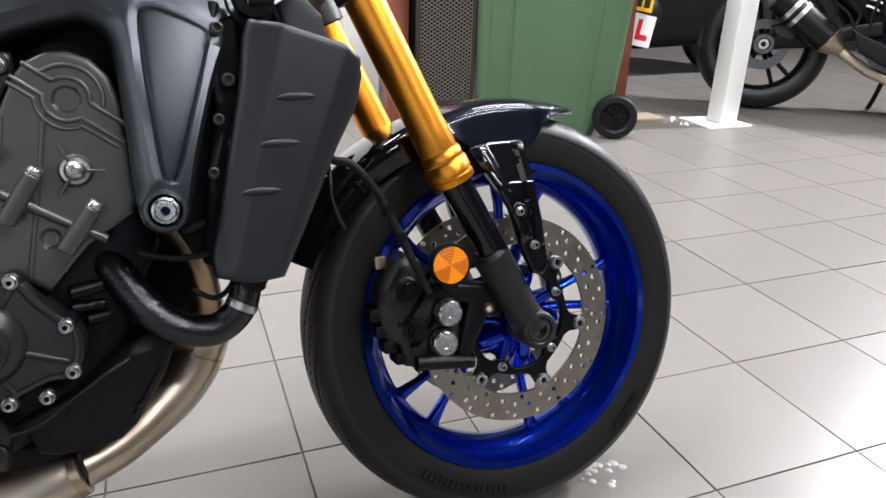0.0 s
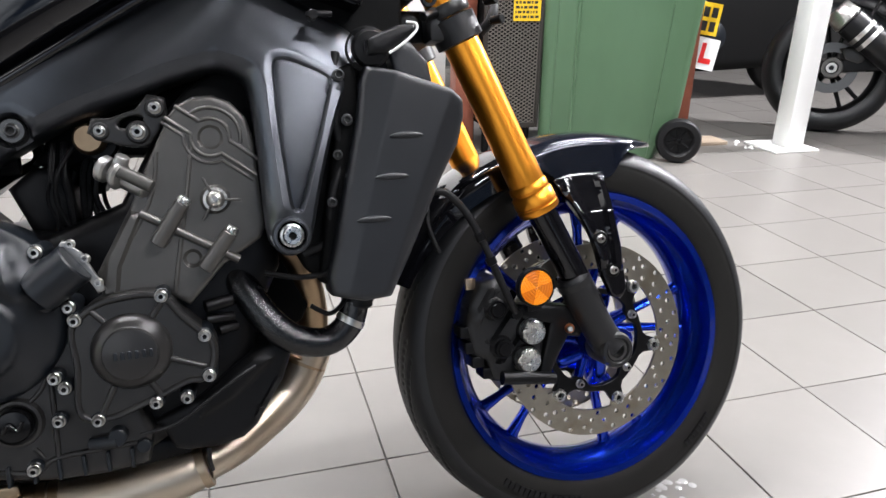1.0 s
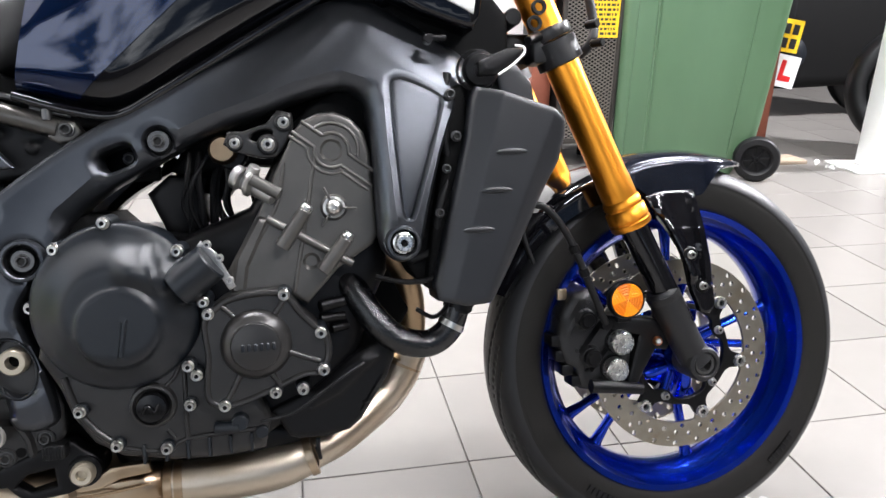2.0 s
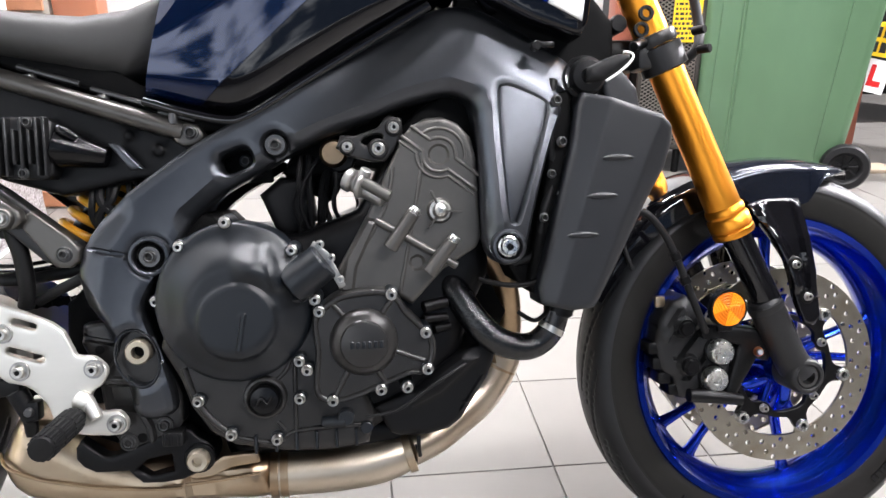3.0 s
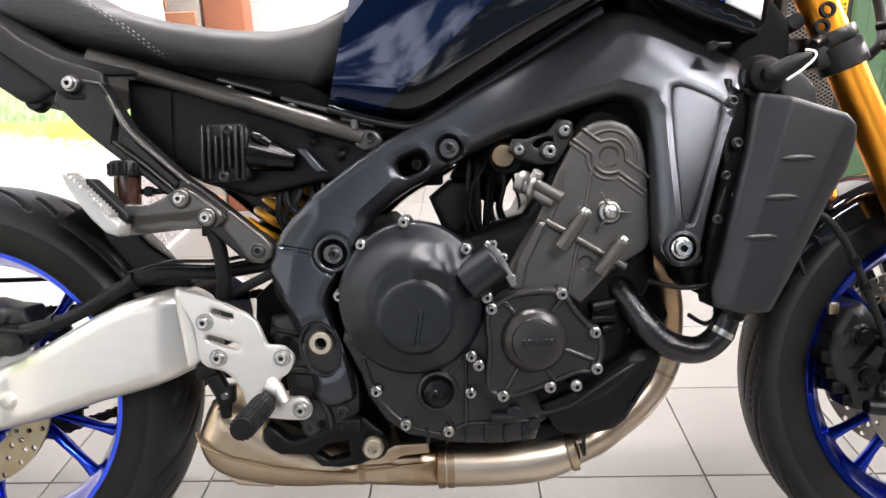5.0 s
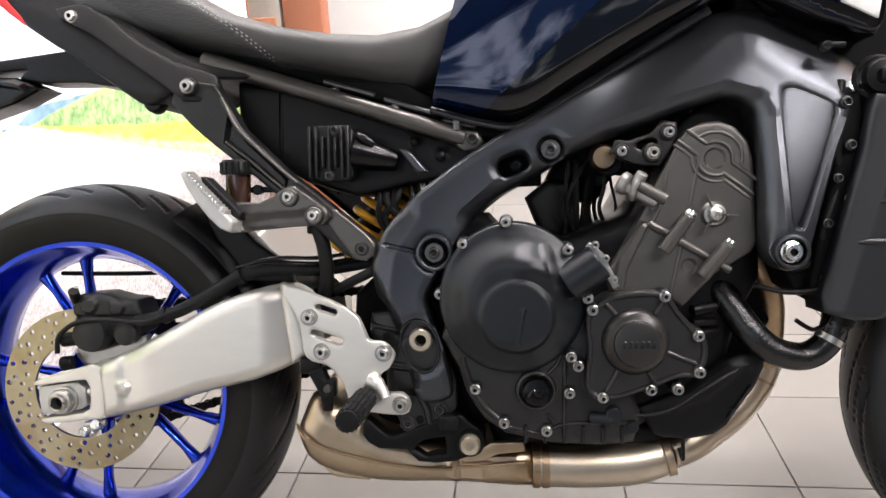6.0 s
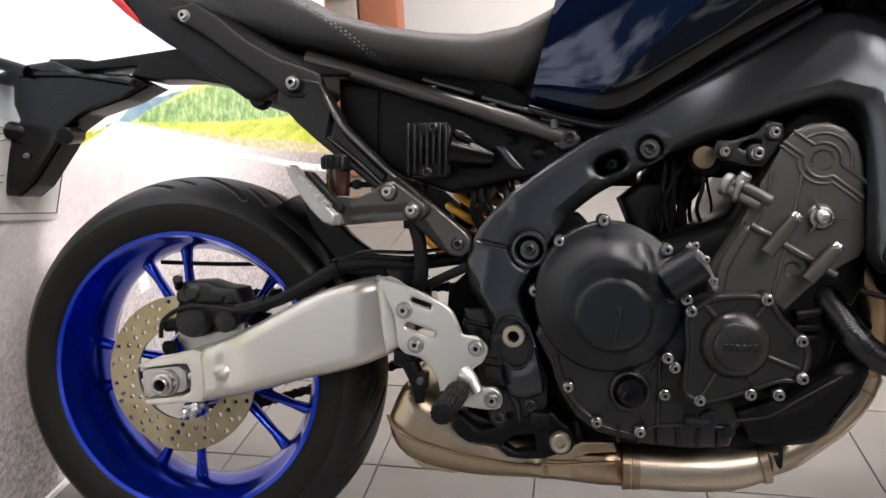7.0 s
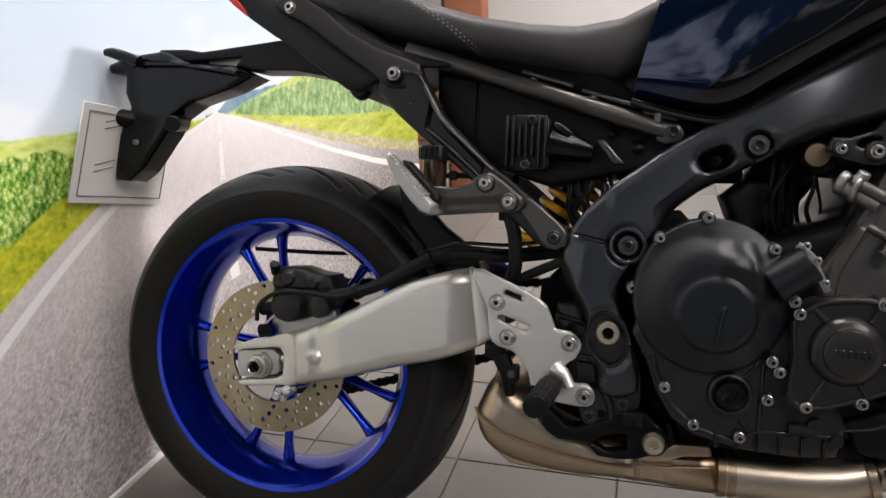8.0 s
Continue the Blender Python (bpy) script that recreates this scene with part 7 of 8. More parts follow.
# rubber line below the tank
part("tank_trim", tube([(0.540, -0.118, 0.706), (0.59, -0.122, 0.690), (0.640, -0.128, 0.679), (0.665, -0.130, 0.683), (0.70, -0.132, 0.702), (0.80, -0.138, 0.760), (0.90, -0.145, 0.817)], 0.006, 10), M_GLOSS, bike)
part("tank_clip", joined(rod((0.556, -0.115, 0.692), (0.60, -0.115, 0.682), 0.003), rod((0.575, -0.12, 0.690), (0.575, -0.12, 0.676), 0.006)), M_BOLT_DARK, bike)

# ---- the partition with the printed road scene ----
MURAL_X = -0.366
structure(part("wall_partition", box((MURAL_X - 0.12, -0.75, 0), (MURAL_X - 0.004, 1.76, 2.4), 0), M_WALL, smooth=False), "white partition wall carrying a printed mural", "wall")


def value_noise(x, y, seed=0):
    xi, yi = np.floor(x).astype(int), np.floor(y).astype(int)
    fx, fy = smooth01(x - xi), smooth01(y - yi)

    def h(a, b):
        v = np.sin(a * 127.1 + b * 311.7 + seed * 74.7) * 43758.5453
        return v - np.floor(v)
    return (h(xi, yi) * (1 - fx) + h(xi + 1, yi) * fx) * (1 - fy) + (h(xi, yi + 1) * (1 - fx) + h(xi + 1, yi + 1) * fx) * fy


def fbm(x, y, seed=0, octaves=4):
    return sum(value_noise(x * 2**k, y * 2**k, seed + k) * 0.5 ** (k + 1) for k in range(octaves))


def blobs(y, z, cell, seed, stretch=1.0):
    """Rounded clumps on a jittered grid: 1 in a clump's middle, 0 at its edge, with a random value for each clump."""
    gx, gz = y / cell, z / (cell * stretch)
    ix, iz = np.floor(gx), np.floor(gz)
    best, who = np.full(y.shape, 9.0), np.zeros(y.shape)
    for dx in (-1, 0, 1):
        for dz in (-1, 0, 1):
            cx, cz = ix + dx, iz + dz
            h = np.sin(cx * 127.1 + cz * 311.7 + seed * 74.7) * 43758.5453
            h -= np.floor(h)
            k = np.sin(cx * 269.5 + cz * 183.3 + seed * 31.1) * 24634.6345
            k -= np.floor(k)
            d = np.hypot(gx - cx - h, gz - cz - k)
            hit = d < best
            best, who = np.where(hit, d, best), np.where(hit, (h * 7.31 + k * 3.77) % 1.0, who)
    return np.clip(1 - best, 0, 1), who


def foliage(y, z, cell, seed):
    """Sunlit leaf clumps: light on the upper side of each, dark between them."""
    wy, wz = y + 0.4 * cell * (fbm(y / cell, z / cell, seed + 40) - 0.5), z + 0.4 * cell * (fbm(y / cell, z / cell, seed + 50) - 0.5)
    big, who = blobs(wy, wz, cell, seed)
    lit, _ = blobs(wy + 0.25 * cell, wz - 0.30 * cell, cell, seed)
    small, who2 = blobs(wy, wz, cell * 0.30, seed + 3)
    fine = fbm(y / (cell * 0.10), z / (cell * 0.10), seed + 9, 2)
    return np.clip(0.25 + 0.55 * (big - lit) + 0.45 * big * small + 0.35 * (who - 0.5) + 0.35 * (who2 - 0.5) * small + 0.45 * (fine - 0.4), 0, 1)


def paint_mural(y, z):
    """The printed picture: a road to the horizon between green verges under a pale sky."""
    vy, vz = 0.378, 0.645
    col = np.zeros((*y.shape, 3))

    def lay(mask, rgb):
        m = np.clip(mask, 0, 1)[..., None]
        col[...] = col * (1 - m) + np.asarray(rgb) * m

    def tone(v, *stops):
        """Colour by brightness v through evenly spaced stops."""
        at = np.linspace(0, 1, len(stops))
        return np.stack([np.interp(v, at, [c[k] for c in stops]) for k in range(3)], -1)
    ty, tz = 0.8 * y + 0.6 * z, 0.8 * z - 0.6 * y
    up = np.clip((z - vz) / 0.5, 0, 1)
    sky_c = np.stack([0.72 - 0.22 * up, 0.80 - 0.14 * up, 0.88 - 0.06 * up], -1)
    cloud = smooth01((fbm(y * 3, z * 6, 5) - 0.38) * 4)[..., None]
    col[...] = sky_c * (1 - cloud * 0.75) + np.array([0.90, 0.92, 0.93]) * cloud * 0.75
    # blue distance
    far = vz + 0.030 * smooth01((y - 0.36) / 0.10) * smooth01((0.95 - y) / 0.3) + 0.006 * (fbm(y * 45, z * 0, 2) - 0.4)
    lay(smooth01((far - z) / 0.004) * (y > 0.33), tone(fbm(y * 60, z * 60, 61), (0.10, 0.22, 0.30), (0.30, 0.45, 0.52)))
    # right-hand meadow hill, then the young wood at its foot
    hill = np.interp(y, [0.43, 0.49, 0.60, 0.84, 1.00, 1.20, 1.8], [0.640, 0.652, 0.668, 0.703, 0.700, 0.665, 0.56])
    lay(smooth01((hill - z) / 0.008) * (y > 0.42), tone(0.55 * fbm(y * 26, z * 70, 3) + 0.45 * fbm(y * 90, z * 120, 4), (0.34, 0.50, 0.10), (0.56, 0.68, 0.22), (0.74, 0.80, 0.40)))
    lay(smooth01((fbm(y * 30, z * 45, 66) - 0.54) * 9) * smooth01((hill - z) / 0.01) * (y > 0.45), tone(fbm(y * 140, z * 140, 67), (0.16, 0.34, 0.06), (0.42, 0.58, 0.16)))
    trees, who = blobs(y + 0.004 * fbm(y * 60, z * 60, 71), z * 0.25 + 0.2, 0.024, 8)
    wood = np.interp(y, [0.45, 0.50, 0.70, 0.90, 1.10, 1.8], [0.640, 0.652, 0.660, 0.663, 0.636, 0.53]) + 0.018 * (trees * 0.7 + who * 0.5 - 0.45) * np.clip((y - 0.40) * 2.6, 0.3, 1.3) + 0.008 * (fbm(y * 90, z * 40, 9) - 0.4)
    leaf = np.clip(0.62 * foliage(y, z * 0.7, 0.026, 11) + 0.55 * fbm(y * 150 + 9 * fbm(y * 20, z * 20, 73), z * 95, 74, 3) - 0.10, 0, 1)
    lay(smooth01((wood - z) / 0.004) * (y > 0.45), tone(leaf, (0.10, 0.22, 0.09), (0.25, 0.41, 0.15), (0.45, 0.60, 0.26), (0.72, 0.80, 0.48)))
    verge = np.interp(y, [0.378, 0.52, 0.86, 1.2, 1.8], [0.645, 0.622, 0.566, 0.525, 0.46]) + 0.010 * (fbm(y * 30, z * 12, 14) - 0.5)
    streak = 0.45 * fbm(y * 22, z * 90, 12) + 0.45 * fbm(y * 120, z * 260, 13) + 0.75 * (fbm(y * 9, z * 46, 16) - 0.42) + 0.02
    lay(smooth01((verge - z) / 0.008) * (y > vy), tone(streak, (0.20, 0.32, 0.04), (0.44, 0.54, 0.07), (0.66, 0.70, 0.13), (0.82, 0.82, 0.38)))
    edge_r = np.interp(y, [0.378, 0.50, 0.70, 0.95, 1.26, 1.62, 1.9], [0.645, 0.612, 0.552, 0.478, 0.398, 0.318, 0.26])
    lay(smooth01((edge_r + 0.030 * np.clip((y - vy) * 1.6, 0, 1.4) - z + 0.020 * (fbm(y * 30, z * 70, 17) - 0.5)) / 0.010) * (y > vy) * 0.8, tone(fbm(y * 50, z * 130, 18), (0.34, 0.30, 0.16), (0.56, 0.50, 0.34), (0.80, 0.76, 0.62)))
    # left-hand slope: meadow, bushes, flowering verge
    run = np.clip(vy - y, 0, 2)
    bush = vz + 0.034 * np.clip(run / 0.5, 0, 1.2) - 0.012 * smooth01((0.30 - run) / 0.2) + 0.010 * (fbm(y * 40, z * 8, 20) - 0.45)
    lay(smooth01((bush - z) / 0.005) * (y < vy - 0.01), tone(fbm(y * 40, z * 110, 21), (0.34, 0.46, 0.07), (0.62, 0.72, 0.20), (0.80, 0.82, 0.40)))
    clump, who = blobs(y, z, 0.055, 23)
    leaf = 0.45 * foliage(y, z, 0.034, 27) + 0.75 * foliage(ty, tz, 0.011, 57) - 0.06
    top = bush - 0.020 - 0.030 * (1 - clump) * np.clip(run * 1.8, 0.2, 1)
    lay(smooth01((top - z) / 0.006) * (y < vy - 0.05), tone(leaf, (0.025, 0.085, 0.012), (0.10, 0.25, 0.035), (0.30, 0.47, 0.09), (0.60, 0.72, 0.26), (0.86, 0.92, 0.60)))
    edge_l = vz - 0.157 * run - 0.268 * run**2
    flower = 0.5 * fbm(y * 55, z * 80, 25) + 0.5 * fbm(y * 150, z * 170, 28)
    lay(smooth01((edge_l + 0.070 * np.clip(run * 1.9, 0, 1.3) - z + 0.030 * (fbm(y * 34, z * 34, 29) - 0.5)) / 0.010) * (y < vy), tone(flower, (0.10, 0.22, 0.01), (0.38, 0.46, 0.03), (0.70, 0.68, 0.05), (0.90, 0.86, 0.24)))
    # asphalt: pale with glare towards the horizon, coarse and darker below
    d = np.clip(vz - z, 0, 1)
    road = np.where(y <= vy, smooth01((edge_l - z) / 0.004), smooth01((edge_r - z) / 0.004))
    grain = 0.6 * fbm(ty * 150, tz * 210, 30, 2) + 0.4 * fbm(ty * 330, tz * 420, 31, 1) - 0.36
    shade = 0.86 - 0.14 * smooth01(d / 0.14) - 0.24 * smooth01((d - 0.10) / 0.42) - 0.20 * smooth01((y - 0.70) / 0.6)
    lanes = 0.05 * (fbm((y - vy) / (d + 0.05) * 5, d * 3, 34) - 0.45)
    asphalt = np.stack([(shade + lanes) * 1.04, (shade + lanes) * 0.98, (shade + lanes) * 0.97], -1) + grain[..., None] * (0.12 + 0.80 * smooth01(d / 0.55))[..., None]
    lay(road, asphalt)
    white = np.array([0.90, 0.90, 0.89])
    wl_ = np.abs(z - (edge_l - 0.075 * run)) / (0.003 + 0.014 * run)
    lay(smooth01((1 - wl_) * 3) * (y < vy) * smooth01((fbm(y * 60, z * 60, 35) - 0.10) * 8), white)
    wr = np.abs(z - (edge_r - 0.052 * np.clip(y - vy, 0, 2))) / (0.003 + 0.010 * np.clip(y - vy, 0, 2))
    lay(smooth01((1 - wr) * 3) * (y > vy + 0.05) * smooth01((fbm(y * 50, z * 130, 36) - 0.22) * 8), white)
    mid = vy - 0.020 * smooth01(d / 0.2) - 0.012 * np.clip(d - 0.2, 0, 1)
    dash = ((d > 0.02) & (d < 0.05)) | ((d > 0.065) & (d < 0.15)) | ((d > 0.275) & (d < 0.385)) | (d > 0.55)
    lay(smooth01((1 - np.abs(y - mid) / (0.003 + 0.050 * d)) * 4) * dash * smooth01((fbm(y * 80, z * 80, 37) - 0.15) * 8), white)
    return np.clip(col, 0.01, 0.92)


def mural():
    ys, zs = np.concatenate([np.arange(-0.42, 0.30, 0.0012), np.arange(0.30, 1.76, 0.0024), [1.76]]), np.concatenate([np.arange(0.012, 0.72, 0.0016), np.arange(0.72, 1.16, 0.008)])
    gy, gz = np.meshgrid(ys, zs, indexing="ij")
    col = paint_mural(gy, gz)
    v = np.stack([np.full_like(gy, MURAL_X), gy, gz], -1).reshape(-1, 3)
    k = len(zs)
    i, j = np.meshgrid(np.arange(len(ys) - 1), np.arange(k - 1), indexing="ij")
    q = (i * k + j).ravel()
    faces = np.stack([q, q + k, q + k + 1, q + 1], 1)
    me = bpy.data.meshes.new("wall_mural")
    me.from_pydata(v.tolist(), [], faces.tolist())
    at = me.color_attributes.new("print", "FLOAT_COLOR", "POINT")
    at.data.foreach_set("color", np.concatenate([col.reshape(-1, 3), np.ones((len(v), 1))], 1).ravel().astype(np.float32))
    m = bpy.data.materials.new("printed_vinyl")
    m.use_nodes = True
    n, l = m.node_tree.nodes, m.node_tree.links
    a = n.new("ShaderNodeAttribute")
    a.attribute_name = "print"
    l.new(a.outputs["Color"], n["Principled BSDF"].inputs["Base Color"])
    n["Principled BSDF"].inputs["Roughness"].default_value = 0.13
    me.materials.append(m)
    ob = new("wall_mural", me)
    structure(ob, "printed wall mural of a country road between green verges", "mural")


mural()
structure(part("skirting", box((MURAL_X - 0.003, -0.7, 0.0), (MURAL_X + 0.006, 1.76, 0.011), 0.001, 1), M_WHITE), "thin white strip along the mural's foot", "skirting")

# ---- back wall, brick pier, post ----
pier = structure(part("wall_pier", box((-0.75, 1.905, 0), (-0.285, 2.15, 2.99), 0), M_MORTAR, smooth=False), "orange brick pier", "wall")
bm = box((0, 0, 0), (0.205, 0.012, 0.062), 0.003, 1)
brick_mesh = bpy.data.meshes.new("brick")
bm.to_mesh(brick_mesh)
bm.free()
brick_mesh.materials.append(M_BRICK)
for r in range(22):
    for c in range(-1, 2):
        x = -0.722 + 0.216 * c + (0.108 if r % 2 else 0.0) + 0.216
        if -0.76 < x and x + 0.205 < -0.28:
            shared("brick", brick_mesh, pier, pose(x, 1.894, 0.010 + 0.073 * r))
tagged(part("steel_post", joined(box((-0.275, 1.90, 0.0), (-0.115, 2.02, 2.99), 0.012)), M_ORANGEPOST), "orange-brown painted steel post beside the brick pier", "post")
structure(part("wall_back", box((-0.70, 2.55, 0), (1.98, 2.67, 2.4), 0.0), M_WALL, smooth=False), "plain white wall panel", "wall")

# ---- things behind the motorcycle ----
post = tagged(part("support_post", box((3.575, 1.955, 0.012), (3.680, 2.06, 2.99), 0.006), M_WHITE), "white painted square steel post with a base plate", "post")
part("base_plate", box((3.47, 1.90, 0.0), (3.73, 2.14, 0.011), 0.003), M_WHITE, post)
rng = random.Random(5)
for k in range(14):
    x, y, r = 3.40 + rng.random() * 0.16, 2.0 + rng.random() * 0.16, 0.004 + 0.012 * rng.random()
    part("plaster_lump", lathe([(0, 0.014 * rng.random() + 0.004), (r * 0.6, 0.006), (r, 0.0)], (x, y, 0.001), (0, 0, 1), 8), M_WHITE, post)
tagged(part("red_steel_post", box((3.455, 2.72, 0.0), (3.535, 2.80, 2.2), 0.004), M_REDPOST), "red oxide painted steel upright", "post", "red posts")
tagged(part("red_steel_post", box((1.955, 2.30, 0.0), (2.050, 2.39, 2.2), 0.004), M_REDPOST), "red oxide painted steel upright", "post", "red posts")
tagged(part("floor_board", box((2.95, 2.12, 0.0005), (3.36, 2.26, 0.018), 0.003), M_CARD), "flat brown board lying on the floor tiles", "board")


def mesh_cabinet():
    x0, x1, y0, z0, z1 = 2.052, 2.335, 2.20, 0.13, 1.0
    cab = new("mesh_cabinet")
    part("cabinet_frame", joined(box((x0, y0, z0), (x0 + 0.018, y0 + 0.02, z1), 0.002), box((x1 - 0.018, y0, z0), (x1, y0 + 0.02, z1), 0.002), box((x0, y0 + 0.001, z0 - 0.012), (x1, y0 + 0.021, z0 + 0.012), 0.002),
                                 box((x0, y0 + 0.001, z1 - 0.012), (x1, y0 + 0.021, z1 + 0.012), 0.002)), M_MESH, cab)
    part("cabinet_box", box((x0 + 0.01, y0 + 0.022, z0), (x1 - 0.01, y0 + 0.32, z1), 0.006), M_DARKINT, cab)
    for x in (x0 + 0.04, x1 - 0.04):
        for y in (y0 + 0.05, y0 + 0.27):
            part("castor", rod((x, y, 0.0), (x, y, z0), 0.018), M_BLACK, cab)
    strands = []
    v, f = [], []
    pitch, w, d = 0.017, 0.0028, 0.0025
    n = 0
    for sgn in (-1, 1):
        b = -1.2
        while b < 1.4:
            # a strand z = z0 + b + sgn * 0.6 * (x - x0)
            xa, xb = x0 + 0.01, x1 - 0.01
            steps = 14
            for k in range(steps):
                p, q = xa + (xb - xa) * k / steps, xa + (xb - xa) * (k + 1) / steps
                za, zb = z0 + b + sgn * 0.6 * (p - x0), z0 + b + sgn * 0.6 * (q - x0)
                if min(za, zb) < z0 or max(za, zb) > z1:
                    continue
                i = len(v)
                yy = y0 + 0.006 + (0.0012 if sgn > 0 else 0)
                v += [(p, yy, za - w), (q, yy, zb - w), (q, yy, zb + w), (p, yy, za + w), (p, yy + d, za - w), (q, yy + d, zb - w), (q, yy + d, zb + w), (p, yy + d, za + w)]
                f += [(i, i + 1, i + 2, i + 3), (i + 4, i + 5, i + 6, i + 7), (i, i + 1, i + 5, i + 4), (i + 3, i + 2, i + 6, i + 7)]
            b += pitch
    me = bpy.data.meshes.new("mesh_front")
    me.from_pydata(v, [], f)
    me.materials.append(M_STRAND)
    ob = new("mesh_front", me)
    ob.parent = cab
    sticker = part("sticker", box((x1 - 0.150, y0 - 0.001, 0.600), (x1 - 0.020, y0 + 0.003, 0.80), 0.001, 1), M_YELLOW, cab, "yellow sticker with black print")
    for r in range(9):
        xx = x1 - 0.143
        while xx < x1 - 0.035:
            ln = rng.uniform(0.006, 0.02)
            part("print_bar", box((xx, y0 - 0.0022, 0.612 + 0.0205 * r), (min(xx + ln, x1 - 0.028), y0 - 0.0008, 0.623 + 0.0205 * r), 0, 1), M_LETTER, sticker, smooth=False)
            xx += ln + 0.006
    return tagged(cab, "dark cabinet with an expanded metal mesh front", "cabinet")


M_STRAND = material("worn_mesh_steel", (0.16, 0.145, 0.13), 0.5, 0.5, vary=0.25, scale=30)
mesh_cabinet()


def parked_bike(x, y, turn, kind, size=1.0):
    """A dark motorcycle, its rear wheel at the origin, facing +x."""
    b = new("parked_motorcycle")
    tyre = [(0.215, -0.07), (0.235, -0.082), (0.262, -0.083), (0.288, -0.062), (0.305, -0.03), (0.31, 0.0), (0.305, 0.03), (0.288, 0.062), (0.262, 0.083), (0.235, 0.082), (0.215, 0.07)]
    for cx in (0.0, 1.42):
        rim = part("wheel_rim", lathe([(0.222, -0.07), (0.214, -0.074), (0.205, -0.06), (0.198, -0.03), (0.198, 0.03), (0.205, 0.06), (0.214, 0.074), (0.222, 0.07)], (cx, 0, 0.31), seg=56, closed=True), M_BLACK, b)
        part("tyre", lathe(spline(tyre, False, 3), (cx, 0, 0.31), seg=72), M_TYRE, rim)
        for k in range(5):
            for s in (-0.16, 0.16):
                a = 2 * math.pi * k / 5 + s + 0.3
                part("spoke", tube([(cx + 0.035 * math.cos(a), 0, 0.31 + 0.035 * math.sin(a)), (cx + 0.2 * math.cos(a + s * 0.3), 0, 0.31 + 0.2 * math.sin(a + s * 0.3))], [0.012, 0.010], 8), M_BLACK, rim)
        part("hub", rod((cx, -0.075, 0.31), (cx, 0.075, 0.31), 0.05), M_BLACK, rim)
        part("axle_nut", lathe([(0.012, -0.010), (0.012, -0.016), (0.024, -0.016), (0.027, -0.010), (0.027, 0.01)], (cx, -0.105, 0.31), seg=20), M_BOLT, rim)
        part("brake_disc", lathe([(0.075, -0.002), (0.12, -0.002), (0.12, 0.002), (0.075, 0.002)], (cx, -0.088, 0.31), seg=40, closed=True), M_BOLT_DARK, rim)
    part("swingarm", plate([(-0.06, 0.34), (0.2, 0.38), (0.50, 0.45), (0.52, 0.38), (0.2, 0.31), (-0.06, 0.28)], 0.115, 0.04, 0.01, 0.015), M_BLACK, b)
    part("swingarm", plate([(-0.06, 0.34), (0.2, 0.38), (0.50, 0.45), (0.52, 0.38), (0.2, 0.31), (-0.06, 0.28)], 0.115, 0.04, 0.01, 0.015, side=1), M_BLACK, b)
    part("engine", plate([(0.50, 0.30), (0.58, 0.20), (0.90, 0.20), (1.0, 0.32), (0.95, 0.55), (0.7, 0.62), (0.52, 0.50)], 0.16, 0.32, 0.04, 0.02), M_COVER, b)
    part("engine_cover", lathe([(0, -0.05), (0.05, -0.045), (0.09, -0.03), (0.10, 0.0)], (0.66, -0.155, 0.40), seg=32), M_COVER, b)
    part("tank", loft([[(xx, w * math.cos(t), zc + h * math.sin(t)) for t in np.linspace(0, 2 * math.pi, 20, endpoint=False)] for xx, w, zc, h in ((0.50, 0.06, 0.86, 0.06), (0.56, 0.13, 0.90, 0.12), (0.75, 0.17, 0.93, 0.16), (0.95, 0.16, 0.93, 0.15), (1.05, 0.08, 0.90, 0.08))]), M_GLOSS, b)
    part("seat", loft([[(xx, w * math.cos(t), zc + h * math.sin(t)) for t in np.linspace(0, 2 * math.pi, 16, endpoint=False)] for xx, w, zc, h in ((-0.25, 0.04, 0.93, 0.03), (-0.1, 0.10, 0.90, 0.05), (0.2, 0.13, 0.84, 0.05), (0.5, 0.11, 0.82, 0.05), (0.55, 0.08, 0.84, 0.04))]), M_SEAT, b)
    part("tail", plate([(-0.30, 0.90), (0.0, 0.74), (0.35, 0.62), (0.55, 0.66), (0.55, 0.78), (0.1, 0.86), (-0.28, 0.93)], 0.12, 0.24, 0.02, 0.02), M_SATIN, b)
    part("frame", plate([(0.45, 0.60), (0.50, 0.40), (0.58, 0.42), (0.62, 0.60), (1.02, 0.86), (1.05, 0.78), (1.10, 0.86), (1.0, 0.94)], 0.14, 0.28, 0.02, 0.02), M_SATIN, b)
    for s in (-1, 1):
        part("fork_leg", rod((1.14, s * 0.10, 0.92), (1.42, s * 0.10, 0.31), 0.025), M_BLACK, b)
    part("handlebar", tube([(1.00, -0.36, 1.02), (1.08, -0.2, 1.05), (1.12, 0, 1.02), (1.08, 0.2, 1.05), (1.00, 0.36, 1.02)], 0.012, 10), M_BLACK, b)
    part("headlamp", lathe([(0, -0.06), (0.07, -0.05), (0.09, 0.0), (0.06, 0.07), (0, 0.09)], (1.22, 0, 0.88), (-1, 0, 0), 24), M_SATIN, b)
    part("mudguard", tube([(1.55, 0, 0.62), (1.42, 0, 0.645), (1.28, 0, 0.60), (1.20, 0, 0.54)], [0.03, 0.06, 0.06, 0.04], 12, flat=0.35), M_GLOSS, b)
    # silencer: steel ends on a black can, then the link pipe
    if kind.startswith("black"):
        can = part("silencer", rod((0.025, -0.185, 0.525), (0.270, -0.175, 0.345), 0.068, 0.068, 32), M_SATIN, b, "black silencer can")
        part("end_cap", rod((-0.035, -0.187, 0.570), (0.030, -0.185, 0.522), 0.060, 0.070, 32), M_BOLT, can)
        part("cone", rod((0.265, -0.175, 0.348), (0.335, -0.172, 0.298), 0.069, 0.028, 32), M_STEEL, can)
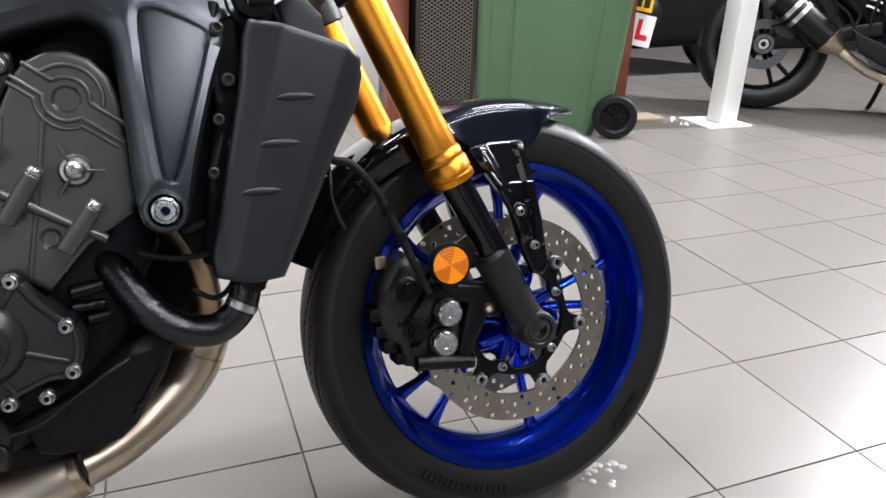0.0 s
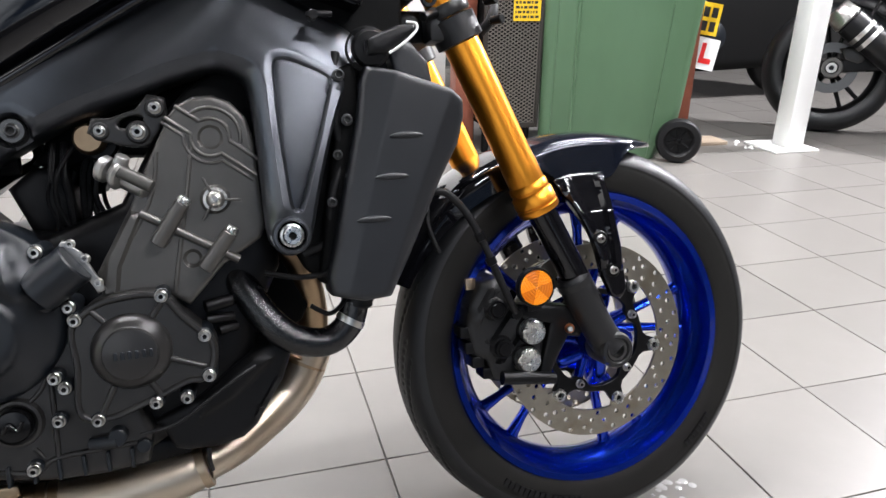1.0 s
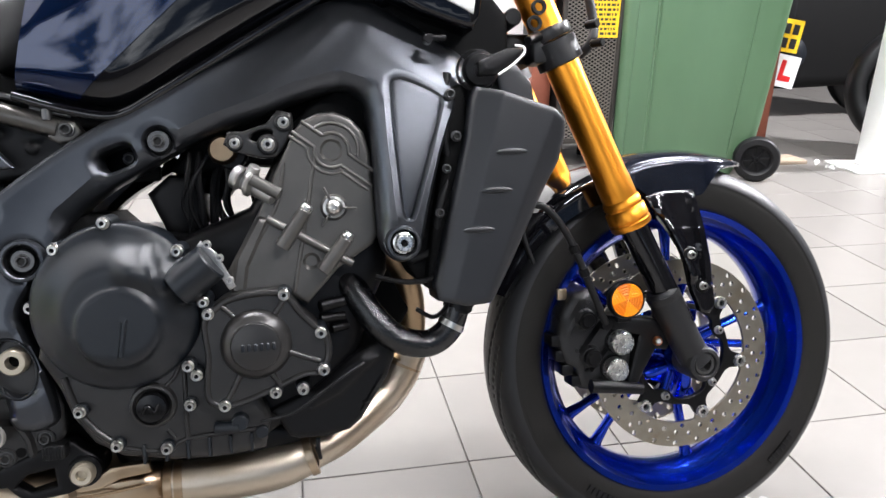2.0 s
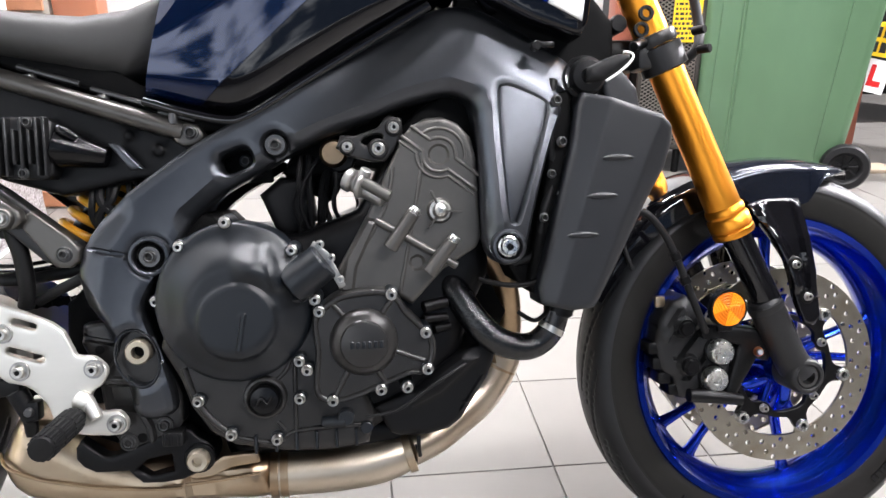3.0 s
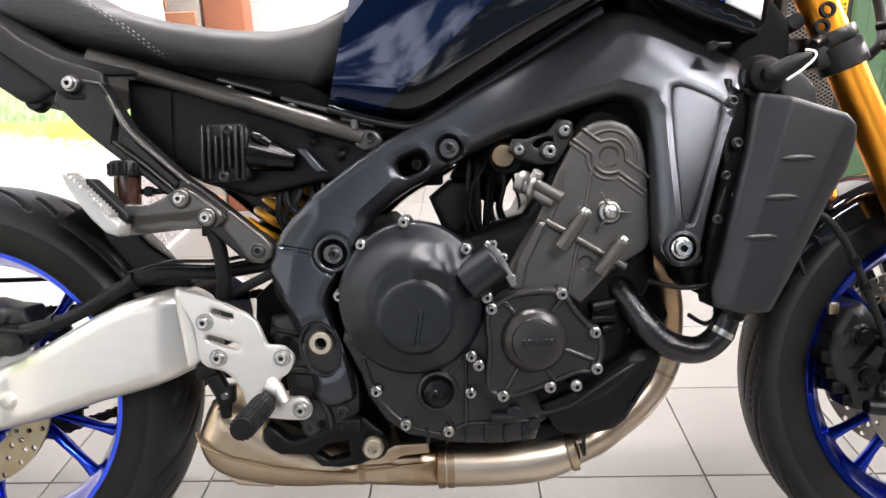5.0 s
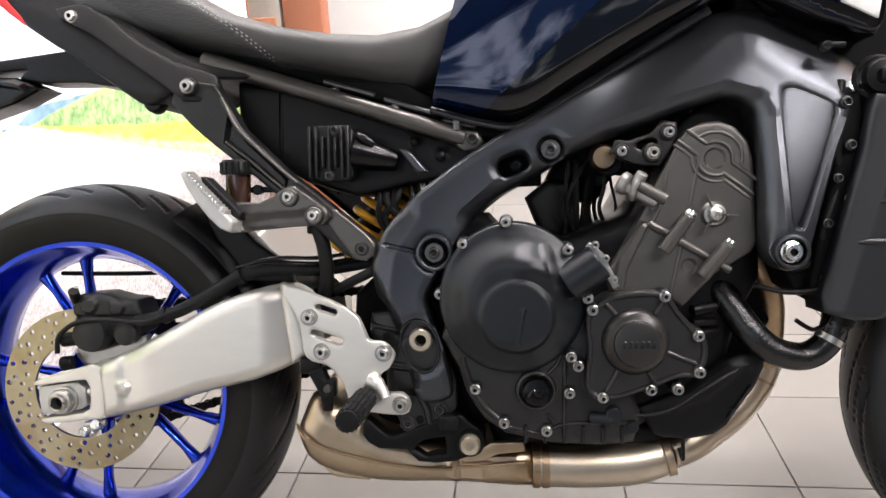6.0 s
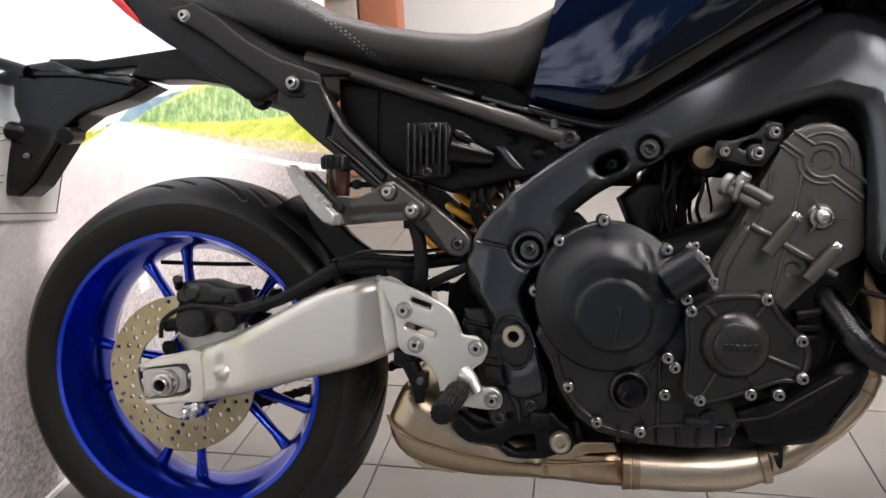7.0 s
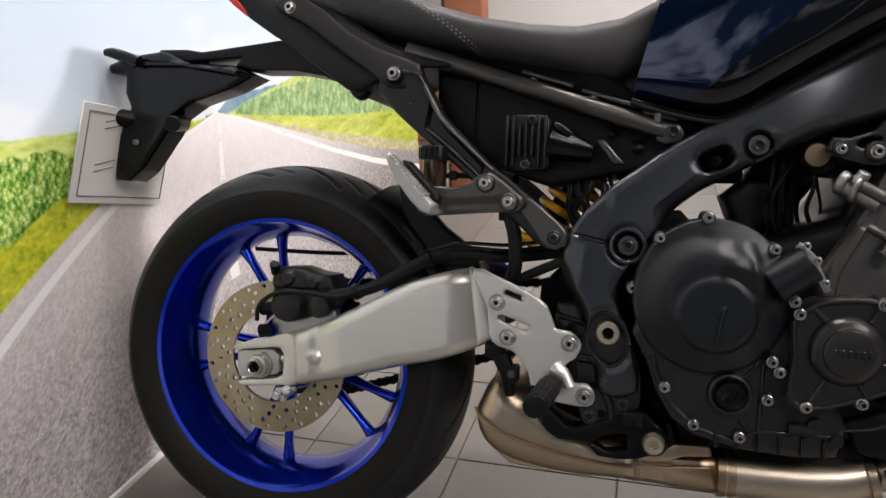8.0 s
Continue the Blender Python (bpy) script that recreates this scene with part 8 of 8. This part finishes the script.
        for q in (0.28, 0.42):
            c = Vector((0.025, -0.185, 0.525)).lerp(Vector((0.270, -0.175, 0.345)), q)
            part("band", lathe([(0.0682, -0.010), (0.0700, -0.010), (0.0700, 0.010), (0.0682, 0.010)], c, (0.245, 0.01, -0.18), 32), M_BOLT, can)
        part("link_pipe", tube([(0.325, -0.172, 0.306), (0.390, -0.165, 0.260), (0.490, -0.14, 0.210), (0.630, -0.12, 0.170), (0.820, -0.10, 0.140)], 0.024, 16), M_STEEL, can)
    part("heat_shield", plate([(0.36, 0.40), (0.45, 0.36), (0.62, 0.30), (0.66, 0.25), (0.52, 0.24), (0.40, 0.30)], 0.20, 0.02, 0.008, 0.012), M_SATIN, b)
    for k in range(6):
        part("spring_coil", lathe([(0.026, -0.005), (0.034, -0.004), (0.034, 0.004), (0.026, 0.005)], (0.44 + 0.012 * k, -0.10, 0.50 + 0.03 * k), (0.35, 0, 0.93), 20, closed=True), M_WHITE, b)
    random_hoses = random.Random(3)
    for k in range(10):
        xx = 0.15 + 0.05 * k
        part("hose", tube([(xx, -0.12, 0.62), (xx + random_hoses.uniform(-0.05, 0.05), -0.14, 0.54), (xx + 0.04, -0.12, 0.47), (xx + random_hoses.uniform(0, 0.1), -0.11, 0.40)], 0.008, 8), M_RUBBER, b)
    part("rear_mudguard", tube([(0.02, 0, 0.66), (0.16, 0, 0.64), (0.30, 0, 0.56), (0.38, 0, 0.44)], [0.05, 0.085, 0.085, 0.06], 12, flat=0.3), M_SATIN, b)
    part("rear_caliper", plate([(0.02, 0.40), (0.12, 0.43), (0.15, 0.38), (0.12, 0.33), (0.05, 0.35)], 0.118, 0.05, 0.01, 0.015), M_CASE, b)
    part("axle_ring", lathe([(0.028, -0.004), (0.030, -0.012), (0.046, -0.012), (0.050, -0.004), (0.050, 0.006)], (0, -0.118, 0.31), seg=28), M_PEGARM, b)
    part("lower_fairing", plate([(0.30, 0.62), (0.52, 0.60), (0.70, 0.42), (0.66, 0.26), (0.50, 0.30), (0.42, 0.44), (0.28, 0.54)], 0.10, 0.20, 0.02, 0.02), M_DARKINT, b)
    part("side_stand", tube([(0.62, 0.14, 0.28), (0.60, 0.24, 0.10), (0.58, 0.30, 0.008)], [0.012, 0.012, 0.012], 8), M_BLACK, b)
    b.matrix_world = pose(x, y, 0, -8, 0, turn) @ Matrix.Scale(size, 4)
    return tagged(b, "dark parked motorcycle with a " + kind, "motorcycle", "parked motorcycles")


parked_bike(4.08, 2.30, -40, "black and steel silencer", 1.1)


def learner_bike():
    """A dark motorcycle seen past the bin, with its plates at the tail."""
    b = parked_bike(3.35, 3.32, 4, "yellow rear plate")
    part("plate_holder", box((-0.30, -0.02, 0.50), (-0.27, 0.02, 0.90), 0.006), M_SATIN, b)
    # oversized panel added to black out the lit background behind the parked wheel
    part("dark_backing_panel", plate([(-0.10, 0.88), (0.30, 0.84), (0.75, 0.86), (1.30, 0.84), (1.58, 0.62), (1.60, 0.38), (1.40, 0.20), (0.66, 0.18), (0.42, 0.32), (0.28, 0.52), (0.0, 0.66), (-0.14, 0.80)], 0.17, 0.34, 0.05, 0.03), M_DARKINT, b, "oversized near-black panel added to darken the background")
    part("chain_guard", plate([(0.0, 0.50), (0.30, 0.50), (0.42, 0.42), (0.30, 0.38), (0.05, 0.44)], 0.13, 0.02, 0.006, 0.02), M_SATIN, b)
    return b


learner_bike()


def learner_plates():
    y = 2.82
    pl = tagged(part("rear_number_plate", box((-0.11, -0.002, -0.09), (0.11, 0.002, 0.09), 0.001, 1), M_YELLOW), "yellow rear number plate with dark bars on a parked motorcycle", "number plate")
    pl.matrix_world = pose(3.625, y, 0.565, 0, 8, 8)
    for r in (0, 1):
        for k in range(3):
            part("character_bar", box((-0.09 + 0.064 * k, -0.0035, 0.01 - 0.078 * r), (-0.045 + 0.064 * k, -0.0021, 0.065 - 0.078 * r), 0, 1), M_LETTER, pl, smooth=False)
    lp = tagged(part("learner_plate", box((-0.09, -0.002, -0.09), (0.09, 0.002, 0.09), 0.001, 1), M_WHITE), "white learner plate with a red letter L", "learner plate")
    lp.matrix_world = pose(3.655, y - 0.006, 0.365, 0, 11, 8)
    part("letter", joined(box((-0.045, -0.0036, -0.055), (-0.012, -0.0021, 0.06), 0, 1), box((-0.0121, -0.0036, -0.055), (0.05, -0.0021, -0.024), 0, 1)), M_RED, lp, smooth=False)
    stay = tagged(part("plate_stay", joined(box((3.61, y + 0.008, 0.30), (3.67, y + 0.018, 0.75), 0.002), tube([(3.64, y + 0.013, 0.74), (3.66, y + 0.15, 0.76), (3.68, y + 0.42, 0.76)], 0.02, 10)), M_SATIN), "black stay carrying the rear plates", "plate stay")


learner_plates()


def wet_spill():
    """A small splash of water with a few drops round it."""
    r = random.Random(21)
    # opaque and paler than the tiles: the white glints are in the colour
    m = material("pale_glint_water_film", (0.42, 0.41, 0.40), 0.05, vary=0.05, coat=1.0, rough_vary=0.02)
    pieces = []
    for k in range(26):
        x, y, q = 1.60 + r.gauss(0, 0.022), -0.065 + r.gauss(0, 0.035), r.uniform(0.002, 0.009)
        pieces.append(lathe([(0, 0.0012), (q * 0.7, 0.0010), (q, 0.0)], (x, y, 0.0006), (0, 0, 1), 12))
    tagged(part("wet_spill", joined(*pieces), m), "small splash of water drops, paled for their glints, on the floor tiles", "spill", kind="stuff")


wet_spill()

# ---- floor tiles ----
def tiles():
    pitch, gap, x0, y0 = 0.3065, 0.0032, 1.147, 0.130
    bm = box((gap / 2, gap / 2, -0.008), (pitch - gap / 2, pitch - gap / 2, 0.0), 0.0007, 1)
    me = bpy.data.meshes.new("tile")
    bm.to_mesh(me)
    bm.free()
    me.materials.append(M_TILE)
    far_v, far_f = [], []
    h = pitch - gap
    for i in range(-19, 20):
        for j in range(-15, 17):
            x, y = x0 + i * pitch, y0 + j * pitch
            if x < X0 or x + pitch > X1 or y < Y0 or y + pitch > Y1:
                continue
            if -0.4 < x < 3.6 and -0.2 < y < 3.0 and not (x > 2.8 and y > 2.4):
                shared("tile", me, slab, pose(x, y, random.uniform(-0.0004, 0.0004), random.uniform(-0.03, 0.03), random.uniform(-0.03, 0.03)))
            else:
                k = len(far_v)
                far_v += [(x + gap / 2, y + gap / 2, 0), (x + pitch - gap / 2, y + gap / 2, 0), (x + pitch - gap / 2, y + pitch - gap / 2, 0), (x + gap / 2, y + pitch - gap / 2, 0)]
                far_v += [(a, b, -0.008) for a, b, _ in far_v[k:k + 4]]
                far_f += [(k, k + 1, k + 2, k + 3)] + [(k + q, k + 4 + q, k + 4 + (q + 1) % 4, k + (q + 1) % 4) for q in range(4)]
    rest = bpy.data.meshes.new("tiles")
    rest.from_pydata(far_v, [], far_f)
    rest.materials.append(M_TILE)
    ob = new("tiles", rest)
    ob.parent = slab
    ob["kind"] = "stuff"


tiles()
